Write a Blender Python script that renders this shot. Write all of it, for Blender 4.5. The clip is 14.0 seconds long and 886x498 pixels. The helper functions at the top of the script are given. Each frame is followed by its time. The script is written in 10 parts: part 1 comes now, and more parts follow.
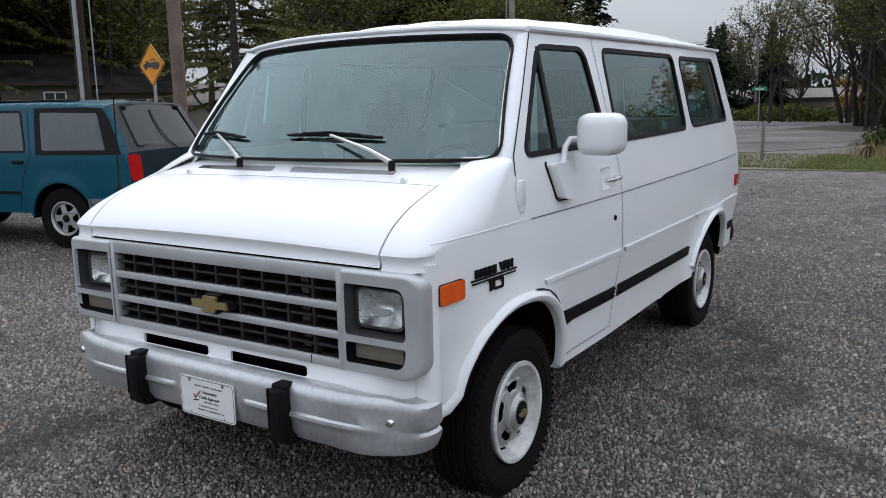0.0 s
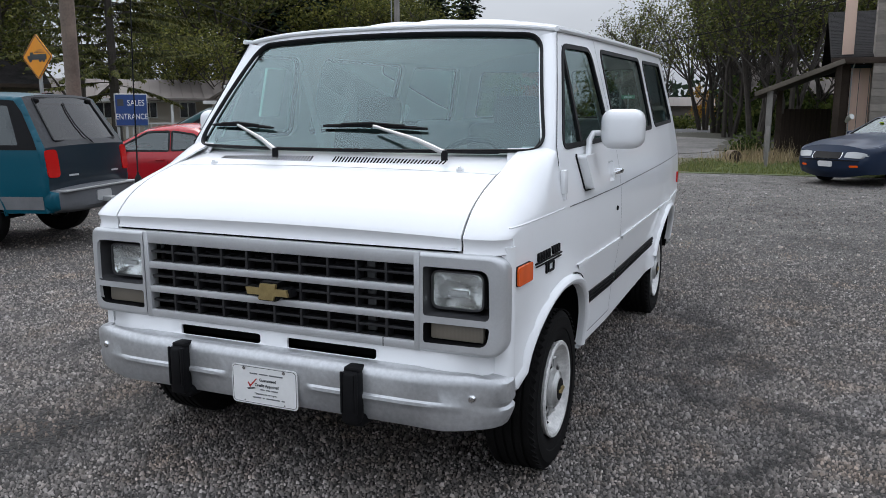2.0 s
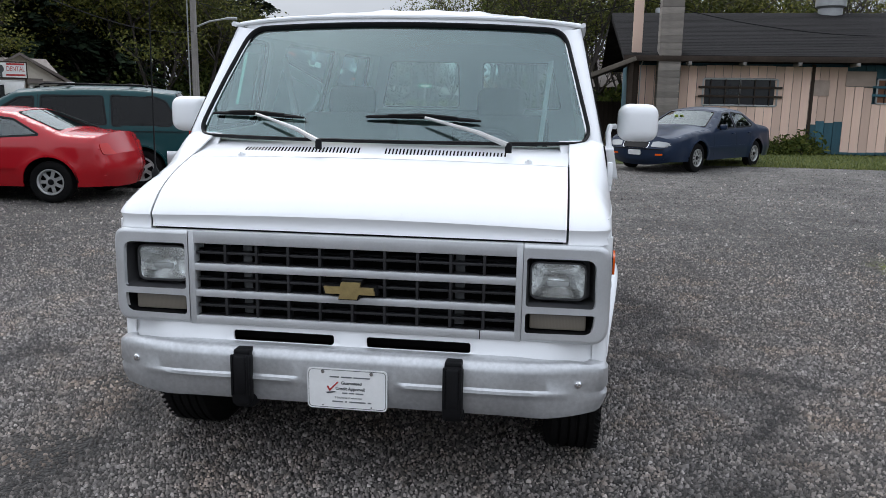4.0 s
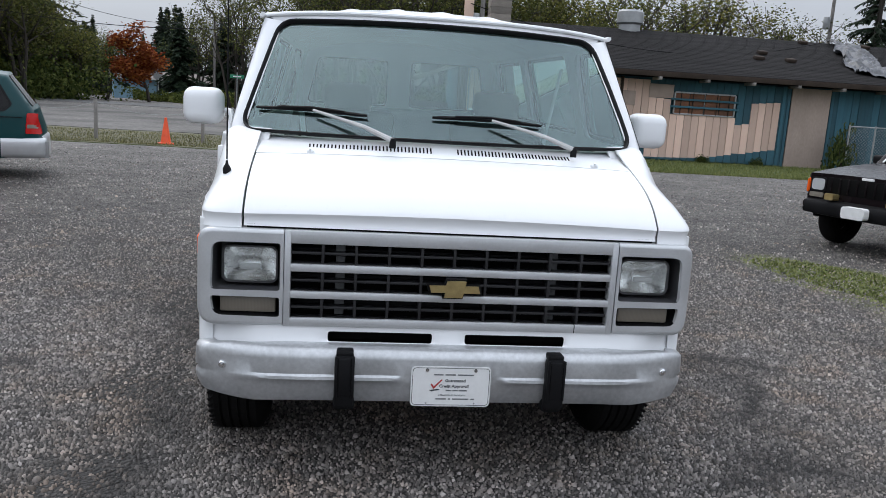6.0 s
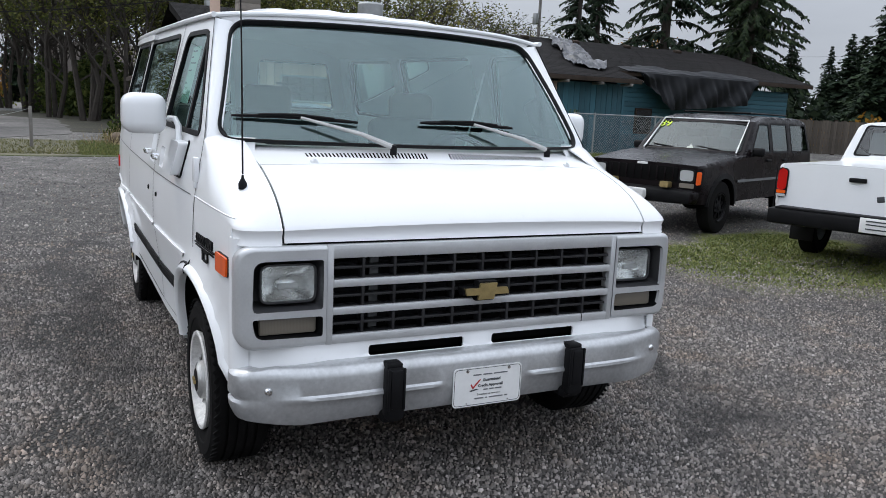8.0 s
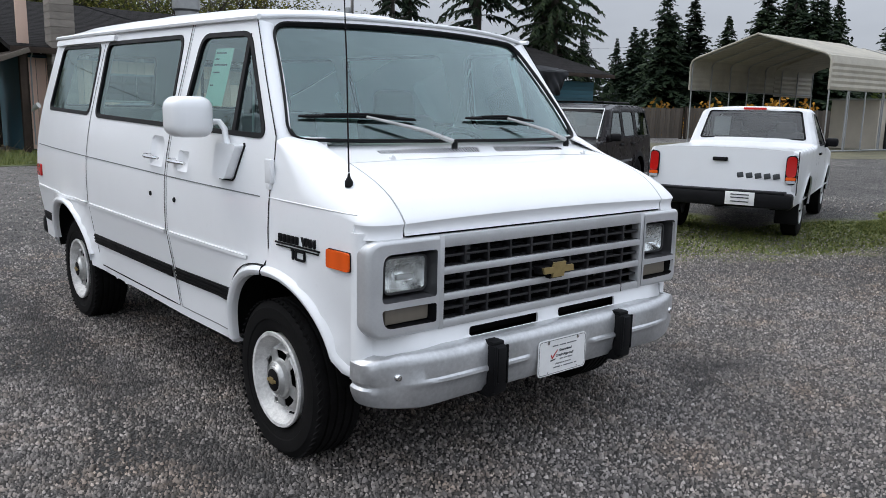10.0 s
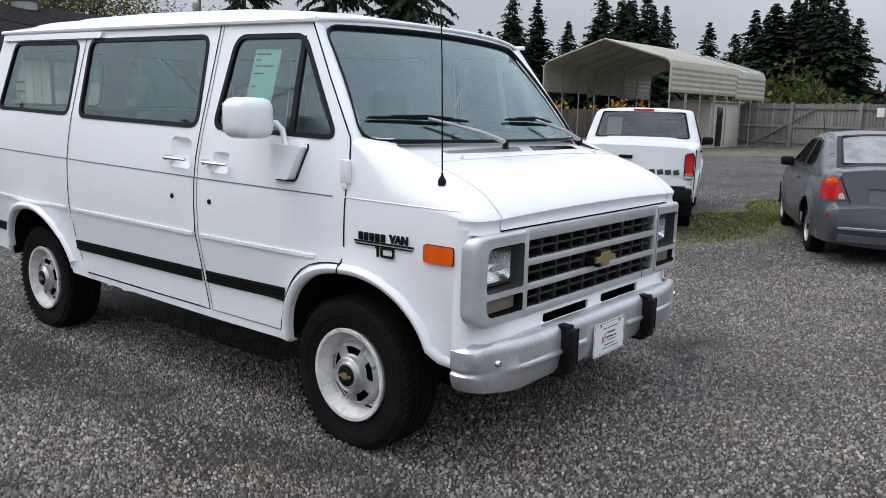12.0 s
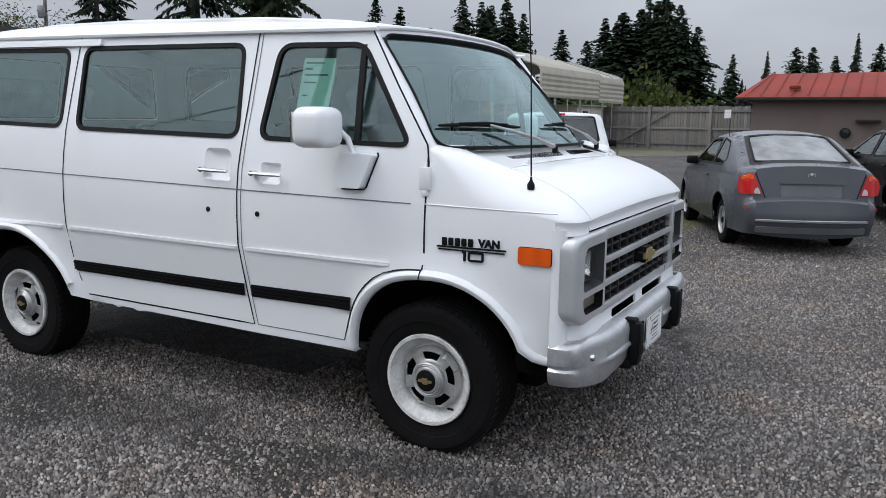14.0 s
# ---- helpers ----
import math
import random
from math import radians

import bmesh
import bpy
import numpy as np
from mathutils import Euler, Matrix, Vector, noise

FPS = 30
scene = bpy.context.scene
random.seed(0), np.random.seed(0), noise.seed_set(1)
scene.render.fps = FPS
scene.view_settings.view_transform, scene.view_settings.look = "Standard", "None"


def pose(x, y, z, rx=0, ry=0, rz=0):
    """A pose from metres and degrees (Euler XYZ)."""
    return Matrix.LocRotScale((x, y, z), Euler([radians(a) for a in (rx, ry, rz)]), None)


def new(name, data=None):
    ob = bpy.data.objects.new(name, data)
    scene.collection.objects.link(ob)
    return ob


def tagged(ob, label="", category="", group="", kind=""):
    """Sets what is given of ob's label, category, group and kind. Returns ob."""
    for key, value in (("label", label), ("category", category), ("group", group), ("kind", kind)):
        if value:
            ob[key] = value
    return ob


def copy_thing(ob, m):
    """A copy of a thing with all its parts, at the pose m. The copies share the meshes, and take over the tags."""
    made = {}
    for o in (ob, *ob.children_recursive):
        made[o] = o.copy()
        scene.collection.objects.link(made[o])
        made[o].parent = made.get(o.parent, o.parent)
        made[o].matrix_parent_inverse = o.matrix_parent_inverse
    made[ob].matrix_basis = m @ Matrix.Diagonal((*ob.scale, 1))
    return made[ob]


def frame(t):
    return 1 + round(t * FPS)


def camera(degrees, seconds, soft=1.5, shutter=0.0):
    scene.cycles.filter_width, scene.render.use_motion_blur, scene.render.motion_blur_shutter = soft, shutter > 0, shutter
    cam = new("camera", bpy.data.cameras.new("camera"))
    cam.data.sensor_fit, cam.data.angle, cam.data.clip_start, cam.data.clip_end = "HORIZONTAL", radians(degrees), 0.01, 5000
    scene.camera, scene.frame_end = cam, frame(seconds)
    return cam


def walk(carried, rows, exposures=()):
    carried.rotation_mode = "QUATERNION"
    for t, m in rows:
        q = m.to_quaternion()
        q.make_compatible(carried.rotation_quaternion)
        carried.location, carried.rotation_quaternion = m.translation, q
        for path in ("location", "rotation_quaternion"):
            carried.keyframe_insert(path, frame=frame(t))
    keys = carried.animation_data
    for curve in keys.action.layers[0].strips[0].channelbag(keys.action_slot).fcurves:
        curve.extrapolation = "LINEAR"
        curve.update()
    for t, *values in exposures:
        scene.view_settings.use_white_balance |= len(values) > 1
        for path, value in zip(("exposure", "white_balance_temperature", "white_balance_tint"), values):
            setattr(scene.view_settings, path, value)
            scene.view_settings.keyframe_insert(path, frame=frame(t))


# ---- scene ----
cam = camera(58.5, 14.0, soft=0.85)
METRES, EYE, TILT, LEAN, TURN = 7.246, 1.54, 0.0, 0.0, 33.5
ROWS = [
    (0.0, 0.0, 0.0, 0.0, -0.19, -10.04, 1.07),
    (0.5, -0.0026, -0.0039, -0.0028, -0.59, -10.09, 0.96),
    (1.0, -0.0367, -0.0191, -0.0042, -3.21, -9.86, 0.44),
    (1.5, -0.0685, -0.0243, -0.0026, -6.16, -9.71, 0.03),
    (2.0, -0.0992, -0.0124, -0.0049, -9.39, -9.9, 0.08),
    (2.5, -0.1361, -0.0042, -0.0059, -13.65, -11.03, -0.8),
    (3.0, -0.1834, -0.0014, -0.003, -18.11, -10.92, -0.61),
    (5.5, -0.3442, 0.0887, -0.0039, -34.62, -10.63, -2.98),
    (6.0, -0.3869, 0.1059, -0.0049, -39.18, -10.46, -3.43),
    (6.5, -0.4203, 0.1273, -0.0029, -43.96, -10.3, -4.05),
    (7.0, -0.4361, 0.1645, -0.0045, -49.2, -10.17, -2.39),
    (7.5, -0.4589, 0.1922, -0.006, -53.84, -10.15, -2.99),
    (8.0, -0.4932, 0.219, -0.0043, -58.84, -10.12, -2.72),
    (10.5, -0.5912, 0.3715, -0.0085, -75.1, -10.04, -1.28),
    (11.0, -0.6008, 0.4036, -0.007, -77.76, -10.06, -1.52),
    (11.5, -0.625, 0.4351, -0.009, -81.61, -10.09, -1.67),
    (12.0, -0.6338, 0.4613, -0.0095, -83.85, -9.84, -1.42),
    (12.5, -0.628, 0.4953, -0.0092, -85.17, -9.77, -0.86),
    (13.0, -0.6342, 0.5252, -0.009, -87.74, -9.7, -0.8),
    (13.5, -0.6502, 0.5588, -0.0062, -91.05, -9.69, -1.07),
    (14.0, -0.6474, 0.5876, -0.011, -93.97, -9.24, -0.64),
]
walk(cam, [(t, pose(0, 0, EYE, TILT, LEAN, TURN) @ pose(METRES * x, METRES * y, METRES * z, 90 + pitch, roll, yaw)) for t, x, y, z, yaw, pitch, roll in ROWS],
     exposures=[(0.0, -0.01), (1.5, 0.03), (3.0, 0.12), (5.5, 0.13), (8.0, 0.12), (10.5, 0.10), (12.5, 0.06), (14.0, -0.05)])

# ---- world and sun: a bright overcast afternoon ----
world = bpy.data.worlds.new("overcast_sky")
scene.world = world
world.use_nodes = True
wn, wl = world.node_tree.nodes, world.node_tree.links
SUN_EL, SUN_ROT = 55.0, 323.0
sky = wn.new("ShaderNodeTexSky")
sky.sky_type, sky.sun_disc = "NISHITA", False
sky.sun_elevation, sky.sun_rotation = radians(SUN_EL), radians(SUN_ROT)
sky.dust_density, sky.air_density = 3.0, 1.0
hs = wn.new("ShaderNodeHueSaturation")
hs.inputs["Saturation"].default_value = 0.22
wl.new(sky.outputs["Color"], hs.inputs["Color"])
wtc = wn.new("ShaderNodeTexCoord")
wmp = wn.new("ShaderNodeMapping")
wmp.inputs["Scale"].default_value = (1.0, 1.0, 3.2)
wno = wn.new("ShaderNodeTexNoise")
wno.inputs["Scale"].default_value, wno.inputs["Detail"].default_value = 2.2, 5.0
wrp = wn.new("ShaderNodeValToRGB")
wrp.color_ramp.elements[0].position, wrp.color_ramp.elements[0].color = 0.3, (5.2, 5.72, 6.7, 1)
wrp.color_ramp.elements[1].position, wrp.color_ramp.elements[1].color = 0.7, (7.1, 7.72, 8.75, 1)
wl.new(wtc.outputs["Generated"], wmp.inputs["Vector"])
wl.new(wmp.outputs["Vector"], wno.inputs["Vector"])
wl.new(wno.outputs["Fac"], wrp.inputs["Fac"])
wmx = wn.new("ShaderNodeMix")
wmx.data_type = "RGBA"
wmx.inputs["Factor"].default_value = 0.72
wl.new(hs.outputs["Color"], wmx.inputs["A"])
wl.new(wrp.outputs["Color"], wmx.inputs["B"])
wsp = wn.new("ShaderNodeSeparateXYZ")
wl.new(wtc.outputs["Generated"], wsp.inputs["Vector"])
# brighter cloud well above the horizon
wcr = wn.new("ShaderNodeFloatCurve")
for px, py in ((0.10, 0.34), (0.36, 0.78)):
    wcr.mapping.curves[0].points.new(px, py)
for k, (px, py) in enumerate(((0.0, 0.33), (0.12, 0.335), (0.40, 0.76), (1.0, 0.86))):
    wcr.mapping.curves[0].points[k].location = (px, py)
wcr.mapping.update()
wmr = wn.new("ShaderNodeMath")
wmr.operation = "MULTIPLY"
wmr.inputs[1].default_value = 3.0
wl.new(wsp.outputs["Z"], wcr.inputs["Value"])
wl.new(wcr.outputs["Value"], wmr.inputs[0])
wvs = wn.new("ShaderNodeVectorMath")
wvs.operation = "SCALE"
wl.new(wmx.outputs["Result"], wvs.inputs[0])
wl.new(wmr.outputs["Value"], wvs.inputs["Scale"])
wl.new(wvs.outputs["Vector"], wn["Background"].inputs["Color"])
wn["Background"].inputs["Strength"].default_value = 0.088
sun = new("sun", bpy.data.lights.new("sun", "SUN"))
sun.data.energy, sun.data.angle, sun.data.color = 0.65, radians(25), (1.0, 0.98, 0.95)
sun.matrix_world = pose(0, 0, 30, 90 - SUN_EL, 0, 180 - SUN_ROT)

# ---- materials ----
def material(name):
    m = bpy.data.materials.new(name)
    m.use_nodes = True
    nt = m.node_tree
    return m, nt.nodes, nt.links, nt.nodes["Principled BSDF"]


def noise_node(n, l, scale, detail=4.0, rough=0.55, coord="Object"):
    tc = n.new("ShaderNodeTexCoord")
    t = n.new("ShaderNodeTexNoise")
    t.inputs["Scale"].default_value, t.inputs["Detail"].default_value, t.inputs["Roughness"].default_value = scale, detail, rough
    l.new(tc.outputs[coord], t.inputs["Vector"])
    return t


def ramp_node(n, l, source, stops):
    r = n.new("ShaderNodeValToRGB")
    els = r.color_ramp.elements
    while len(els) < len(stops):
        els.new(0.5)
    for e, (p, c) in zip(els, stops):
        e.position, e.color = p, (*c, 1)
    l.new(source, r.inputs["Fac"])
    return r


def mix_node(n, l, fac, a, b, blend="MIX"):
    m = n.new("ShaderNodeMix")
    m.data_type, m.blend_type = "RGBA", blend
    for key, val in (("Factor", fac), ("A", a), ("B", b)):
        if isinstance(val, bpy.types.NodeSocket):
            l.new(val, m.inputs[key])
        elif key == "Factor":
            m.inputs[key].default_value = val
        else:
            m.inputs[key].default_value = (*val, 1)
    return m.outputs["Result"]


def bump_node(n, l, bsdf, height, strength, distance):
    b = n.new("ShaderNodeBump")
    b.inputs["Strength"].default_value, b.inputs["Distance"].default_value = strength, distance
    l.new(height, b.inputs["Height"])
    l.new(b.outputs["Normal"], bsdf.inputs["Normal"])
    return b


def surface(name, col, rough=0.5, metal=0.0, vary=0.25, scale=6.0, fine=60.0, bump=0.15, dist=0.002, coat=0.0, island=False, spec=0.5):
    """A plain surface with variation at two scales and a fine relief."""
    m, n, l, b = material(name)
    big, small = noise_node(n, l, scale), noise_node(n, l, fine, 3.0)
    dark = tuple(c * (1 - vary) for c in col)
    light = tuple(min(1.0, c * (1 + vary * 0.6)) for c in col)
    c1 = ramp_node(n, l, big.outputs["Fac"], [(0.3, dark), (0.7, light)])
    c2 = ramp_node(n, l, small.outputs["Fac"], [(0.3, (1 - vary * 0.7,) * 3), (0.7, (1, 1, 1))])
    out = mix_node(n, l, 1.0, c1.outputs["Color"], c2.outputs["Color"], "MULTIPLY")
    if island:
        oi = n.new("ShaderNodeObjectInfo")
        rr = ramp_node(n, l, oi.outputs["Random"], [(0.0, (0.72,) * 3), (1.0, (1.15,) * 3)])
        out = mix_node(n, l, 1.0, out, rr.outputs["Color"], "MULTIPLY")
    l.new(out, b.inputs["Base Color"])
    rr = ramp_node(n, l, big.outputs["Fac"], [(0.2, (max(0.02, rough - 0.08),) * 3), (0.8, (min(1, rough + 0.1),) * 3)])
    l.new(rr.outputs["Color"], b.inputs["Roughness"])
    b.inputs["Metallic"].default_value, b.inputs["Specular IOR Level"].default_value = metal, spec
    if coat:
        b.inputs["Coat Weight"].default_value, b.inputs["Coat Roughness"].default_value = coat, 0.06
    if bump:
        bump_node(n, l, b, small.outputs["Fac"], bump, dist)
    return m


def paint(name, col, rough=0.35, coat=0.8, dirt=0.08, metal=0.0, spec=0.3):
    """Car paint: clear coat, faint orange peel, a little road dust."""
    m, n, l, b = material(name)
    big, small = noise_node(n, l, 2.2, 5), noise_node(n, l, 45, 4)
    dust = ramp_node(n, l, big.outputs["Fac"], [(0.45, (0, 0, 0)), (0.8, (dirt,) * 3)])
    speck = ramp_node(n, l, small.outputs["Fac"], [(0.62, (0, 0, 0)), (0.75, (dirt * 0.8,) * 3)])
    fac = mix_node(n, l, 1.0, dust.outputs["Color"], speck.outputs["Color"], "ADD")
    l.new(mix_node(n, l, fac, col, (0.22, 0.2, 0.18)), b.inputs["Base Color"])
    b.inputs["Roughness"].default_value, b.inputs["Metallic"].default_value = rough, metal
    b.inputs["Coat Weight"].default_value, b.inputs["Coat Roughness"].default_value = coat, 0.05
    b.inputs["Specular IOR Level"].default_value = spec
    bump_node(n, l, b, small.outputs["Fac"], 0.02, 0.001)
    return m


def glass(name, tint, gloss=0.9, ior=1.5, smear=0.02, fog=0.0):
    """A pane: tinted see-through with a mirror-like sheen."""
    m, n, l, b = material(name)
    n.remove(b)
    out = n["Material Output"]
    tr, gl, mx, fr = n.new("ShaderNodeBsdfTransparent"), n.new("ShaderNodeBsdfGlossy"), n.new("ShaderNodeMixShader"), n.new("ShaderNodeFresnel")
    tr.inputs["Color"].default_value = (*tint, 1)
    gl.inputs["Color"].default_value, gl.inputs["Roughness"].default_value = (*(gloss if isinstance(gloss, tuple) else (gloss,) * 3), 1), smear
    fr.inputs["IOR"].default_value = ior
    l.new(fr.outputs["Fac"], mx.inputs["Fac"])
    l.new(tr.outputs["BSDF"], mx.inputs[1])
    l.new(gl.outputs["BSDF"], mx.inputs[2])
    l.new(mx.outputs["Shader"], out.inputs["Surface"])
    if fog:
        df, m2 = n.new("ShaderNodeBsdfDiffuse"), n.new("ShaderNodeMixShader")
        df.inputs["Color"].default_value = (0.78, 0.80, 0.80, 1)
        l.new(ramp_node(n, l, noise_node(n, l, 3.0, 5).outputs["Fac"], [(0.35, (fog * 0.5,) * 3), (0.65, (fog,) * 3)]).outputs["Color"], m2.inputs["Fac"])
        l.new(tr.outputs["BSDF"], m2.inputs[1])
        l.new(df.outputs["BSDF"], m2.inputs[2])
        l.new(m2.outputs["Shader"], mx.inputs[1])
    return m


def lamp_lens(name, col, rough=0.12):
    m, n, l, b = material(name)
    tc = n.new("ShaderNodeTexCoord")
    w = n.new("ShaderNodeTexWave")
    w.inputs["Scale"].default_value, w.inputs["Distortion"].default_value = 60.0, 0.5
    l.new(tc.outputs["Object"], w.inputs["Vector"])
    l.new(ramp_node(n, l, w.outputs["Fac"], [(0, tuple(c * 0.9 for c in col)), (1, col)]).outputs["Color"], b.inputs["Base Color"])
    b.inputs["Roughness"].default_value = rough
    b.inputs["Coat Weight"].default_value, b.inputs["Specular IOR Level"].default_value = 0.15, 0.3
    bump_node(n, l, b, w.outputs["Fac"], 0.12, 0.001)
    return m


VAN_WHITE = paint("van_white_paint", (0.84, 0.85, 0.86), 0.38, 0.55, 0.05)
SILVER = surface("silver_trim_paint", (0.61, 0.62, 0.63), 0.36, 0.5, 0.08, 5, 120, 0.05)
BUMPER_SILVER = surface("worn_silver_bumper", (0.58, 0.59, 0.60), 0.33, 0.6, 0.24, 4, 60, 0.08)
CHROME = surface("chrome", (0.75, 0.75, 0.76), 0.12, 1.0, 0.06, 8, 100, 0.0)
BLACK = surface("black_plastic", (0.008, 0.008, 0.009), 0.55, 0, 0.3, 8, 150, 0.15, 0.001, spec=0.14)
GRILLE_BLACK = surface("satin_grille_plastic", (0.022, 0.022, 0.024), 0.42, 0, 0.3, 8, 150, 0.1, 0.001, spec=0.4)
RUBBER = surface("black_rubber", (0.008, 0.008, 0.009), 0.6, 0, 0.3, 8, 150, 0.1, 0.001, spec=0.2)
# near-black for dark parts, and for sheets that paint shade into hollows
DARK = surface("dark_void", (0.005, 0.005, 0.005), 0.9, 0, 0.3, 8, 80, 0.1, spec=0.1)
TYRE = surface("tyre_rubber", (0.009, 0.0086, 0.0086), 0.88, 0, 0.4, 9, 90, 0.3, 0.002, spec=0.12)
GOLD = surface("gold_emblem", (0.50, 0.38, 0.17), 0.35, 0.7, 0.15, 30, 200, 0.05)
RIM_WHITE = surface("white_rim_paint", (0.71, 0.70, 0.68), 0.45, 0, 0.32, 14, 90, 0.05)
LAMP_BOWL = surface("grey_lamp_bowl", (0.055, 0.055, 0.058), 0.45, 0, 0.2, 8, 90, 0.05)
RIM_SILVER = surface("brushed_rim", (0.50, 0.50, 0.49), 0.36, 0.5, 0.2, 12, 90, 0.05)
AMBER = lamp_lens("amber_lens", (0.80, 0.105, 0.008))
RED_LENS = lamp_lens("red_lens", (0.50, 0.012, 0.010))
CLEAR_LENS = lamp_lens("clear_lens", (0.44, 0.45, 0.45), 0.08)
DULL_LENS = lamp_lens("dusty_lens", (0.21, 0.185, 0.15), 0.35)
PANE = glass("windscreen_glass", (0.68, 0.88, 0.86), (0.78, 0.97, 0.98), 2.2)
PANE_SIDE = glass("side_glass", (0.75, 0.93, 0.90), (0.76, 0.92, 0.92), 1.9)
LAMP_GLASS = glass("lamp_glass", (0.95, 0.97, 0.97), 0.9, 1.42, 0.03, 0.03)
REFLECTOR = surface("lamp_reflector", (0.95, 0.95, 0.94), 0.22, 1.0, 0.08, 30, 90, 0.5, 0.004)
PANE_DARK = glass("tinted_glass", (0.06, 0.07, 0.075), (0.74, 0.80, 0.80), 2.0)
PANE_BLACK = glass("black_glass", (0.03, 0.035, 0.038), 0.7, 1.38)
PANE_CAR = glass("car_glass", (0.40, 0.46, 0.45), (0.90, 0.97, 0.96), 1.95)
PANE_HAZE = glass("hazy_rear_glass", (0.45, 0.50, 0.50), 0.9, 1.6, 0.03, 0.08)
PANE_FOG = glass("fogged_rear_glass", (0.30, 0.33, 0.34), 0.75, 1.6, 0.08, 0.40)
CABIN = surface("grey_cabin_trim", (0.30, 0.37, 0.37), 0.8, 0, 0.15, 6, 80, 0.1)
CABIN_LIGHT = surface("pale_cabin_trim", (0.60, 0.69, 0.68), 0.8, 0, 0.12, 6, 80, 0.1)
SEAT_PALE = surface("pale_seat_cloth", (0.30, 0.335, 0.33), 0.9, 0, 0.2, 9, 140, 0.3)
SEAT = surface("dark_seat_cloth", (0.09, 0.095, 0.10), 0.9, 0, 0.25, 9, 140, 0.3)
PAPER = surface("white_paper", (0.78, 0.78, 0.77), 0.7, 0, 0.06, 12, 90, 0.0)
PAPER_GREEN = surface("pale_green_paper", (0.42, 0.66, 0.58), 0.7, 0, 0.06, 12, 90, 0.0)
INK = surface("dark_print", (0.05, 0.055, 0.06), 0.6, 0, 0.1, 12, 90, 0.0)
INK_RED = surface("red_print", (0.42, 0.03, 0.03), 0.6, 0, 0.1, 12, 90, 0.0)
TEAL_PAINT = paint("dark_teal_paint", (0.002, 0.070, 0.105), 0.28, 0.12, 0.01, spec=0.18)
TEAL_DARK = paint("blackish_teal_paint", (0.008, 0.018, 0.028), 0.30, 0.2, 0.02)
PEELING = surface("peeling_black_clearcoat", (0.020, 0.021, 0.026), 0.42, 0, 0.95, 5, 22, 0.05, spec=0.35)
PANE_SMOKE = glass("smoked_rear_glass", (0.05, 0.052, 0.06), 0.62, 1.75)
RED_PAINT = paint("red_car_paint", (0.38, 0.007, 0.013), 0.22, 0.4, 0.01)
GREEN_PAINT = paint("dark_green_paint", (0.002, 0.040, 0.044), 0.28, 0.15, 0.01, spec=0.18)
NAVY_PAINT = paint("slate_blue_paint", (0.012, 0.022, 0.046), 0.30, 0.12, 0.02, spec=0.18)
BLACK_PAINT = surface("faded_black_paint", (0.009, 0.0065, 0.0075), 0.26, 0, 0.3, 2.5, 60, 0.02, 0.001, spec=0.13)
GREY_PAINT = paint("dusty_grey_paint", (0.066, 0.070, 0.082), 0.26, 0.3, 0.10)
WHITE_PAINT = paint("white_truck_paint", (0.76, 0.77, 0.78), 0.4, 0.5, 0.05)
SILVER_DUSK = surface("mid_grey_plastic", (0.12, 0.125, 0.135), 0.5, 0, 0.12, 6, 90, 0.1)
GREY_BUMPER = surface("grey_bumper_plastic", (0.16, 0.165, 0.17), 0.6, 0, 0.15, 6, 90, 0.1)

# ---- mesh building ----
import collections
from mathutils.geometry import delaunay_2d_cdt


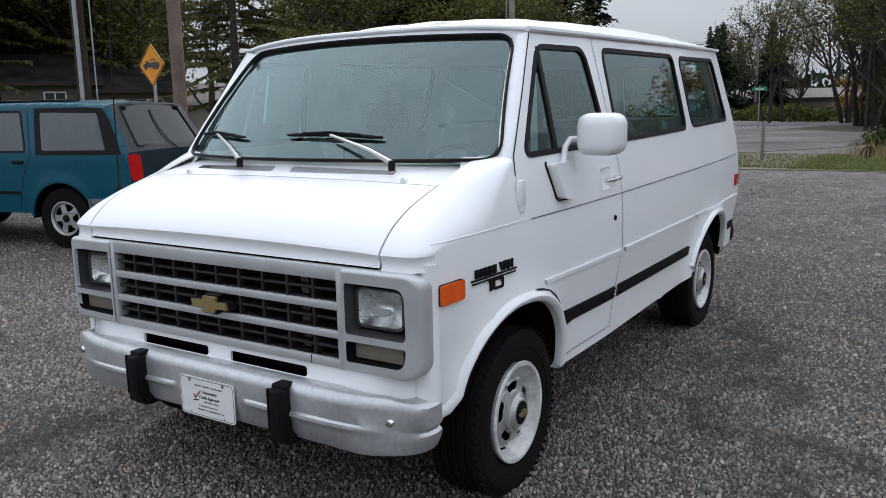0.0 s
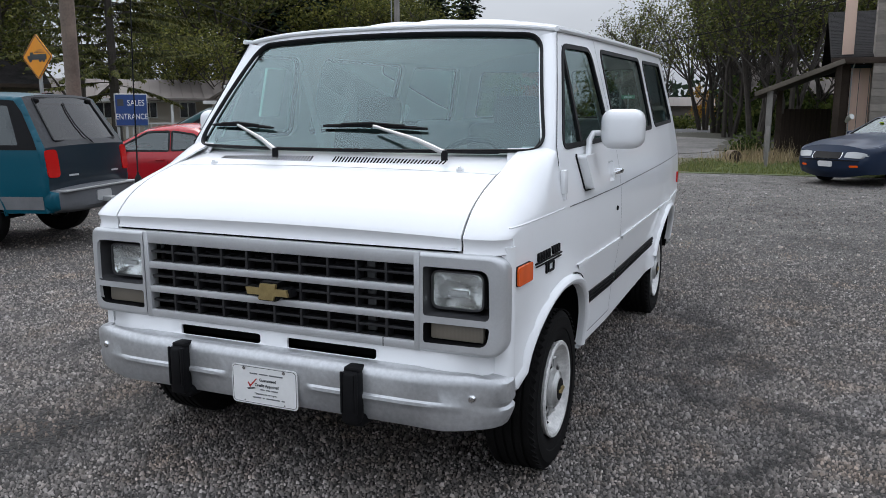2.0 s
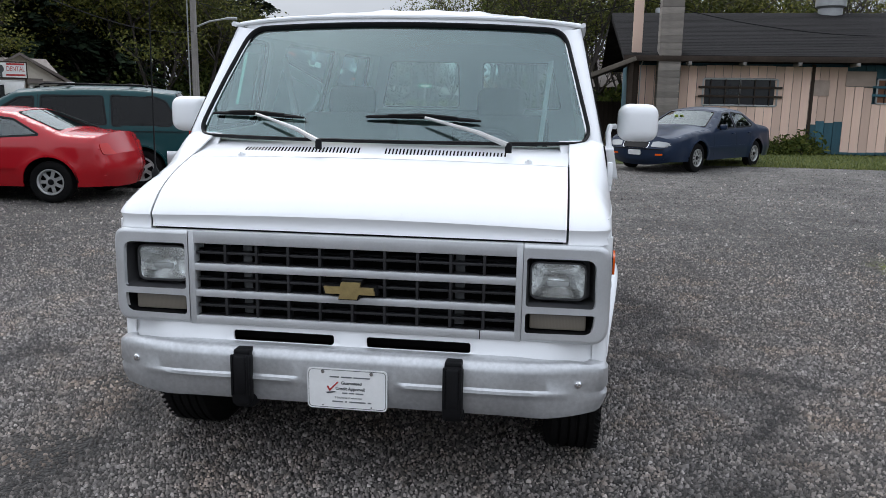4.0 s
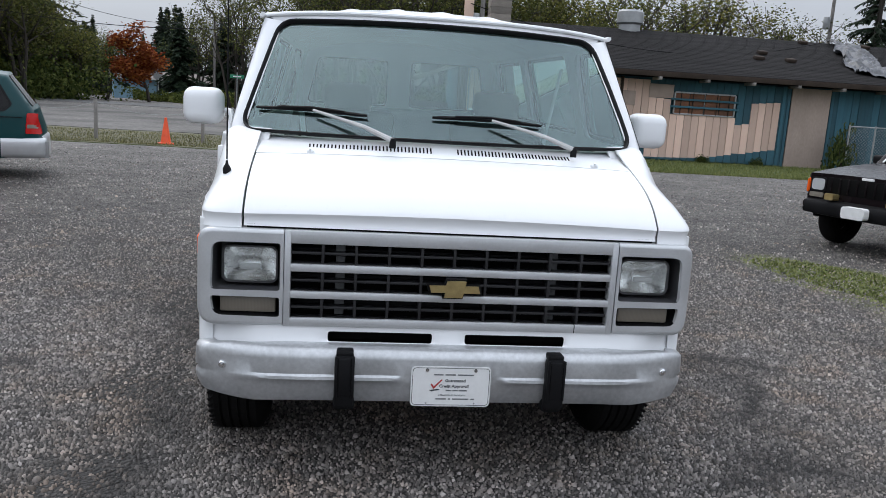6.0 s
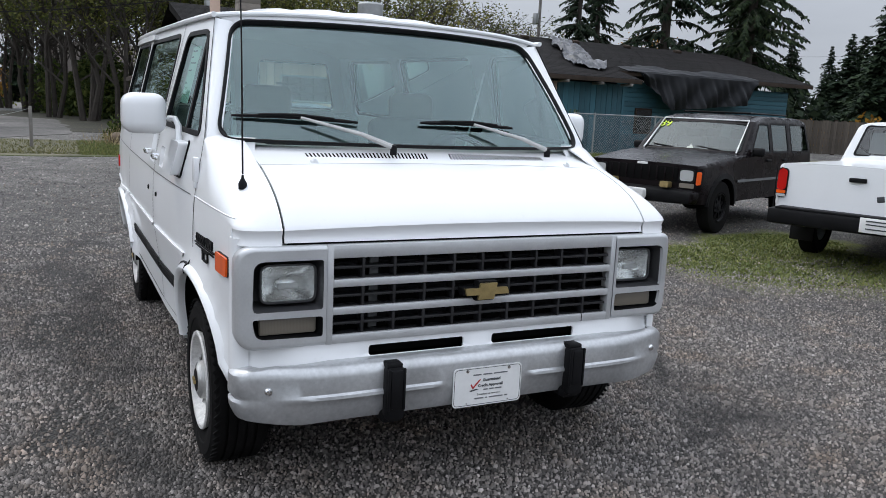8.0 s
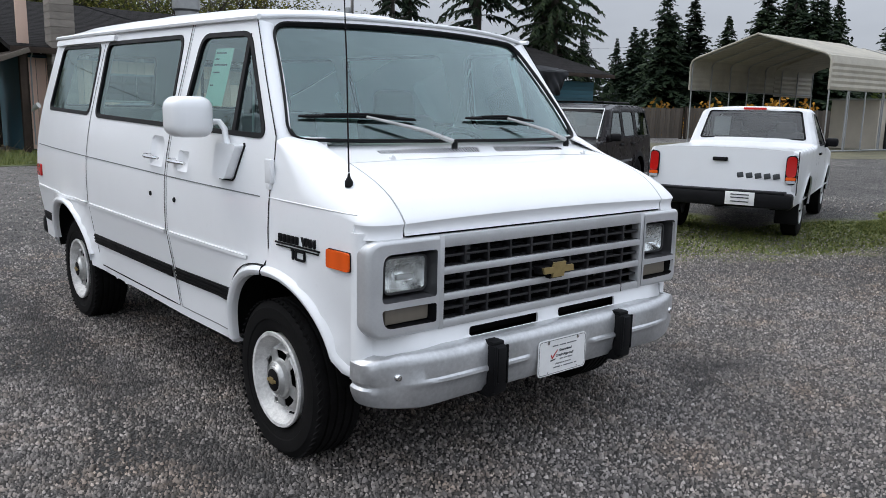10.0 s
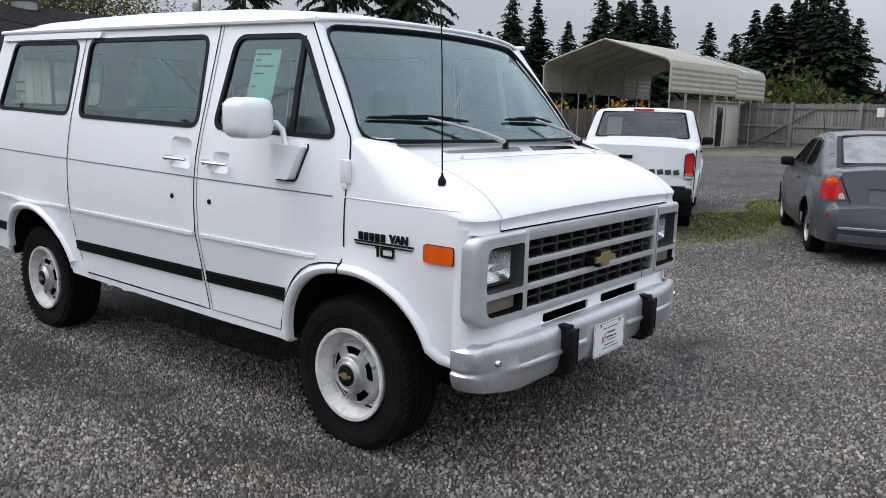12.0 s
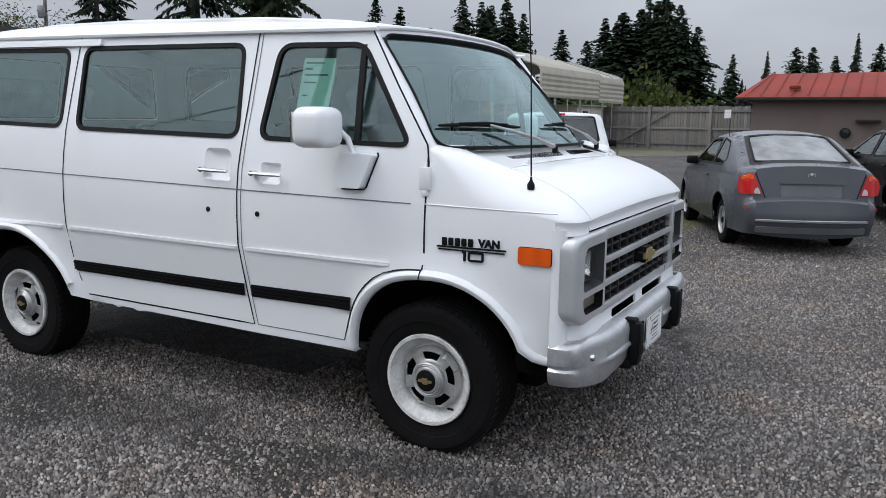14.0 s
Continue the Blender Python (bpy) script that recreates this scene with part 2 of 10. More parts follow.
class Geo:
    """Gathers faces for one mesh part."""

    def __init__(self):
        self.v, self.f = [], []

    def add(self, verts, faces):
        k = len(self.v)
        self.v += [tuple(p) for p in verts]
        self.f += [tuple(i + k for i in q) for q in faces]
        return self

    def bm(self, b, m=None):
        b.verts.index_update()
        self.add([(m @ v.co if m else v.co) for v in b.verts], [[v.index for v in q.verts] for q in b.faces])
        b.free()
        return self

    def box(self, c, s, bevel=0.0, m=None, seg=2):
        b = bmesh.new()
        bmesh.ops.create_cube(b, size=1)
        for v in b.verts:
            v.co = Vector((v.co.x * s[0], v.co.y * s[1], v.co.z * s[2]))
        if bevel:
            bmesh.ops.bevel(b, geom=b.edges[:], offset=bevel, segments=seg, affect="EDGES", profile=0.5)
        mm = Matrix.Translation(c) @ (m if m else Matrix())
        return self.bm(b, mm)

    def tube(self, pts, r, n=8, caps=True, flat=1.0):
        """A round bar along points; r may be a list."""
        pts = [Vector(p) for p in pts]
        rs = r if isinstance(r, (list, tuple)) else [r] * len(pts)
        verts, faces, up = [], [], None
        for i, p in enumerate(pts):
            d = (pts[min(i + 1, len(pts) - 1)] - pts[max(i - 1, 0)]).normalized()
            if up is None:
                up = d.orthogonal().normalized()
            up = (up - d * up.dot(d)).normalized()
            w = d.cross(up)
            for k in range(n):
                a = 2 * math.pi * k / n
                verts.append(p + (up * math.cos(a) + w * math.sin(a) * flat) * rs[i])
        for i in range(len(pts) - 1):
            for k in range(n):
                faces.append((i * n + k, i * n + (k + 1) % n, (i + 1) * n + (k + 1) % n, (i + 1) * n + k))
        if caps:
            faces += [tuple(range(n))[::-1], tuple(range((len(pts) - 1) * n, len(pts) * n))]
        return self.add(verts, faces)

    def lathe(self, prof, c, axis="X", n=40, sign=1, closed=False):
        """Turns a profile of (radius, offset along the axis) round the axis."""
        verts, faces = [], []
        for r, h in prof:
            for k in range(n):
                a = 2 * math.pi * k / n
                u, w, h2 = r * math.cos(a), r * math.sin(a), h * sign
                verts.append({"X": (c[0] + h2, c[1] + u, c[2] + w), "Y": (c[0] + u, c[1] + h2, c[2] + w), "Z": (c[0] + u, c[1] + w, c[2] + h2)}[axis])
        m = len(prof)
        for i in range(m if closed else m - 1):
            j = (i + 1) % m
            for k in range(n):
                faces.append((i * n + k, i * n + (k + 1) % n, j * n + (k + 1) % n, j * n + k))
        return self.add(verts, faces)

    def grid(self, fn, nu, nv):
        verts = [fn(i / nu, j / nv) for j in range(nv + 1) for i in range(nu + 1)]
        w = nu + 1
        return self.add(verts, [(j * w + i, j * w + i + 1, (j + 1) * w + i + 1, (j + 1) * w + i) for j in range(nv) for i in range(nu)])

    def slab(self, outline, fn, depth):
        """An outline (a, b) drawn out from depth[0] to depth[1]; fn(a, b, d) gives the place."""
        n = len(outline)
        verts = [fn(a, b, depth[0]) for a, b in outline] + [fn(a, b, depth[1]) for a, b in outline]
        faces = [tuple(range(n))[::-1], tuple(range(n, 2 * n))] + [(i, (i + 1) % n, n + (i + 1) % n, n + i) for i in range(n)]
        return self.add(verts, faces)

    def panel(self, outline, holes, fn, step=0.12, away=None, extra=()):
        """A curved sheet: an outline with holes, filled with a mesh of about that step; fn(a, b) gives the place."""
        pts, edges = [], []
        for rough in [outline, *holes]:
            loop = []
            for i in range(len(rough)):
                p, q = Vector(rough[i]), Vector(rough[(i + 1) % len(rough)])
                c = max(1, int((q - p).length / step))
                loop += [p.lerp(q, j / c) for j in range(c)]
            k = len(pts)
            pts += [Vector(p) for p in loop]
            edges += [(k + i, k + (i + 1) % len(loop)) for i in range(len(loop))]
        a0, a1 = min(p[0] for p in outline), max(p[0] for p in outline)
        b0, b1 = min(p[1] for p in outline), max(p[1] for p in outline)
        arr = np.array([tuple(p) for p in pts])
        na, nb = max(2, int((a1 - a0) / step)), max(2, int((b1 - b0) / step))
        for i in range(na + 1):
            for j in range(nb + 1):
                q = (a0 + (a1 - a0) * i / na + 1e-4, b0 + (b1 - b0) * j / nb + 1e-4)
                if np.min((arr[:, 0] - q[0]) ** 2 + (arr[:, 1] - q[1]) ** 2) > (step * 0.3) ** 2 and inside(q, outline) and not any(inside(q, h) for h in holes):
                    pts.append(Vector(q))
        for q in extra:
            if np.min((arr[:, 0] - q[0]) ** 2 + (arr[:, 1] - q[1]) ** 2) > 0.012 ** 2 and inside(q, outline) and not any(inside(q, h) for h in holes):
                pts.append(Vector(q))
        vs, _, fs, _, _, _ = delaunay_2d_cdt(pts, edges, [], 0, 1e-6)
        keep = []
        for q in fs:
            c = sum((vs[i] for i in q), Vector((0, 0))) / len(q)
            if inside(c, outline) and not any(inside(c, h) for h in holes):
                keep.append(tuple(q))
        verts = [Vector(fn(p[0], p[1])) for p in vs]
        if away is not None:
            s = 0.0
            for q in keep:
                n = (verts[q[1]] - verts[q[0]]).cross(verts[q[2]] - verts[q[0]])
                s += n.dot(verts[q[0]] - Vector(away))
            if s < 0:
                keep = [q[::-1] for q in keep]
        return self.add(verts, keep)

    def orient(self, c):
        """Turns the faces to look away from the point c."""
        c, t = Vector(c), 0.0
        for q in self.f:
            a, b, d = (Vector(self.v[i]) for i in q[:3])
            t += (b - a).cross(d - a).dot(a - c)
        if t < 0:
            self.f = [q[::-1] for q in self.f]
        return self

    def mesh(self, name, mat, sharp=35):
        me = bpy.data.meshes.new(name)
        me.from_pydata(self.v, [], self.f)
        me.materials.append(mat)
        me.shade_smooth()
        me.set_sharp_from_angle(angle=radians(sharp))
        # open rims stay crisp where a sheet gets its thickness
        seen = collections.Counter(tuple(sorted((q[i - 1], q[i]))) for q in self.f for i in range(len(q)))
        rim = {k for k, c in seen.items() if c == 1}
        if rim and "sharp_edge" in me.attributes:
            flags = me.attributes["sharp_edge"].data
            for e in me.edges:
                if tuple(sorted(e.vertices)) in rim:
                    flags[e.index].value = True
        elif rim:
            at = me.attributes.new("sharp_edge", "BOOLEAN", "EDGE")
            for e in me.edges:
                at.data[e.index].value = tuple(sorted(e.vertices)) in rim
        return me

    def ob(self, name, mat, parent=None, label="", sharp=35, thick=0.0, m=None):
        o = new(name, self.mesh(name, mat, sharp))
        if parent is not None:
            o.parent = parent
        if m is not None:
            o.matrix_basis = m
        if thick:
            s = o.modifiers.new("thickness", "SOLIDIFY")
            s.thickness, s.offset = thick, -1
        if label:
            o["label"] = label
        return o


def inside(p, poly):
    x, y, c = p[0], p[1], False
    j = len(poly) - 1
    for i in range(len(poly)):
        xi, yi = poly[i]
        xj, yj = poly[j]
        if (yi > y) != (yj > y) and x < (xj - xi) * (y - yi) / (yj - yi) + xi:
            c = not c
        j = i
    return c


def rounded(poly, r, n=5):
    """A polygon with its corners rounded; r one radius or a list."""
    out, m = [], len(poly)
    for i in range(m):
        p, a, b = Vector(poly[i]), Vector(poly[i - 1]), Vector(poly[(i + 1) % m])
        rr = r[i] if isinstance(r, (list, tuple)) else r
        da, db = (a - p), (b - p)
        la, lb = da.length, db.length
        if rr <= 0 or la < 1e-6 or lb < 1e-6:
            out.append(tuple(p))
            continue
        d = min(rr, la * 0.48, lb * 0.48)
        s, e = p + da / la * d, p + db / lb * d
        for k in range(n + 1):
            t = k / n
            q = s * (1 - t) ** 2 + p * 2 * t * (1 - t) + e * t * t
            out.append((q.x, q.y))
    return out


def arc(cx, cy, r, a0, a1, n=14):
    return [(cx + r * math.cos(radians(a0 + (a1 - a0) * i / n)), cy + r * math.sin(radians(a0 + (a1 - a0) * i / n))) for i in range(n + 1)]


def lerp_table(table, x):
    if x <= table[0][0]:
        return table[0][1]
    for (x0, v0), (x1, v1) in zip(table, table[1:]):
        if x <= x1:
            return v0 + (v1 - v0) * (x - x0) / (x1 - x0)
    return table[-1][1]


def smooth_table(table, x):
    """Piecewise table with eased joints."""
    return (lerp_table(table, x - 0.04) + lerp_table(table, x) * 2 + lerp_table(table, x + 0.04)) / 4


def offset_loop(loop, d):
    """A closed loop moved outwards by d (inwards for d < 0)."""
    n, out = len(loop), []
    area = sum(loop[i][0] * loop[(i + 1) % n][1] - loop[(i + 1) % n][0] * loop[i][1] for i in range(n))
    s = 1 if area > 0 else -1
    for i in range(n):
        a, p, b = Vector(loop[i - 1]), Vector(loop[i]), Vector(loop[(i + 1) % n])
        e1, e2 = p - a, b - p
        if e1.length < 1e-9 or e2.length < 1e-9:
            t = e1 + e2
        else:
            t = e1.normalized() + e2.normalized()
        t.normalize()
        out.append((p.x + s * t.y * d, p.y - s * t.x * d))
    return out


def thing(name, m, label, category, group="", kind=""):
    o = new(name)
    o.empty_display_size = 0.2
    o.matrix_basis = m
    return tagged(o, label, category, group, kind)


def text_mesh(body, size, depth, bold=0.0, align="CENTER"):
    """Raised letters of the built-in font, flat in x and y."""
    cu = bpy.data.curves.new("letters", "FONT")
    cu.body, cu.size, cu.extrude, cu.align_x, cu.align_y = body, size, depth, align, "CENTER"
    cu.offset = bold * size
    tmp = bpy.data.objects.new("letters", cu)
    me = bpy.data.meshes.new_from_object(tmp)
    bpy.data.objects.remove(tmp)
    return me


def lettering(name, body, size, depth, mat, parent, m, label="", squeeze=1.0, bold=0.0):
    me = text_mesh(body, size, depth, bold)
    me.materials.clear()
    me.materials.append(mat)
    o = new(name, me)
    o.parent = parent
    o.matrix_basis = m @ Matrix.Diagonal((squeeze, 1, 1, 1))
    if label:
        o["label"] = label
    return o

# ---- ground ----
def ellipse_mask(n, l, vec, shapes, soft=0.35):
    """1 inside any of the ellipses (cx, cy, rx, ry, degrees), falling off at the rim."""
    out = None
    for cx, cy, rx, ry, deg in shapes:
        mp = n.new("ShaderNodeMapping")
        mp.vector_type = "TEXTURE"
        mp.inputs["Location"].default_value = (cx, cy, 0)
        mp.inputs["Rotation"].default_value = (0, 0, radians(deg))
        mp.inputs["Scale"].default_value = (rx, ry, 1000)
        l.new(vec, mp.inputs["Vector"])
        ln = n.new("ShaderNodeVectorMath")
        ln.operation = "LENGTH"
        l.new(mp.outputs["Vector"], ln.inputs[0])
        mr = n.new("ShaderNodeMapRange")
        mr.inputs["From Min"].default_value, mr.inputs["From Max"].default_value = 1 + soft, 1 - soft
        l.new(ln.outputs["Value"], mr.inputs["Value"])
        if out is None:
            out = mr.outputs["Result"]
        else:
            mx = n.new("ShaderNodeMath")
            mx.operation = "MAXIMUM"
            l.new(out, mx.inputs[0])
            l.new(mr.outputs["Result"], mx.inputs[1])
            out = mx.outputs["Value"]
    return out


def times(n, l, a, b, op="MULTIPLY"):
    m = n.new("ShaderNodeMath")
    m.operation = op
    for i, v in enumerate((a, b)):
        if isinstance(v, bpy.types.NodeSocket):
            l.new(v, m.inputs[i])
        else:
            m.inputs[i].default_value = v
    return m.outputs["Value"]


MOSS = [(2.3, 6.1, 1.5, 0.65, 115), (3.3, 5.5, 1.6, 1.25, 20), (5.0, 4.35, 2.0, 0.85, 5), (4.2, 6.4, 1.3, 0.8, 20), (6.8, 4.2, 0.9, 0.4, 10), (8.6, 4.6, 1.2, 0.4, 10)]
DARK_PATCHES = [(-3.72, 2.15, 0.24, 0.42, 0), (-3.62, 2.75, 0.20, 0.30, 20), (-3.68, 3.95, 0.16, 0.34, -15), (-3.66, 4.75, 0.15, 0.30, 10), (-3.75, 5.7, 0.16, 0.5, 0), (-3.86, 6.7, 0.13, 0.7, 0), (-3.66, 7.9, 0.12, 0.5, -16), (-3.3, 8.8, 0.12, 0.5, -28), (-0.78, 2.25, 0.30, 0.14, 15), (-0.62, 3.1, 0.16, 0.35, -10), (-0.85, 4.35, 0.30, 0.16, 20), (-1.1, 5.1, 0.14, 0.45, 0), (-0.45, 3.62, 0.36, 0.12, -25), (-1.0, 3.9, 0.3, 0.10, -30), (-1.0, 2.14, 0.2, 0.10, 10), (-4.6, 3.2, 0.12, 0.3, 30)]


def n_mult(n, l, a, b):
    return mix_node(n, l, 1.0, a.outputs["Color"], b.outputs["Color"], "MULTIPLY")


def ground_material():
    m, n, l, b = material("gravel_lot")
    tc = n.new("ShaderNodeTexCoord")
    pos = tc.outputs["Object"]
    warp = n.new("ShaderNodeTexNoise")
    warp.inputs["Scale"].default_value, warp.inputs["Detail"].default_value = 1.4, 5.0
    l.new(pos, warp.inputs["Vector"])
    wob = n.new("ShaderNodeVectorMath")
    wob.operation = "MULTIPLY_ADD"
    wob.inputs[1].default_value = (1.3, 1.3, 0)
    l.new(warp.outputs["Color"], wob.inputs[0])
    l.new(pos, wob.inputs[2])
    wpos = wob.outputs["Vector"]
    vor = n.new("ShaderNodeTexVoronoi")
    vor.inputs["Scale"].default_value = 62.0
    l.new(pos, vor.inputs["Vector"])
    sep = n.new("ShaderNodeSeparateColor")
    l.new(vor.outputs["Color"], sep.inputs["Color"])
    stone = ramp_node(n, l, sep.outputs["Red"], [(0.0, (0.082, 0.076, 0.070)), (0.4, (0.155, 0.145, 0.133)), (0.8, (0.235, 0.220, 0.203)), (1.0, (0.34, 0.32, 0.297))])
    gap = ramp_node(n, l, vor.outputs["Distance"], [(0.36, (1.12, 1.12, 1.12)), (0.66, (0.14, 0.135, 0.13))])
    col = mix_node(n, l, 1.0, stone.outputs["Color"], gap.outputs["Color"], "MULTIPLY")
    big = noise_node(n, l, 0.45, 6, 0.65)
    wear = ramp_node(n, l, big.outputs["Fac"], [(0.36, (0.58, 0.565, 0.55)), (0.62, (1.02, 1.0, 0.985))])
    mott = ramp_node(n, l, noise_node(n, l, 3.2, 7, 0.75).outputs["Fac"], [(0.36, (0.62, 0.62, 0.62)), (0.64, (1.18, 1.18, 1.18))])
    mot2 = ramp_node(n, l, noise_node(n, l, 15.0, 6, 0.8).outputs["Fac"], [(0.36, (0.66, 0.66, 0.66)), (0.64, (1.2, 1.2, 1.2))])
    mott = n_mult(n, l, mott, mot2)
    col = mix_node(n, l, 1.0, col, mott, "MULTIPLY")
    col = mix_node(n, l, 1.0, col, wear.outputs["Color"], "MULTIPLY")
    # elongated darker patches on both sides of the van
    dark_patch = ellipse_mask(n, l, wpos, [(x + 0.65, y + 0.65, a, c, d) for x, y, a, c, d in DARK_PATCHES], 0.6)
    col = mix_node(n, l, times(n, l, dark_patch, 0.8), col, (0.032, 0.030, 0.029))
    # near-black base paints in the shade between and under the loose stones
    gap_shade = ellipse_mask(n, l, pos, [(-2.4, 3.0, 5.6, 5.0, 0)], 0.45)
    col = mix_node(n, l, times(n, l, gap_shade, 0.72), col, (0.022, 0.020, 0.019))
    # packed, smoother drive lanes further back
    sepx = n.new("ShaderNodeSeparateXYZ")
    l.new(wpos, sepx.inputs["Vector"])
    lane = n.new("ShaderNodeMapRange")
    lane.inputs["From Min"].default_value, lane.inputs["From Max"].default_value = 8.0, 24.0
    l.new(sepx.outputs["Y"], lane.inputs["Value"])
    pk = noise_node(n, l, 0.9, 7, 0.7)
    packed = ramp_node(n, l, pk.outputs["Fac"], [(0.35, (0.165, 0.155, 0.144)), (0.65, (0.30, 0.282, 0.262))])
    col = mix_node(n, l, times(n, l, lane.outputs["Result"], 0.7), col, mix_node(n, l, 1.0, packed.outputs["Color"], mott, "MULTIPLY"))
    # moss and thin grass
    gn = noise_node(n, l, 5.0, 8, 0.75)
    moss = ellipse_mask(n, l, wpos, [(x + 0.65, y + 0.65, a, c, d) for x, y, a, c, d in MOSS], 0.5)
    mk = ramp_node(n, l, times(n, l, moss, gn.outputs["Fac"]), [(0.12, (0, 0, 0)), (0.30, (1, 1, 1))])
    green = ramp_node(n, l, noise_node(n, l, 11, 6, 0.7).outputs["Fac"], [(0.3, (0.058, 0.070, 0.010)), (0.7, (0.165, 0.178, 0.028))])
    col = mix_node(n, l, mk.outputs["Color"], col, green.outputs["Color"])
    # coarser scatter that still reads from afar
    for sc, lo, hi in ((24.0, 0.70, 1.30), (9.0, 0.80, 1.18)):
        v2 = n.new("ShaderNodeTexVoronoi")
        v2.inputs["Scale"].default_value = sc
        l.new(wpos, v2.inputs["Vector"])
        sp = n.new("ShaderNodeSeparateColor")
        l.new(v2.outputs["Color"], sp.inputs["Color"])
        col = mix_node(n, l, 1.0, col, ramp_node(n, l, sp.outputs["Red"], [(0.0, (lo,) * 3), (1.0, (hi,) * 3)]).outputs["Color"], "MULTIPLY")
    l.new(col, b.inputs["Base Color"])
    b.inputs["Roughness"].default_value = 0.8
    bump_node(n, l, b, vor.outputs["Distance"], 1.0, -0.022)
    return m


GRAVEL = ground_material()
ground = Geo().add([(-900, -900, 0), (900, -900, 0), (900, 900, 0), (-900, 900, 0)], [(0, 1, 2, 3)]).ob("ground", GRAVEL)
tagged(ground, "grey crushed gravel lot with mossy patches", "ground", "", "structure")


def loose_stones(name, pitch, area, size, seed, keep):
    """Rounded crushed stones packed side by side on the lot, one mesh."""
    rng = np.random.default_rng(seed)
    gx, gy = np.meshgrid(np.arange(area[0], area[1], pitch), np.arange(area[2], area[3], pitch * 0.9))
    gx[1::2] += pitch / 2
    x = gx.ravel() + rng.normal(0, 0.24 * pitch, gx.size)
    y = gy.ravel() + rng.normal(0, 0.24 * pitch, gx.size)
    ok = keep(x, y)
    x, y = x[ok], y[ok]
    k = len(x)
    flat = rng.uniform(0.45, 0.9, (k, 1))
    scale = size * rng.lognormal(0, 0.24, (k, 1))
    rim = np.arange(5) * 1.2566 + rng.normal(0, 0.2, (k, 5))
    cap = np.arange(3) * 2.0944 + rng.normal(0, 0.2, (k, 3)) + 0.6
    ang = np.concatenate([rim, cap], 1)
    r = scale * np.concatenate([rng.uniform(0.82, 1.12, (k, 5)), rng.uniform(0.45, 0.72, (k, 3))], 1)
    px, py = r * np.cos(ang), r * np.sin(ang) * flat
    pz = scale * np.concatenate([rng.normal(-0.10, 0.15, (k, 5)), rng.uniform(0.5, 1.15, (k, 3))], 1)
    a = rng.uniform(0, 6.283, (k, 1))
    co = np.stack([px * np.cos(a) - py * np.sin(a) + x[:, None], px * np.sin(a) + py * np.cos(a) + y[:, None], pz], -1).reshape(-1, 3)
    tri = np.array([(5, 6, 7), (0, 1, 5), (1, 6, 5), (1, 2, 6), (2, 3, 6), (3, 7, 6), (3, 4, 7), (4, 0, 7), (0, 5, 7)])
    f = (tri[None] + (np.arange(k) * 8)[:, None, None]).reshape(-1)
    me = bpy.data.meshes.new(name)
    me.vertices.add(len(co))
    me.vertices.foreach_set("co", co.astype(np.float32).ravel())
    me.loops.add(len(f))
    me.loops.foreach_set("vertex_index", f.astype(np.int32))
    me.polygons.add(len(f) // 3)
    me.polygons.foreach_set("loop_start", np.arange(0, len(f), 3, dtype=np.int32))
    me.polygons.foreach_set("use_smooth", np.ones(len(f) // 3, dtype=bool))
    me.update(calc_edges=True)
    me.validate()
    return me


def stone_material():
    m, n, l, b = material("loose_gravel")
    g = n.new("ShaderNodeNewGeometry")
    c = ramp_node(n, l, g.outputs["Random Per Island"], [(0.0, (0.045, 0.042, 0.039)), (0.3, (0.108, 0.101, 0.095)), (0.7, (0.205, 0.191, 0.180)), (0.95, (0.325, 0.304, 0.286)), (1.0, (0.47, 0.445, 0.425))])
    tc = n.new("ShaderNodeTexCoord")
    warp = n.new("ShaderNodeTexNoise")
    warp.inputs["Scale"].default_value, warp.inputs["Detail"].default_value = 1.4, 5.0
    l.new(tc.outputs["Object"], warp.inputs["Vector"])
    wob = n.new("ShaderNodeVectorMath")
    wob.operation = "MULTIPLY_ADD"
    wob.inputs[1].default_value = (1.3, 1.3, 0)
    l.new(warp.outputs["Color"], wob.inputs[0])
    l.new(tc.outputs["Object"], wob.inputs[2])
    dark_patch = ellipse_mask(n, l, wob.outputs["Vector"], [(x + 0.65, y + 0.65, a, d, e) for x, y, a, d, e in DARK_PATCHES], 0.6)
    big = noise_node(n, l, 0.45, 6, 0.65)
    wear = ramp_node(n, l, big.outputs["Fac"], [(0.36, (0.70, 0.68, 0.66)), (0.62, (1.1, 1.08, 1.07))])
    col = mix_node(n, l, 1.0, c.outputs["Color"], wear.outputs["Color"], "MULTIPLY")
    tint = ramp_node(n, l, noise_node(n, l, 2.2, 6, 0.7).outputs["Fac"], [(0.38, (0.83, 0.83, 0.845)), (0.52, (1.03, 1.0, 0.98)), (0.66, (1.19, 1.02, 0.88))])
    col = mix_node(n, l, 1.0, col, tint.outputs["Color"], "MULTIPLY")
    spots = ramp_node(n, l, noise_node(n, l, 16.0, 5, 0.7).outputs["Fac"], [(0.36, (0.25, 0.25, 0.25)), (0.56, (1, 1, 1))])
    l.new(mix_node(n, l, times(n, l, times(n, l, dark_patch, 0.86), spots.outputs["Color"]), col, (0.024, 0.022, 0.021)), b.inputs["Base Color"])
    b.inputs["Roughness"].default_value = 0.7
    return m


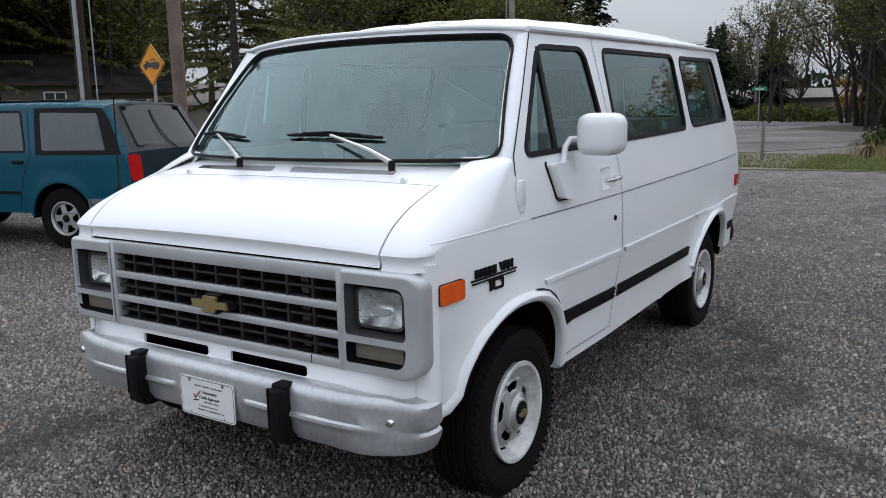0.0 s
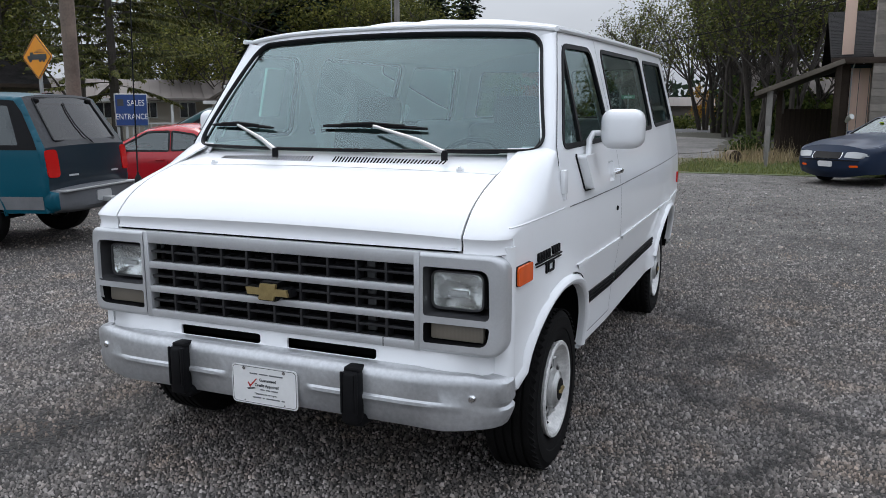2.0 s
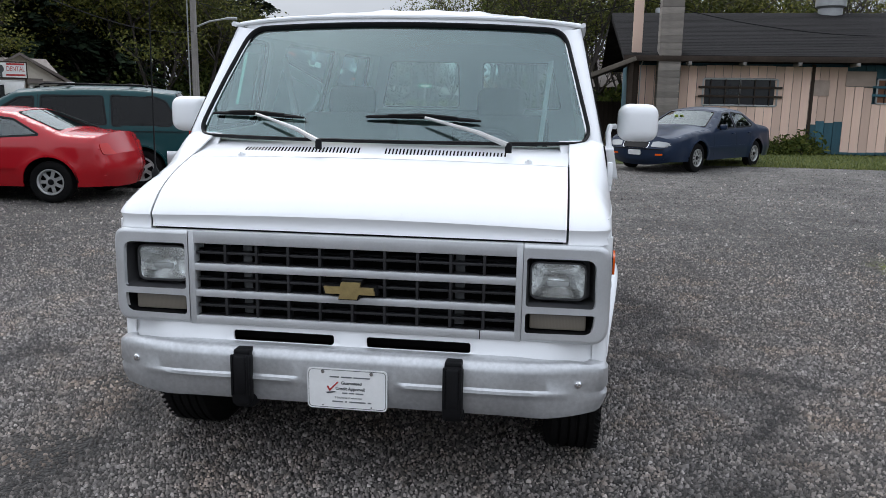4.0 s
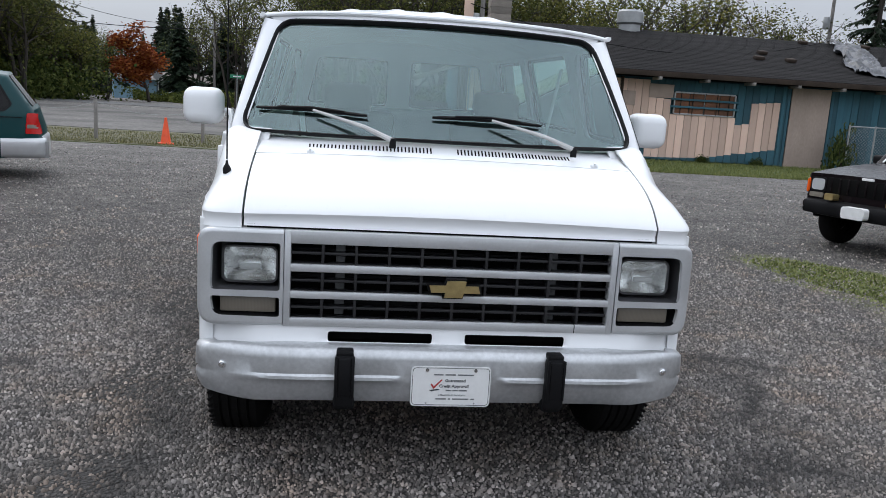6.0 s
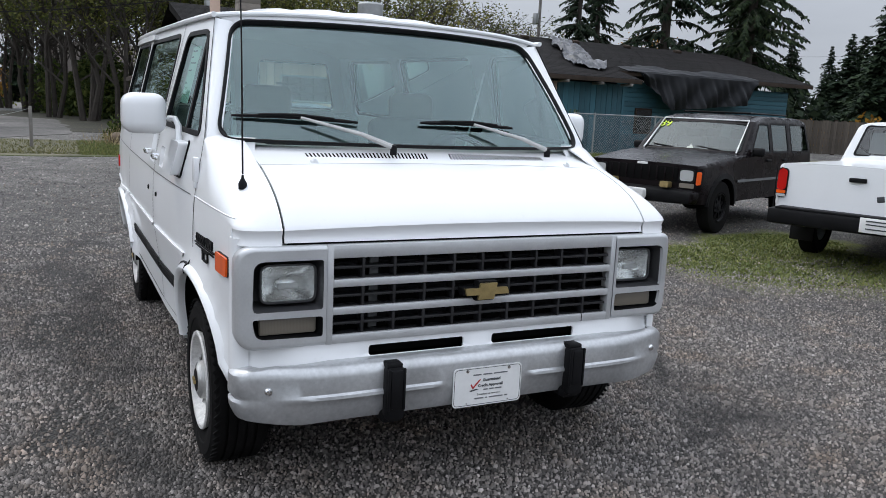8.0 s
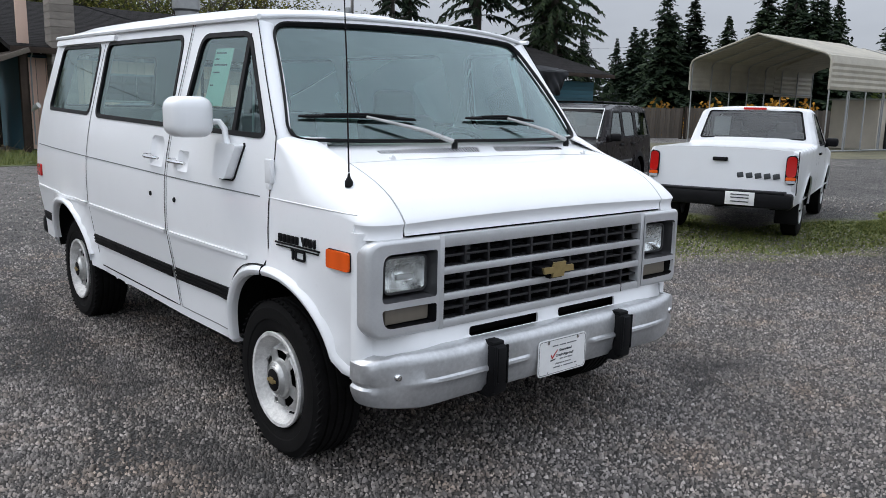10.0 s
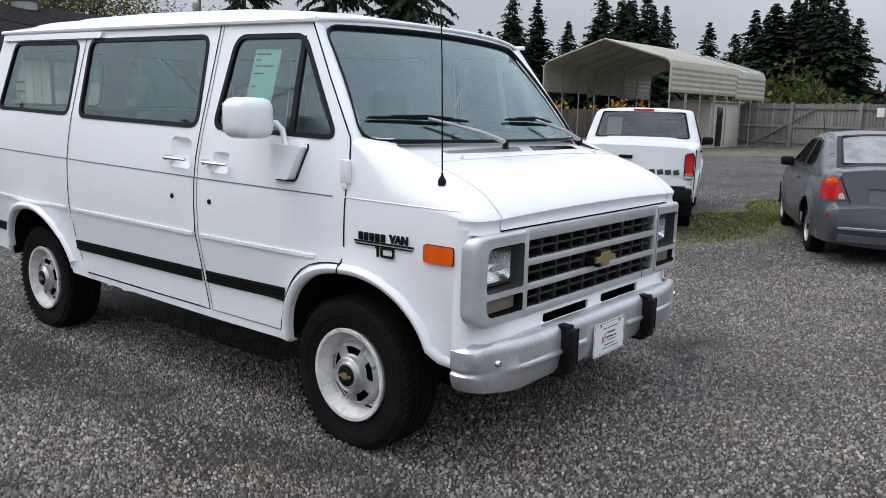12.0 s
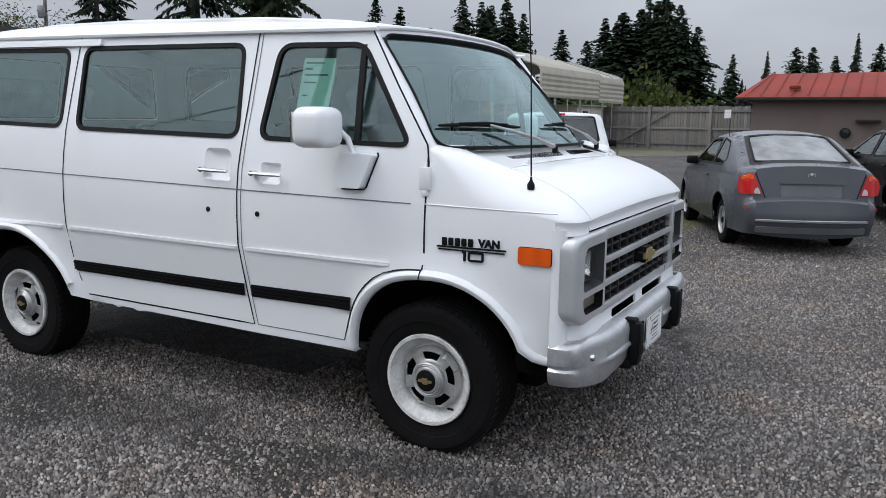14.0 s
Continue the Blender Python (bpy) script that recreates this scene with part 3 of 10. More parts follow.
STONE = stone_material()
def spread_stones(x, y):
    """Dense round the van's nose, thinning out across the lot; none under the van."""
    d = np.hypot((x + 2.4) * 0.85, y - 2.4)
    luck = np.random.default_rng(17).random(len(x))
    fade = np.clip((y + 0.8) / 2.2, 0.0, 1.0)
    return (luck < fade * np.clip(1.35 - d / 5.6, 0.0, 1.0) ** 1.3 * np.where((np.abs(x + 3.7 + 0.03 * y) < 0.2 + 0.1 * np.sin(y * 3)) & (np.sin(y * 4.3) > -0.3), 0.45, 1.0)) & ~((abs(x + 2.4) < 0.45) & (y > 3.8) & (y < 6.2))


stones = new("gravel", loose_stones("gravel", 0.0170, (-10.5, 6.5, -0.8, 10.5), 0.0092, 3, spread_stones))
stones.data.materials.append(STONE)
tagged(stones, "loose crushed grey stones", "gravel", "", "stuff")


def spread_far(x, y):
    """Coarser stones scattered over the rest of the lot, none on the mossy ground."""
    luck = np.random.default_rng(18).random(len(x))
    return (luck < np.clip((np.hypot(x + 2.4, y - 2.4) - 3.0) / 5.0, 0.0, 1.0) * np.clip((20.5 - y) / 8.0, 0.25, 1.0)) & ~((np.abs(x + 2.4) < 1.1) & (y > 1.8) & (y < 6.6)) & ~((np.hypot((x - 4.4) / 3.4, (y - 5.2) / 2.2) < 1.0))


far_stones = new("gravel", loose_stones("gravel", 0.105, (-13.0, 10.0, 1.0, 19.6), 0.0150, 4, spread_far))
far_stones.data.materials.append(STONE)
tagged(far_stones, "coarse grey stones across the lot", "gravel", "", "stuff")

# ---- verges, paved lot and road beyond ----
GRASS = surface("rough_grass", (0.085, 0.105, 0.026), 0.9, 0, 0.5, 1.3, 30, 0.6, 0.03)
GRASS_THIN = surface("thin_dry_grass", (0.15, 0.14, 0.085), 0.9, 0, 0.45, 0.9, 30, 0.6, 0.03)
ASPHALT = surface("worn_grey_asphalt", (0.165, 0.155, 0.145), 0.9, 0, 0.75, 0.22, 5, 0.3, 0.01)
ROAD = surface("road_asphalt", (0.12, 0.12, 0.12), 0.9, 0, 0.25, 0.25, 8, 0.3, 0.01)
LEAF_DIRT = surface("shaded_woodland_floor", (0.045, 0.042, 0.026), 0.95, 0, 0.5, 0.6, 9, 0.4, 0.03)


def flat_patch(name, loop, z, mat, label, wob=0.35, step=1.0):
    pts = []
    for i in range(len(loop)):
        a, b = Vector(loop[i]), Vector(loop[(i + 1) % len(loop)])
        k = max(1, int((b - a).length / step))
        for j in range(k):
            p = a.lerp(b, j / k)
            pts.append((p.x + wob * noise.noise((p.x * 0.7, p.y * 0.7, 3.1)), p.y + wob * noise.noise((p.x * 0.7, p.y * 0.7, 9.4))))
    o = Geo().slab(pts, lambda a, b, d: (a, b, d), (-0.05, z)).ob(name, mat)
    return tagged(o, label, "ground", "", "structure")


flat_patch("verge_grass", [(-60, 20.2), (-10, 20.0), (-5.5, 19.6), (-1.5, 19.6), (4, 20.2), (10, 20.2), (16, 19.8), (24, 21), (24, 27), (0, 26), (-6, 26.2), (-60, 27)], 0.012, GRASS, "rough grass verge at the edge of the lot")
flat_patch("dry_verge", [(-60, 20.3), (-10, 20.1), (-5.5, 19.7), (-3.0, 19.8), (-3.4, 23), (-3.0, 26), (-6, 26.1), (-60, 26.9)], 0.016, GRASS_THIN, "thin yellowish grass verge with bare earth")
flat_patch("far_paved_lot", [(-70, 27.2), (-5.5, 26.4), (-3.5, 30), (-4, 44), (-9, 50), (-30, 56), (-70, 60)], 0.016, ASPHALT, "empty weathered paved lot")
flat_patch("side_road", [(-140, 64), (-12, 58), (60, 62), (60, 70), (-12, 66), (-140, 72)], 0.020, ROAD, "side street beyond the lot")
flat_patch("woodland_floor", [(-6, 30), (6, 36), (40, 36), (60, 42), (60, 62), (-8, 57), (-9, 50), (-4, 44)], 0.014, LEAF_DIRT, "dark leaf-strewn woodland floor")
flat_patch("main_road", [(-19, -60), (-13.5, -60), (-13.5, 27), (-19, 27)], 0.010, ROAD, "road past the lot", 0.1)
flat_patch("roadside_lawn", [(-70, -40), (-19.5, -40), (-19.5, 44), (-70, 44)], 0.008, GRASS, "lawns across the road")
flat_patch("fence_grass", [(22, 24), (34, 24), (40, 14), (40, -2), (31, 9), (24, 13)], 0.006, GRASS_THIN, "thin dry grass along the fence")


def blades(name, count, region, h, mat, label, seed, lean=0.35):
    """Tufts of grass, three-cornered blades in one mesh."""
    rng = np.random.default_rng(seed)
    x, y = region(rng, count)
    k = len(x)
    a = rng.uniform(0, 6.283, k)
    hh = h * rng.lognormal(0, 0.35, k)
    w = 0.006 + 0.012 * rng.random(k)
    if h > 0.3:
        w = w * 1.6
    dx, dy = np.cos(a), np.sin(a)
    lx, ly = rng.normal(0, lean, k) * hh, rng.normal(0, lean, k) * hh
    z = np.zeros(k)
    v = np.stack([np.stack([x - dx * w, y - dy * w, z], -1), np.stack([x + dx * w, y + dy * w, z], -1), np.stack([x + lx, y + ly, hh], -1)], 1).reshape(-1, 3)
    me = bpy.data.meshes.new(name)
    me.from_pydata(v.tolist(), [], [(3 * i, 3 * i + 1, 3 * i + 2) for i in range(k)])
    me.materials.append(mat)
    return tagged(new(name, me), label, "grass", "", "stuff")


def blade_material(name, lo, hi):
    m, n, l, b = material(name)
    g = n.new("ShaderNodeNewGeometry")
    l.new(ramp_node(n, l, g.outputs["Random Per Island"], [(0.0, lo), (1.0, hi)]).outputs["Color"], b.inputs["Base Color"])
    b.inputs["Roughness"].default_value = 0.7
    return m


BLADE = blade_material("grass_blade", (0.065, 0.092, 0.018), (0.20, 0.215, 0.058))
BLADE_OLIVE = blade_material("olive_blade", (0.055, 0.062, 0.018), (0.19, 0.175, 0.062))
BLADE_DRY = blade_material("dry_blade", (0.17, 0.125, 0.06), (0.40, 0.31, 0.17))
blades("verge_blades", 50000, lambda r, k: (r.uniform(-3.5, 18, k), 19.9 + 5.7 * r.random(k) ** 1.4), 0.055, BLADE, "short rough grass blades", 5)
blades("dry_tall_grass", 1300, lambda r, k: (r.normal(-1.6, 0.6, k), r.normal(25.2, 0.8, k)), 0.30, BLADE_DRY, "tall dry grass by the shed", 6)
blades("dry_verge_blades", 30000, lambda r, k: (r.uniform(-18, -2.5, k), 20.0 + 5.5 * r.random(k) ** 1.5), 0.045, BLADE_OLIVE, "brown dry grass in the verge", 7)


def moss_region(rng, k):
    xs, ys = [], []
    for cx, cy, rx, ry, deg in MOSS:
        n = k // len(MOSS)
        r, a = np.sqrt(rng.random(n)) * 0.95, rng.uniform(0, 6.283, n)
        u, w, c, s = r * np.cos(a) * rx, r * np.sin(a) * ry, math.cos(radians(deg)), math.sin(radians(deg))
        xs.append(cx + u * c - w * s)
        ys.append(cy + u * s + w * c)
    return np.concatenate(xs), np.concatenate(ys)


blades("moss_tufts", 30000, moss_region, 0.020, BLADE, "short grass and moss growing through gravel", 8, 0.6)

# ---- the white van ----
PLAN_W = [(0.0, 0.938), (0.1, 0.955), (0.3, 0.968), (0.7, 0.988), (1.1, 1.011), (1.6, 1.028), (3.0, 1.032), (3.8, 1.018), (4.36, 0.99)]
TUMBLE = [(0.40, -0.045), (0.6, -0.036), (0.7, -0.022), (0.83, 0.0), (1.0, 0.0), (1.1, -0.006), (1.2, -0.022), (1.35, -0.052), (1.8, -0.165), (1.88, -0.185)]


def rake(y, z):
    return z + 0.018 * (y - 0.7) * min(1.15, max(0.0, (z - 0.7) / 0.45))


def van_hw(y, z):
    return smooth_table(PLAN_W, y) + smooth_table(TUMBLE, z)


# wheel openings: centre, reach forwards, its bulge, reach backwards, its bulge, rise
ARCHES = ((0.645, 0.415, 2.05, 0.415, 2.4, 0.42), (3.48, 0.50, 1.8, 0.43, 2.6, 0.42))
AXLE_Z = 0.365


def arch_level(arch, y, z):
    cy, hf, ef, hr, er, rise = arch
    h, e = (hf, ef) if y < cy else (hr, er)
    return ((abs(y - cy) / h) ** e + (max(0.0, z - AXLE_Z) / rise) ** e) ** (1 / e)


def arch_line(arch, grow, z0, z1, n=26):
    """The opening's edge from its front foot at height z0 over the top to its rear foot at z1."""
    cy, hf, ef, hr, er, rise = arch
    pts = []
    for i in range(n + 1):
        a = math.pi * (1 - i / n)
        h, e = (hf, ef) if a > math.pi / 2 else (hr, er)
        c, s_ = math.cos(a), max(0.0, math.sin(a))
        y, z = cy + math.copysign((h + grow) * abs(c) ** (2 / e), c), AXLE_Z + (rise + grow) * s_ ** (2 / e)
        if z >= (z0 if a > math.pi / 2 else z1):
            pts.append((y, z))
    return pts


def sill_z(y):
    return 0.397 + 0.016 * (y - 1.0)


def van_side(sign, off=0.0):
    def fn(y, z):
        flare = 0.0
        if z > 0.3:
            for arch in ARCHES:
                d = arch_level(arch, y, z)
                if d < 1.25:
                    flare = max(flare, 0.034 * min(1, max(0, (1.18 - d) / 0.12)) * (1.0 if y < arch[0] else 0.35 + 0.65 * min(1.0, max(0.0, (z - 0.39) / 0.2))))
        return (sign * (van_hw(y, z) + off + flare), y, rake(y, z))
    return fn


def side_strip(geo, sign, pts, width, off, fn=None, close=False, thick=0.0):
    """A narrow band that follows the body side along (y, z) points."""
    fn = fn or (lambda o: van_side(sign, o))
    ps = [Vector(p) for p in pts]
    n = len(ps)
    vs, fs = [], []
    for i, p in enumerate(ps):
        a = ps[i - 1] if (i or close) else p
        b = ps[(i + 1) % n] if (i < n - 1 or close) else p
        d = (b - a).normalized()
        w = Vector((-d.y, d.x)) * width / 2
        vs += [fn(off)(*(p + w)), fn(off)(*(p - w))]
        vs += [fn(off - thick)(*(p + w)), fn(off - thick)(*(p - w))]
    for i in range(n if close else n - 1):
        j = (i + 1) % n
        a, b = i * 4, j * 4
        fs += [(a, b, b + 1, a + 1)]
        if thick:
            fs += [(a, a + 2, b + 2, b), (a + 1, b + 1, b + 3, a + 3)]
    return geo.add(vs, fs)


def ring(geo, loop, fn0, w, off, thick):
    """A rubber seal along a closed loop of (a, b)."""
    outer, inner = offset_loop(loop, w * 0.6), offset_loop(loop, -w * 0.4)
    n = len(loop)
    vs = [fn0(off)(*p) for p in outer] + [fn0(off)(*p) for p in inner] + [fn0(off - thick)(*p) for p in inner] + [fn0(off - thick)(*p) for p in outer]
    fs = []
    for i in range(n):
        j = (i + 1) % n
        for k in range(4):
            a, b = k * n, ((k + 1) % 4) * n
            fs.append((a + i, a + j, b + j, b + i))
    return geo.add(vs, fs)


def van_wheel(van, x, y, z, sign):
    """A wide black tyre on a white steel rim with a slotted silver disc."""
    R, RIM = 0.345, 0.203
    tread = [(R - 0.010, -0.205), (R, -0.192)]
    for g0 in (-0.160, -0.122, -0.084, -0.046):
        tread += [(R, g0 - 0.006), (R - 0.011, g0 - 0.004), (R - 0.011, g0 + 0.004), (R, g0 + 0.006)]
    prof = [(RIM, -0.20), (RIM + 0.03, -0.218), (R - 0.05, -0.228)] + tread + [(R, -0.018), (R - 0.010, -0.002), (R - 0.03, 0.006), (R - 0.034, 0.010), (R - 0.06, 0.012), (RIM + 0.060, 0.010), (RIM + 0.056, 0.006), (RIM + 0.03, 0.003), (RIM + 0.012, -0.004), (RIM, -0.02)]
    w = Geo().lathe(prof, (x, y, z), "X", 64, sign).ob("wheel", TYRE, van, "wide black all-season tyre on a white steel wheel", sharp=25)
    lug = Geo().box((0, 0, 0), (0.034, 0.006, 0.012), 0).mesh("shoulder_lug", TYRE)
    for k in range(60):
        a = 2 * math.pi * k / 60
        lo = new("shoulder_lug", lug)
        lo.parent = w
        lo.matrix_basis = Matrix.Translation((x - sign * 0.008, y + (R - 0.004) * math.cos(a), z + (R - 0.004) * math.sin(a))) @ Matrix.Rotation(a, 4, "X") @ pose(0, 0, 0, 0, -40 * sign, 0)
    r = Geo().lathe([(RIM - 0.012, -0.19), (RIM - 0.006, -0.02), (RIM + 0.006, 0.006), (RIM + 0.002, 0.013), (RIM - 0.012, 0.012), (RIM - 0.020, 0.0), (RIM - 0.026, -0.016), (RIM - 0.036, -0.026), (RIM - 0.042, -0.040), (RIM - 0.050, -0.052), (RIM - 0.062, -0.054)], (x, y, z), "X", 48, sign)
    r.ob("rim", RIM_WHITE, w, "white painted steel rim")

    def dish(a, b):
        d = math.hypot(a, b)
        return (x + sign * lerp_table([(0, -0.006), (0.078, -0.008), (0.09, -0.018), (0.124, -0.020), (0.131, -0.012), (0.139, -0.013), (0.146, -0.044)], d), y + a, z + b)
    holes = []
    for k in range(5):
        c = 72 * k + 20
        holes.append(rounded(arc(0, 0, 0.126, c - 22, c + 22, 6) + arc(0, 0, 0.090, c + 19, c - 19, 5), 0.006, 2))
    Geo().panel(arc(0, 0, 0.146, 0, 352, 44), holes, dish, 0.022, (x - sign, y, z)).ob("disc", RIM_SILVER, w, "slotted silver wheel disc", thick=0.004)
    # near-black disc paints the shade seen through the wheel slots
    Geo().lathe([(0.0, -0.06), (0.17, -0.06)], (x, y, z), "X", 32, sign).ob("brake_shadow_plate", DARK, w, "near-black brake plate for the shade behind the slots")
    Geo().lathe([(0.082, -0.012), (0.079, 0.006), (0.074, 0.011), (0.071, 0.008), (0.066, 0.015), (0.062, 0.012), (0.056, 0.019), (0.048, 0.020)], (x, y, z), "X", 36, sign).ob("hub_ring", RIM_SILVER, w, "ribbed silver hub ring")
    Geo().lathe([(0.052, 0.011), (0.048, 0.021), (0.03, 0.025), (0.0, 0.026)], (x, y, z), "X", 32, sign).ob("hub_cap", BLACK, w, "black centre cap")
    Geo().slab(bowtie(0.070, 0.027), lambda a, b, d: (x + sign * d, y + a, z + b), (0.025, 0.032)).ob("cap_emblem", GOLD, w, "small gold cross emblem")
    Geo().tube([(x + sign * -0.03, y - 0.12, z - 0.13), (x + sign * 0.0, y - 0.1, z - 0.115)], 0.005, 6).ob("valve", RUBBER, w)
    return w


def bowtie(w, h):
    a, b, s = w / 2, h / 2, w * 0.06
    pts = [(-a * 0.92, -b * 0.42), (-a * 0.36, -b * 0.42), (-a * 0.42, -b), (a * 0.30, -b), (a * 0.36, -b * 0.42), (a, -b * 0.42), (a * 0.92, b * 0.42), (a * 0.40, b * 0.42), (a * 0.44, b), (-a * 0.30, b), (-a * 0.36, b * 0.42), (-a, b * 0.42)]
    return [(p + s * 0, q) for p, q in pts]


WIN_FRONT = rounded([(0.795, 1.352), (1.60, 1.352), (1.545, 1.785), (1.085, 1.785)], [0.05, 0.06, 0.07, 0.06])
WIN_MID = rounded([(1.745, 1.352), (2.912, 1.352), (2.930, 1.785), (1.778, 1.790)], 0.06)
WIN_REAR = rounded([(3.055, 1.358), (4.05, 1.358), (3.96, 1.780), (3.070, 1.778)], 0.06)
HOOD_X = 0.79
FENDER_JOIN = [(0.115, 1.082), (0.25, 1.092), (0.4, 1.098), (0.69, 1.106)]


def hood_z(y):
    return lerp_table([(0.02, 1.078), (0.026, 1.088), (0.036, 1.100), (0.05, 1.115), (0.07, 1.134), (0.1, 1.159), (0.14, 1.184), (0.2, 1.213), (0.26, 1.236), (0.34, 1.262), (0.42, 1.286), (0.56, 1.335), (0.7, 1.372)], y)


def nose(y, x):
    """The hood and fender tops: height at (x, y)."""
    ax, zh = abs(x), hood_z(y)
    z1 = zh - 0.012 * (min(ax, HOOD_X) / HOOD_X) ** 2
    if ax <= HOOD_X:
        return z1
    xs = van_hw(y, 1.06) + 0.001
    e = 2.3 + 1.6 * min(1, max(0, (y - 0.1) / 0.6))
    u = min(1.0, (ax - HOOD_X) / (xs - HOOD_X))
    return 1.06 + max(0.0, z1 - 1.06) * max(0.0, 1 - u ** e) ** (1 / e)


def screen_low(s):
    return Vector((0.875 * s, 0.452 + 0.235 * abs(s) ** 2.2, 1.343))


def screen_top(s):
    return Vector((0.748 * s, 0.955 + 0.105 * abs(s) ** 2.2, 1.832 + 0.016 * (1 - s * s)))


def screen(s, t, off=0.0):
    p = screen_low(s).lerp(screen_top(s), t)
    bulge = 0.02 * math.sin(math.pi * min(1, max(0, t)))
    return (p.x, p.y - bulge - off * 0.75, p.z + off * 0.6)


def build_van():
    van = thing("passenger_van", pose(-2.390, 2.0, 0, 0, 0, 0.85), "white full-size passenger van with silver grille parked on gravel", "van")
    mid = (0, 2.2, 1.0)
    fa, ra = arch_line(ARCHES[0], 0.0, 0.51, 0.40), arch_line(ARCHES[1], 0.0, 0.43, 0.46)
    for sign, side in ((-1, "sliding door side"), (1, "driver side")):
        fn = van_side(sign)
        outline = [(0.105, 0.60), (0.107, 0.50), (0.122, 0.462), (0.165, 0.464), (0.202, 0.480)] + fa + [(y, sill_z(y) + 0.004) for y in (1.065, 1.5, 2.0, 2.5, 2.88)] + ra + [(3.93, 0.455), (4.34, 0.47), (4.36, 0.9), (4.30, 1.40), (4.19, 1.845), (3.6, 1.845), (2.6, 1.845), (1.6, 1.845), (1.05, 1.845), (0.88, 1.60), (0.71, 1.355), (0.69, 1.2), (0.69, 1.106), (0.54, 1.102), (0.4, 1.098), (0.32, 1.095), (0.25, 1.092), (0.18, 1.087), (0.115, 1.082)]
        pulls = ((1.525, 1.185, 1.457, 1.575, 1.140, 1.238),) if sign > 0 else ((1.525, 1.185, 1.457, 1.575, 1.140, 1.238), (1.850, 1.185, 1.760, 1.938, 1.140, 1.290))
        cups = [rounded([(y0, z0), (y1, z0), (y1, z1), (y0, z1)], [0.02, 0.02, 0.02 if y1 < 1.6 else 0.035, 0.02 if y1 < 1.6 else 0.06], 5) for _, _, y0, y1, z0, z1 in pulls]
        Geo().panel(outline, [WIN_FRONT, WIN_MID, WIN_REAR, *cups], fn, 0.07, mid).ob("body_side", VAN_WHITE, van, thick=0.012)
        Geo().panel([(0.74, 0.86), (1.08, 0.86), (1.14, 0.5), (2.86, 0.5), (2.93, 0.86), (3.98, 0.86), (4.02, 0.5), (4.28, 0.5), (4.24, 1.4), (4.14, 1.83), (1.1, 1.83), (0.75, 1.34)], [offset_loop(w, 0.012) for w in (WIN_FRONT, WIN_MID, WIN_REAR)], van_side(sign, -0.035), 0.15, mid).ob("inner_trim", CABIN_LIGHT, van, "pale grey inner wall lining", thick=0.01)
        for nm, w, mat in (("front_window", WIN_FRONT, PANE_SIDE), ("middle_window", WIN_MID, PANE_SIDE), ("rear_window", WIN_REAR, PANE_SIDE)):
            p = Geo().panel(w, [], van_side(sign, -0.006), 0.1, mid).ob(nm, mat, van, "lightly tinted side window")
            p.visible_shadow = False
            ring(Geo(), w, lambda o: van_side(sign, o), 0.022, 0.005, 0.02).ob("window_seal", RUBBER, p, "black rubber window seal")
        # the vent pane divider of the front door
        side_strip(Geo(), sign, [(1.085, 1.785), (1.075, 1.56), (1.06, 1.352)], 0.028, 0.002, thick=0.02).ob("vent_divider", RUBBER, van)
        # shut lines
        seams = [[(1.045, 1.845), (0.88, 1.60), (0.705, 1.355), (0.69, 1.28), (0.69, 0.875)],
                 [(1.665, 1.845), (1.675, 1.5), (1.69, 1.2), (1.685, 0.85), (1.66, 0.6), (1.632, 0.455), (1.12, 0.447)],
                 [(0.69, 0.826), (0.76, 0.822), (0.82, 0.813), (0.88, 0.796), (0.94, 0.765), (0.985, 0.728), (1.02, 0.688), (1.05, 0.64), (1.075, 0.58), (1.097, 0.515), (1.12, 0.447)], [(0.69, 0.875), (0.69, 0.826)], [(0.69, 0.826), (0.692, 0.806), (0.697, 0.787)]]
        if sign > 0:
            seams = [seams[0][:4], seams[1], seams[2][1:]]
        if sign < 0:
            seams += [[(1.69, 1.845), (1.70, 1.5), (1.715, 1.2), (1.71, 0.85), (1.685, 0.6), (1.655, 0.455), (2.885, 0.466), (2.94, 0.56), (2.972, 0.68), (2.988, 0.857), (2.996, 1.109), (3.003, 1.333), (2.995, 1.6), (2.985, 1.845)]]
        for k_, s in enumerate(seams):
            g, fine = Geo(), []
            for a, b in zip(s, s[1:]):
                k = max(1, int(math.hypot(b[0] - a[0], b[1] - a[1]) / (0.012 if k_ in (2, 3, 4) else 0.1)))
                fine += [(a[0] + (b[0] - a[0]) * i / k, a[1] + (b[1] - a[1]) * i / k) for i in range(k)]
            side_strip(g, sign, fine + [s[-1]], 0.005 if k_ in (1, 2, 3, 4) else 0.008, 0.0135 if k_ == 4 else 0.005 if k_ in (2, 3) else 0.002, thick=0.010 if k_ in (2, 3, 4) else 0.0).ob("door_gap", GREY_BUMPER if k_ == 1 else RUBBER, van, "dark door gap")
        # body line, moulding and black rub strips
        long = [0.06 + 0.1 * i for i in range(43)]
        # flat grey strip paints the soft shade of the crease along the doors
        side_strip(Geo(), sign, [(y, 1.105) for y in long if 0.68 < y < 4.34], 0.005, 0.0022).ob("crease_line", GREY_BUMPER, van, "thin line drawn along the body crease")
        for a, b in ((0.86, 1.66), (1.72, 2.96), (3.02, 4.32)):
            n = max(3, int((b - a) / 0.1))
            side_strip(Geo(), sign, [(a + (b - a) * i / n, 0.832) for i in range(n + 1)], 0.016, 0.009, thick=0.009).ob("side_moulding", VAN_WHITE, van)
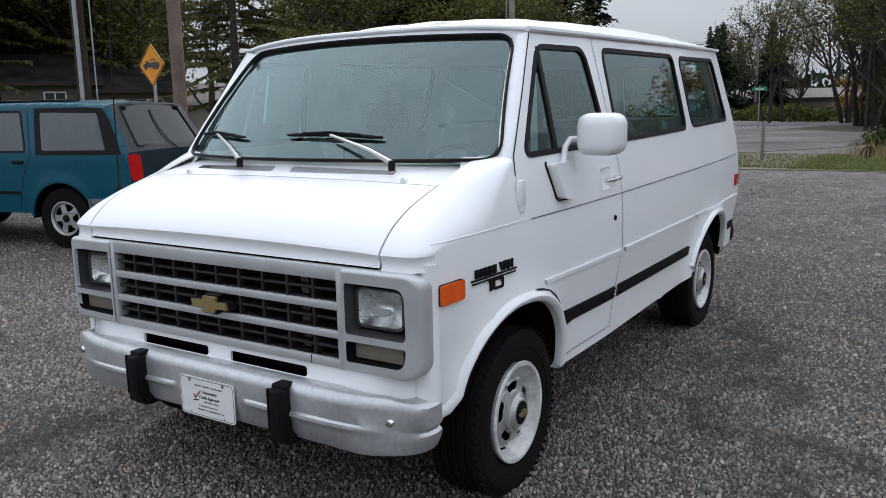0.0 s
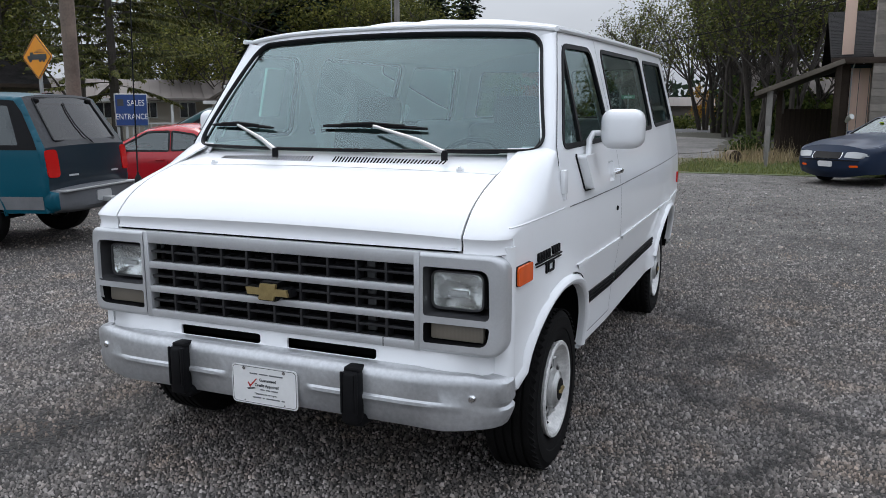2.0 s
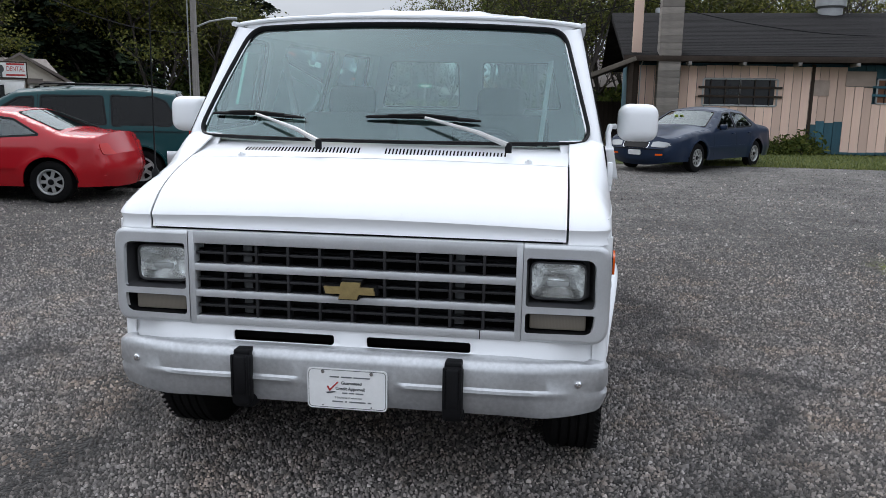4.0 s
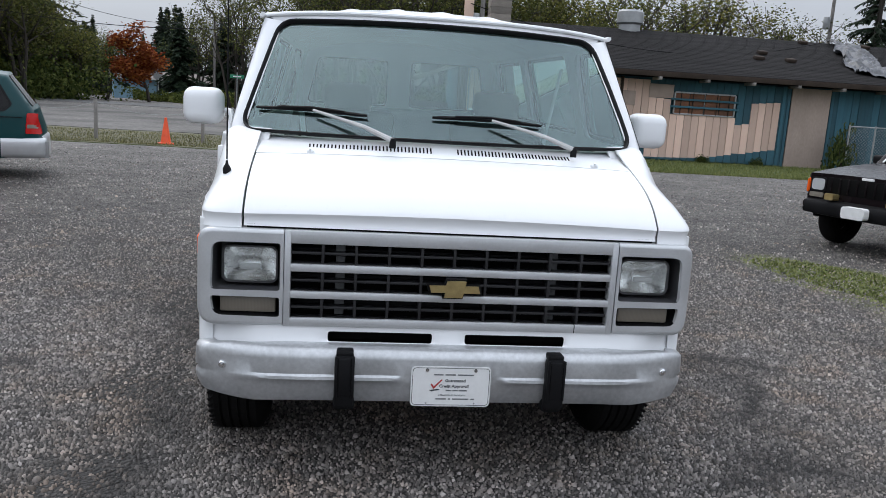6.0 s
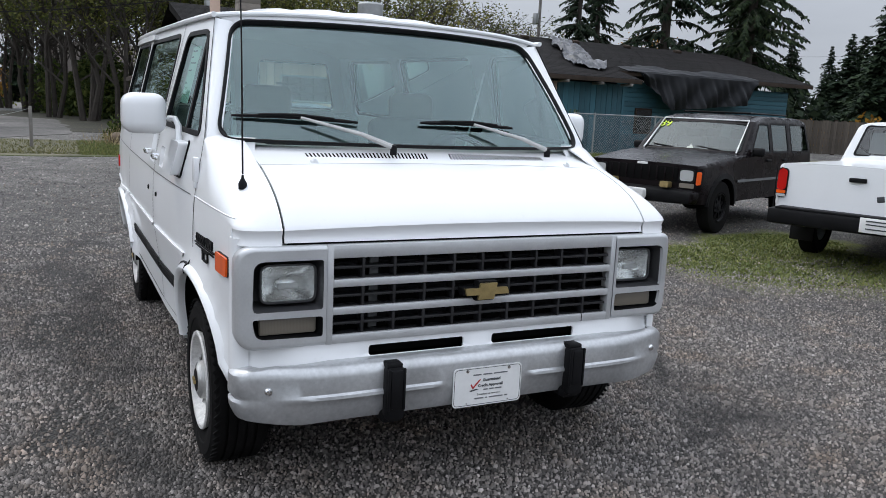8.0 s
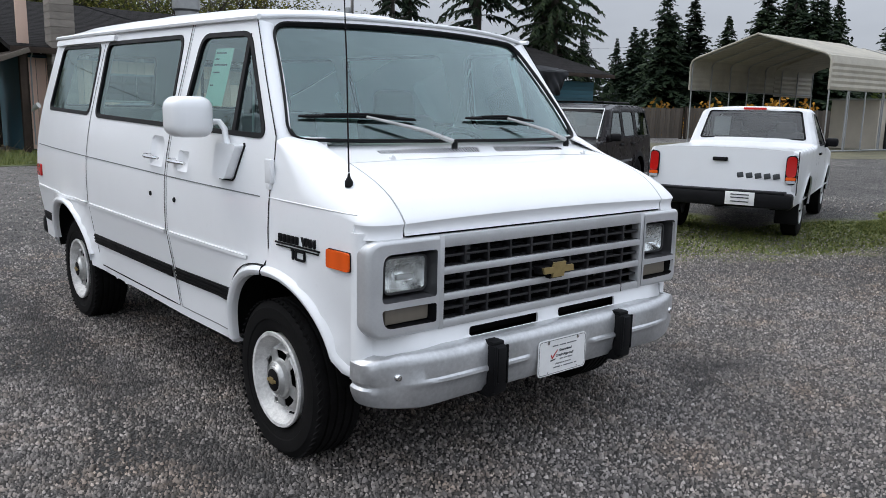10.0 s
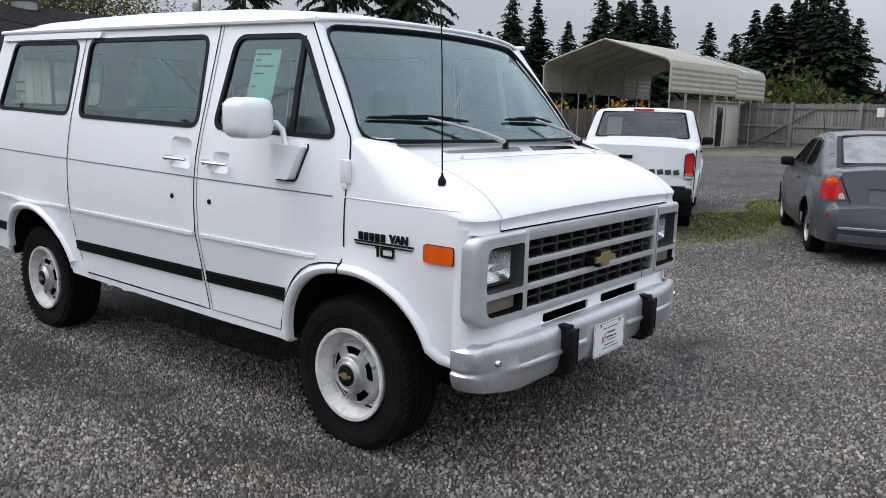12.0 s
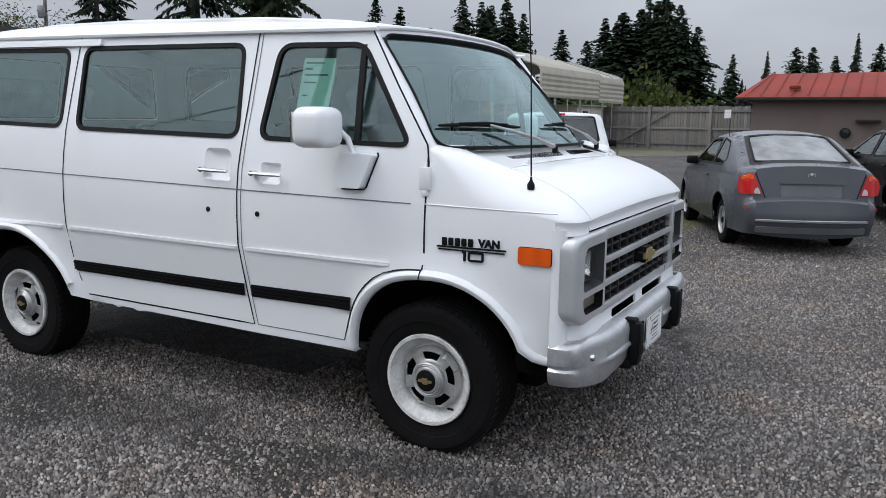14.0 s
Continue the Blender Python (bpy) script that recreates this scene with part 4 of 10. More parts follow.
        for a, b in ((1.075, 1.655), (1.70, 2.968), (3.95, 4.32)):
            n = max(3, int((b - a) / 0.1))
            st = side_strip(Geo(), sign, [(a + (b - a) * i / n, 0.626) for i in range(n + 1)], 0.060, 0.008, thick=0.01).ob("rub_strip", BLACK, van, "ribbed black rub strip")
            for k in range(3):
                side_strip(Geo(), sign, [(a + (b - a) * i / n, 0.608 + 0.018 * k) for i in range(n + 1)], 0.008, 0.013, thick=0.006).ob("strip_rib", BLACK, st)
        # wheel arch lips, liners and rocker
        for arch, z0, z1 in ((ARCHES[0], 0.51, 0.412), (ARCHES[1], 0.45, 0.47)):
            roll = [(-0.001, -0.030), (-0.001, -0.004), (0.004, 0.006), (0.012, 0.011), (0.022, 0.012), (0.032, 0.010), (0.039, 0.004), (0.043, -0.004)]
            rows = [arch_line(arch, g_, z0, z1, 40) for g_, _ in roll]
            k = min(len(r_) for r_ in rows)
            rows = [r_[len(r_) - k:] for r_ in rows]
            if arch is ARCHES[0]:
                rows = [[(0.122 - 0.1 * g_, 0.460 + g_), (0.165 - 0.35 * g_, 0.463 + 0.94 * g_), (0.203 - 0.6 * g_, 0.480 + 0.8 * g_)] + r_ for r_, (g_, _) in zip(rows, roll)]
                k += 3
            vs = [van_side(sign, o_)(*p_) for r_, (_, o_) in zip(rows, roll) for p_ in r_]
            Geo().add(vs, [(j * k + i, j * k + i + 1, (j + 1) * k + i + 1, (j + 1) * k + i) for j in range(len(roll) - 1) for i in range(k - 1)]).ob("arch_lip", VAN_WHITE, van, "rolled white wheel arch flange")
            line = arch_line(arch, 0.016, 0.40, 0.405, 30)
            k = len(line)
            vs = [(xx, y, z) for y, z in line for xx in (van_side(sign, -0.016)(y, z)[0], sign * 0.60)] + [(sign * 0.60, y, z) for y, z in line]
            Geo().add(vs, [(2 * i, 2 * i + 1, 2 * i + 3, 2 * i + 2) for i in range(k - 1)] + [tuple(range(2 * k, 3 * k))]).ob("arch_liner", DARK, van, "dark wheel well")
        rk = [1.068 + 0.091 * i for i in range(21)]
        vs = [van_side(sign, o_)(y, sill_z(y) + dz) for y in rk for o_, dz in ((-0.003, 0.050), (-0.001, 0.020), (-0.004, 0.004), (-0.014, -0.002), (-0.060, 0.000))]
        Geo().add(vs, [(i * 5 + j, i * 5 + j + 1, i * 5 + j + 6, i * 5 + j + 5) for i in range(20) for j in range(4)] + [(0, 1, 2, 3, 4), (104, 103, 102, 101, 100)]).orient((0, 2, 0.45)).ob("rocker", VAN_WHITE, van, "white sill below the doors")
        # A pillar and roof gutter
        edge = [(0.705, 1.30), (0.71, 1.355), (0.79, 1.475), (0.88, 1.60), (0.965, 1.725), (1.05, 1.845)]
        tt = [-0.08, 0.02, 0.27, 0.52, 0.77, 1.02]
        vs = []
        for (y, z), t in zip(edge, tt):
            p, q = Vector(fn(y, z)), Vector(screen(sign * 1.0, t))
            for k in range(5):
                u = k / 4
                r = p.lerp(q, u)
                r.x += sign * 0.012 * math.sin(math.pi * u)
                r.y -= 0.012 * math.sin(math.pi * u)
                vs.append(r)
        Geo().add(vs, [(i * 5 + k, i * 5 + k + 1, i * 5 + k + 6, i * 5 + k + 5) for i in range(5) for k in range(4)]).orient((0, 2, 1.3)).ob("windscreen_pillar", VAN_WHITE, van, thick=0.01)
        gut = [Vector(fn(y, 1.852)) + Vector((sign * 0.012, 0, 0.004)) for y in (1.02, 1.3, 1.7, 2.2, 2.8, 3.4, 4.0, 4.2)]
        Geo().tube(gut, 0.014, 6, flat=0.8).ob("roof_gutter", VAN_WHITE, van)
        # fender: one skin from the hood's edge over the shoulder to the body side
        def fender(u, v):
            y0 = 0.02 + 0.095 * u ** 2.2
            k = v ** 1.6
            y, ye = y0 + (0.692 - y0) * k, 0.02 + 0.672 * k
            top = hood_z(ye) - 0.012
            sx, _, sz = van_side(1)(max(y, 0.115), lerp_table(FENDER_JOIN, max(y, 0.115)))
            low = min(sz, top - 0.001)
            e = lerp_table([(0.02, 3.2), (0.07, 2.6), (0.14, 2.05), (0.24, 1.75), (0.36, 1.75), (0.46, 2.0), (0.58, 2.9), (0.69, 4.7)], y)
            a = u * math.pi / 2
            x = HOOD_X + 0.004 + (sx - HOOD_X - 0.004) * math.sin(a) ** (2 / e)
            z = low + (top - low) * max(0.0, math.cos(a)) ** (2 / e)
            return (sign * min(x, van_hw(max(y, 0.115), z) + 0.001), y, z)
        Geo().grid(fender, 24, 28).orient((0, 0.8, 0.7)).ob("fender_top", VAN_WHITE, van, thick=0.008)
        def band(u, v):
            x, y, z = fender(u, 0)
            k = math.sin(math.pi * v)
            return (x - sign * 0.005 * k * u, y + 0.004 * (1 - v) + 0.007 * k, 1.012 + (z - 1.012) * v)
        Geo().grid(band, 24, 8).orient((0, 0.8, 0.95)).ob("fender_lip", VAN_WHITE, van, thick=0.006)
        line = []
        for v in [0.20 + 0.08 * i for i in range(11)]:
            lo, hi = 0.3, 1.0
            for _ in range(24):
                m_ = (lo + hi) / 2
                lo, hi = (m_, hi) if fender(m_, v)[2] > rake(fender(m_, v)[1], 1.1075) else (lo, m_)
            line.append(fender(lo, v))
        Geo().tube(line, 0.003, 6).ob("crease_line", VAN_WHITE, van, "thin line drawn along the body crease")
        Geo().grid(lambda u, v: (sign * (0.900 + 0.058 * math.sin(u * math.pi / 2) ** 0.6), 0.066 + 0.056 * (1 - max(0.0, math.cos(u * math.pi / 2)) ** 0.85), 0.56 + 0.475 * v), 14, 6).orient((0, 0.6, 0.8)).ob("fender_corner", VAN_WHITE, van, thick=0.006)
        # door handle, lock, hinge, markers, mirror
        for (yc, zc, y0, y1, z0, z1), cup in zip(pulls, cups):
            def dent(y, z, y0=y0, y1=y1, z0=z0, z1=z1):
                r = max(abs(y - (y0 + y1) / 2) / ((y1 - y0) / 2), abs(z - (z0 + z1) / 2) / ((z1 - z0) / 2))
                return van_side(sign, -0.028 * max(0.0, 1 - min(1.0, r) ** 2.5) ** 0.7)(y, z)
            h = Geo().panel(cup, [], dent, 0.014, mid).ob("handle_recess", VAN_WHITE, van)
            c0, c1 = Vector(van_side(sign, 0.03)(yc - 0.092, zc)), Vector(van_side(sign, 0.03)(yc + 0.092, zc))
            Geo().tube([c0, c0.lerp(c1, 0.5) + Vector((sign * 0.006, 0, 0)), c1], [0.008, 0.011, 0.010], 8).tube([c1 + Vector((sign * 0.004, -0.012, 0)), c1 + Vector((sign * -0.03, -0.012, 0))], 0.014, 10).ob("door_handle", CHROME, h, "chrome door handle")
        for yc in ((1.585,) if sign > 0 else (1.585, 1.90)):
            p = van_side(sign, 0.0)(yc, 1.0)
            Geo().lathe([(0.0, 0.008), (0.009, 0.007), (0.013, 0.003), (0.013, -0.003)], p, "X", 14, sign).ob("door_lock", BLACK, van, "round door lock")
        p = van_side(sign, 0.012)(0.695, 1.215)
        Geo().box(p, (0.022, 0.052, 0.10), 0.006).box((p[0], p[1], p[2] - 0.06), (0.02, 0.03, 0.03), 0.005).ob("door_hinge", VAN_WHITE, van)
        mk = Geo().panel(rounded([(0.119, 0.891), (0.261, 0.891), (0.261, 0.966), (0.119, 0.966)], 0.013), [], van_side(sign, 0.006), 0.05, mid).ob("side_marker", BLACK, van, thick=0.006)
        Geo().panel(rounded([(0.121, 0.893), (0.259, 0.893), (0.259, 0.964), (0.121, 0.964)], 0.012), [], van_side(sign, 0.014), 0.04, mid).ob("marker_lens", AMBER, mk, "amber side marker lens", thick=0.012)
        rm = Geo().panel(rounded([(4.19, 0.90), (4.31, 0.90), (4.31, 0.975), (4.19, 0.975)], 0.012), [], van_side(sign, 0.012), 0.05, mid).ob("rear_side_marker", RED_LENS, van, "red rear side marker", thick=0.012)
        # name badge in raised letters on a bar
        b0 = van_side(sign, 0.004)(0.470, 0.938)
        bm_ = pose(b0[0], b0[1], b0[2], 90, 0, -90 if sign < 0 else 90) @ pose(0, 0, 0, 0, 3.0 if sign < 0 else -3.0, 0)
        Geo().box((0, 0, 0), (0.315, 0.007, 0.008), 0.002).box((0, -0.012, 0), (0.30, 0.005, 0.006), 0.001).ob("badge_bar", BLACK, van, "black badge bar", m=bm_)
        for k in range(5):
            Geo().box((0, 0, 0), (0.024, 0.034, 0.008), 0.004).box((0.0, 0.0, 0.003), (0.010, 0.012, 0.006)).ob("badge_block", BLACK, van, "raised black badge block", m=bm_ @ pose(-0.122 + 0.030 * k, 0.022, 0.0))
        lettering("badge_letters", "VAN", 0.046, 0.004, BLACK, van, bm_ @ pose(0.082, 0.022, 0.0), "raised black badge letters", 1.0, 0.035)
        Geo().box((-0.028, -0.035, 0), (0.012, 0.044, 0.008), 0.002).box((-0.036, -0.019, 0), (0.010, 0.010, 0.007), 0.002).ob("badge_digit", BLACK, van, "raised black figure one", m=bm_)
        nought = rounded([(-0.010, -0.054), (0.056, -0.054), (0.056, -0.016), (-0.010, -0.016)], 0.008, 3)
        ring(Geo(), offset_loop(nought, -0.003), lambda o: (lambda a, b: (a, b, o)), 0.009, 0.004, 0.006).ob("badge_digit", BLACK, van, "raised black wide nought", m=bm_)
        # towing mirror on its arm
        mx, my, mz = sign * 1.125, 1.145, 1.424
        mir = Geo()
        mir.box((mx, my, mz), (0.184, 0.180, 0.176), 0.050, None, 4)
        mo = mir.ob("mirror", VAN_WHITE, van, "boxy white towing mirror")
        Geo().box((mx, my + 0.089, mz), (0.140, 0.006, 0.125), 0.0).ob("mirror_glass", CHROME, mo, "mirror glass")
        base = Vector(van_side(sign, 0.02)(1.03, 1.27))
        Geo().tube([(sign * 1.02, my - 0.005, mz - 0.02), (sign * 0.995, my - 0.03, mz - 0.02), (sign * 0.985, my - 0.06, mz - 0.05), base + Vector((0, 0.02, 0.02))], 0.014, 10).ob("mirror_arm", VAN_WHITE, mo)
        foot = rounded([(1.115, 1.305), (0.945, 1.305), (0.995, 1.155), (1.115, 1.155)], 0.018)
        Geo().slab(foot, lambda a, b, d: (sign * (van_hw(a, b) + d), a, rake(a, b)), (0.003, 0.045)).ob("mirror_foot", VAN_WHITE, mo)
        side_strip(Geo(), sign, [(0.945, 1.312), (0.938, 1.30), (0.985, 1.158), (1.0, 1.148), (1.11, 1.146)], 0.005, 0.007, thick=0.010).ob("foot_gasket", RUBBER, mo)
        for y in (0.680, 3.540):
            van_wheel(van, sign * (0.962 if y < 1 else 0.950), y, 0.327, sign)
    # sliding door track cover at the rear window
    Geo().panel(rounded([(2.80, 1.80), (4.15, 1.80), (4.15, 1.835), (2.80, 1.835)], 0.01), [], van_side(-1, 0.02), 0.1, mid).ob("door_track_cover", VAN_WHITE, van, thick=0.02)
    # hood, cowl and louvres
    Geo().grid(lambda u, v: ((2 * u - 1) * (HOOD_X - 0.004), 0.02 + 0.36 * v ** 1.7, nose(0.02 + 0.36 * v ** 1.7, (2 * u - 1) * (HOOD_X - 0.004))), 36, 22).orient((0, 0.5, 0)).ob("hood", VAN_WHITE, van, "sloping white hood", thick=0.012)
    Geo().grid(lambda u, v: ((2 * u - 1) * (HOOD_X - 0.004), 0.024 - 0.004 * v + 0.008 * math.sin(math.pi * v), 1.022 + (1.078 - 0.012 * (2 * u - 1) ** 2 - 1.022) * v), 36, 8).orient((0, 0.5, 0.9)).ob("hood_lip", VAN_WHITE, van, "rolled hood lip", thick=0.008)
    Geo().grid(lambda u, v: ((2 * u - 1) * (HOOD_X - 0.002), 0.386 + 0.088 * v + 0.23 * v * abs(2 * u - 1) ** 2.2, hood_z(0.386) - 0.012 * (2 * u - 1) ** 2 + (1.335 - hood_z(0.386)) * v), 36, 6).orient((0, 0.5, 0)).ob("cowl", VAN_WHITE, van, "white cowl panel below the windscreen", thick=0.01)
    for x0, x1 in ((-0.585, -0.065), (0.035, 0.54)):
        for k in range(34):
            x = x0 + (x1 - x0) * (k + 0.5) / 34
            run = 0.088 + 0.23 * abs(x / 0.788) ** 2.2
            y, z = 0.386 + 0.45 * run, hood_z(0.386) - 0.012 * (x / 0.788) ** 2 + 0.45 * (1.335 - hood_z(0.386))
            Geo().box((x, y, z + 0.0007), (0.0060, 0.036, 0.002), 0, pose(0, 0, 0, math.degrees(math.atan2(1.335 - hood_z(0.386), run)))).ob("louvre_slot", DARK, van)
    for s in (-1, 1):
        Geo().box((s * 0.60 + 0.03, 0.40, 1.276), (0.03, 0.018, 0.014), 0.004).tube([(s * 0.6 + 0.03, 0.40, 1.27), (s * 0.6 + 0.03, 0.39, 1.29)], 0.006, 6).ob("washer_nozzle", VAN_WHITE, van)
    for s in (-1, 1):
        Geo().grid(lambda u, v: (s * (0.70 + 0.20 * u), 0.47 + 0.25 * v, hood_z(0.47 + 0.23 * v) - 0.030 - 0.02 * u), 6, 6).orient((0, 0.5, 0)).ob("cowl_corner", VAN_WHITE, van, thick=0.008)
    # windscreen with its seal, header and roof
    loop = []
    for (a, b) in rounded([(-0.87, 0.0), (0.87, 0.0), (0.80, 0.50), (-0.80, 0.50)], [0.075] * 4, 7):
        t = b / 0.5
        loop.append((a / (0.87 - 0.07 * t), t))
    fine = []
    for i in range(len(loop)):
        a, b = loop[i], loop[(i + 1) % len(loop)]
        k = max(1, int(math.hypot((b[0] - a[0]), (b[1] - a[1]) * 0.6) / 0.06))
        fine += [(a[0] + (b[0] - a[0]) * j / k, a[1] + (b[1] - a[1]) * j / k) for j in range(k)]
    wind = Geo().panel(fine, [], lambda s, t: screen(s, t), 0.07, mid).ob("windscreen", PANE, van, "large windscreen with a faint green tint")
    wind.visible_shadow = False
    outer = [Vector(screen(s * 1.015, (t - 0.5) * 1.02 + 0.5, 0.006)) for s, t in fine]
    Geo().tube([*outer, outer[0], outer[1]], 0.0145, 8, False, 0.45).ob("windscreen_seal", RUBBER, wind, "wide black rubber windscreen seal")
    for s, side in ((1, 0), (-1, 1)):
        Geo().grid(lambda u, v: tuple(Vector(screen(s * (0.86 + 0.15 * u), -0.10 + 0.12 * v)) + Vector((0, -0.002, 0))), 4, 3).orient((0, 2, 1)).ob("screen_corner", VAN_WHITE, van, thick=0.006)
    def roof_z(s, y):
        rise = lerp_table([(0.9, 0.02), (1.15, 0.055), (1.5, 0.10), (2.0, 0.135), (3.0, 0.15), (3.8, 0.14), (4.2, 0.10)], y)
        ribs = 0.008 * max(0, math.sin(s * 22)) ** 2 if 1.25 < y < 4.0 and abs(s) < 0.85 else 0
        return 1.862 + rise * (1 - abs(s) ** 2.4) + ribs
    def roof(u, v):
        s = 2 * u - 1
        y0 = 0.978 + 0.110 * abs(s) ** 2.2
        y = y0 + (4.22 - y0) * v
        w = van_hw(max(y, 1.05), 1.85) + 0.016
        if y < 1.2:
            w -= 0.045 * (1.2 - y) / 0.27
        return (s * w, y, rake(y, roof_z(s, y)))
    Geo().grid(roof, 60, 40).orient((0, 2.5, 0)).ob("roof", VAN_WHITE, van, "ribbed white roof", thick=0.015)
    def header(u, v):
        s = 2 * u - 1
        p, q = Vector(screen(s * 1.01, 1.0)), Vector(roof(u, 0.0)) - Vector((0, 0.0, 0.004))
        return tuple(p.lerp(q, v))
    Geo().grid(header, 40, 3).orient((0, 2.5, 1.3)).ob("roof_header", VAN_WHITE, van, thick=0.01)
    lip = [Vector(roof(i / 40, 0.0)) + Vector((0, -0.004, -0.004)) for i in range(41)]
    Geo().tube(lip, 0.011, 8).ob("front_gutter", VAN_WHITE, van)
    # rear doors with windows
    rear = lambda x, z: (x, 4.36 - 0.17 * max(0, (z - 1.0) / 0.85) ** 1.4 - 0.02 * (x / 0.9) ** 2, rake(4.3, z))
    rw = [rounded([(s * 0.10, 1.37), (s * 0.80, 1.37), (s * 0.70, 1.77), (s * 0.10, 1.77)], 0.05) for s in (-1, 1)]
    Geo().panel([(-0.93, 0.45), (0.93, 0.45), (0.975, 0.9), (0.92, 1.4), (0.80, 1.85), (0, 1.97), (-0.80, 1.85), (-0.92, 1.4), (-0.975, 0.9)], rw, rear, 0.15, mid).ob("rear_doors", VAN_WHITE, van, thick=0.03)
    for w in rw:
        p = Geo().panel(w, [], lambda x, z: tuple(Vector(rear(x, z)) + Vector((0, -0.01, 0))), 0.2, mid).ob("rear_door_window", PANE_SIDE, van)
        p.visible_shadow = False
        lp = [Vector(rear(*q)) for q in w]
        Geo().tube([*lp, lp[0]], 0.014, 6).ob("window_seal", RUBBER, p)
    # front: grille frame, bars, egg-crate, bezels, lamps
    yg = 0.004
    def front_frame(x0, x1, z0, z1, d=0.03, y=yg, b=0.004):
        return Geo().box(((x0 + x1) / 2, y + d / 2, (z0 + z1) / 2), (x1 - x0, d, z1 - z0), b)
    gr = front_frame(-0.635, 0.635, 0.964, 1.014, 0.05).ob("grille", SILVER, van, "silver grille with black egg-crate mesh")
    for z0, z1 in ((0.858, 0.887), (0.756, 0.784), (0.649, 0.682)):
        front_frame(-0.635, 0.635, z0, z1, 0.05).ob("grille_bar", SILVER, gr)
    for x0, x1 in ((-0.637, -0.612), (0.612, 0.637)):
        front_frame(x0, x1, 0.648, 1.013, 0.052, yg - 0.002).ob("grille_side", SILVER, gr)
    for zm in (0.926, 0.822, 0.719):
        front_frame(-0.612, 0.612, zm - 0.004, zm + 0.006, 0.045, yg + 0.014, 0.002).ob("mesh_bar", GRILLE_BLACK, gr)
        for k in range(9):
            x = 0.1238 * (k - 4)
            front_frame(x - 0.0055, x + 0.0055, zm - 0.042, zm + 0.042, 0.05, yg + 0.010, 0.002).ob("mesh_upright", GRILLE_BLACK, gr)
        front_frame(-0.612, 0.612, zm - 0.042, zm - 0.036, 0.045, yg + 0.012, 0.002).ob("mesh_shelf", GRILLE_BLACK, gr)
    front_frame(0.484, 0.487, 0.650, 0.682, 0.05, yg - 0.0015, 0.0).ob("bar_split", RUBBER, gr, "dark split in the lower bar")
    for x in (-0.43, 0.40):
        front_frame(x - 0.018, x + 0.018, 0.68, 0.97, 0.012, yg + 0.075, 0.003).ob("radiator_brace", GREY_BUMPER, gr, "grey upright brace behind the mesh")
    # near-black sheet paints the shade behind the grille mesh
    front_frame(-0.62, 0.62, 0.66, 1.0, 0.01, yg + 0.10).ob("grille_shade_sheet", DARK, gr, "near-black sheet for the shade behind the grille")
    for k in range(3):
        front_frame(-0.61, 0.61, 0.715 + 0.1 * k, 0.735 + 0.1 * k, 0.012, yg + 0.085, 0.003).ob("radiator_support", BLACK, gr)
    Geo().slab(bowtie(0.212, 0.076), lambda a, b, d: (a + 0.001, -d, 0.817 + b), (-0.02, 0.022)).ob("emblem_back", BLACK, gr)
    Geo().slab(bowtie(0.194, 0.063), lambda a, b, d: (a + 0.001, -d, 0.817 + b), (0.018, 0.034)).ob("emblem", GOLD, gr, "gold cross-shaped emblem")
    for s in (-1, 1):
        def bez(a, b, s=s):
            return (s * a, yg - 0.004 + 0.030 * (max(0.0, a - 0.878) / 0.076) ** 2, b)
        def inset(d_):
            return rounded([(0.638, 0.648 + d_), (0.954 - d_, 0.648 + d_), (0.954 - d_, 1.014 - d_), (0.638, 1.014 - d_)], [0.001, 0.07 - d_, 0.07 - d_, 0.001], 8)
        up = rounded([(0.650, 0.784), (0.902, 0.784), (0.898, 0.963), (0.650, 0.963)], [0.012, 0.02, 0.04, 0.012])
        dn = rounded([(0.650, 0.684), (0.892, 0.688), (0.903, 0.760), (0.650, 0.758)], [0.012, 0.045, 0.015, 0.012])
        bz = Geo().panel(inset(0.016), [up, dn], bez, 0.018, (0, 1, 0.85)).ob("headlamp_bezel", SILVER, van, "silver headlamp surround", thick=0.014)
        loops = []
        for k in range(7):
            a_ = math.pi / 12 * k
            loops.append([(s * p[0], bez(*p)[1] + 0.016 * (1 - math.cos(a_)), p[1]) for p in inset(0.016 * (1 - math.sin(a_)))])
        loops.append([(x, 0.088 if abs(x) > 0.93 else 0.075, z) for x, _, z in loops[-1]])
        k = len(loops[0])
        Geo().add([p for lo_ in loops for p in lo_], [(r_ * k + i, r_ * k + (i + 1) % k, (r_ + 1) * k + (i + 1) % k, (r_ + 1) * k + i) for r_ in range(7) for i in range(k)]).orient((s * 0.78, 0.06, 0.83)).ob("bezel_rim", SILVER, bz, "rounded silver rim of the lamp surround", sharp=60)
        for lp, mat, z0 in ((up, LAMP_BOWL, 0.873), (dn, BLACK, 0.722)):
            n = len(lp)
            cx, cz = 0.776, z0
            vs = [bez(*p) for p in lp] + [(s * (cx + (p[0] - cx) * 0.86), 0.135 if cz > 0.8 else 0.09, cz + (p[1] - cz) * 0.90) for p in lp]
            Geo().add(vs, [(i, (i + 1) % n, n + (i + 1) % n, n + i) for i in range(n)] + [tuple(range(n, 2 * n))]).ob("lamp_bowl", mat, bz, "dark lamp recess")
        hl = rounded([(0.666, 0.806), (0.862, 0.806), (0.862, 0.939), (0.666, 0.939)], 0.030, 6)
        ring(Geo(), hl, lambda o: (lambda a, b: (s * a, 0.052 - o, b)), 0.007, 0.006, 0.03).ob("headlamp_rim", LAMP_BOWL, bz, "grey lamp rim")
        def lens(a, b):
            u, w = (a - 0.764) / 0.098, (b - 0.8725) / 0.0665
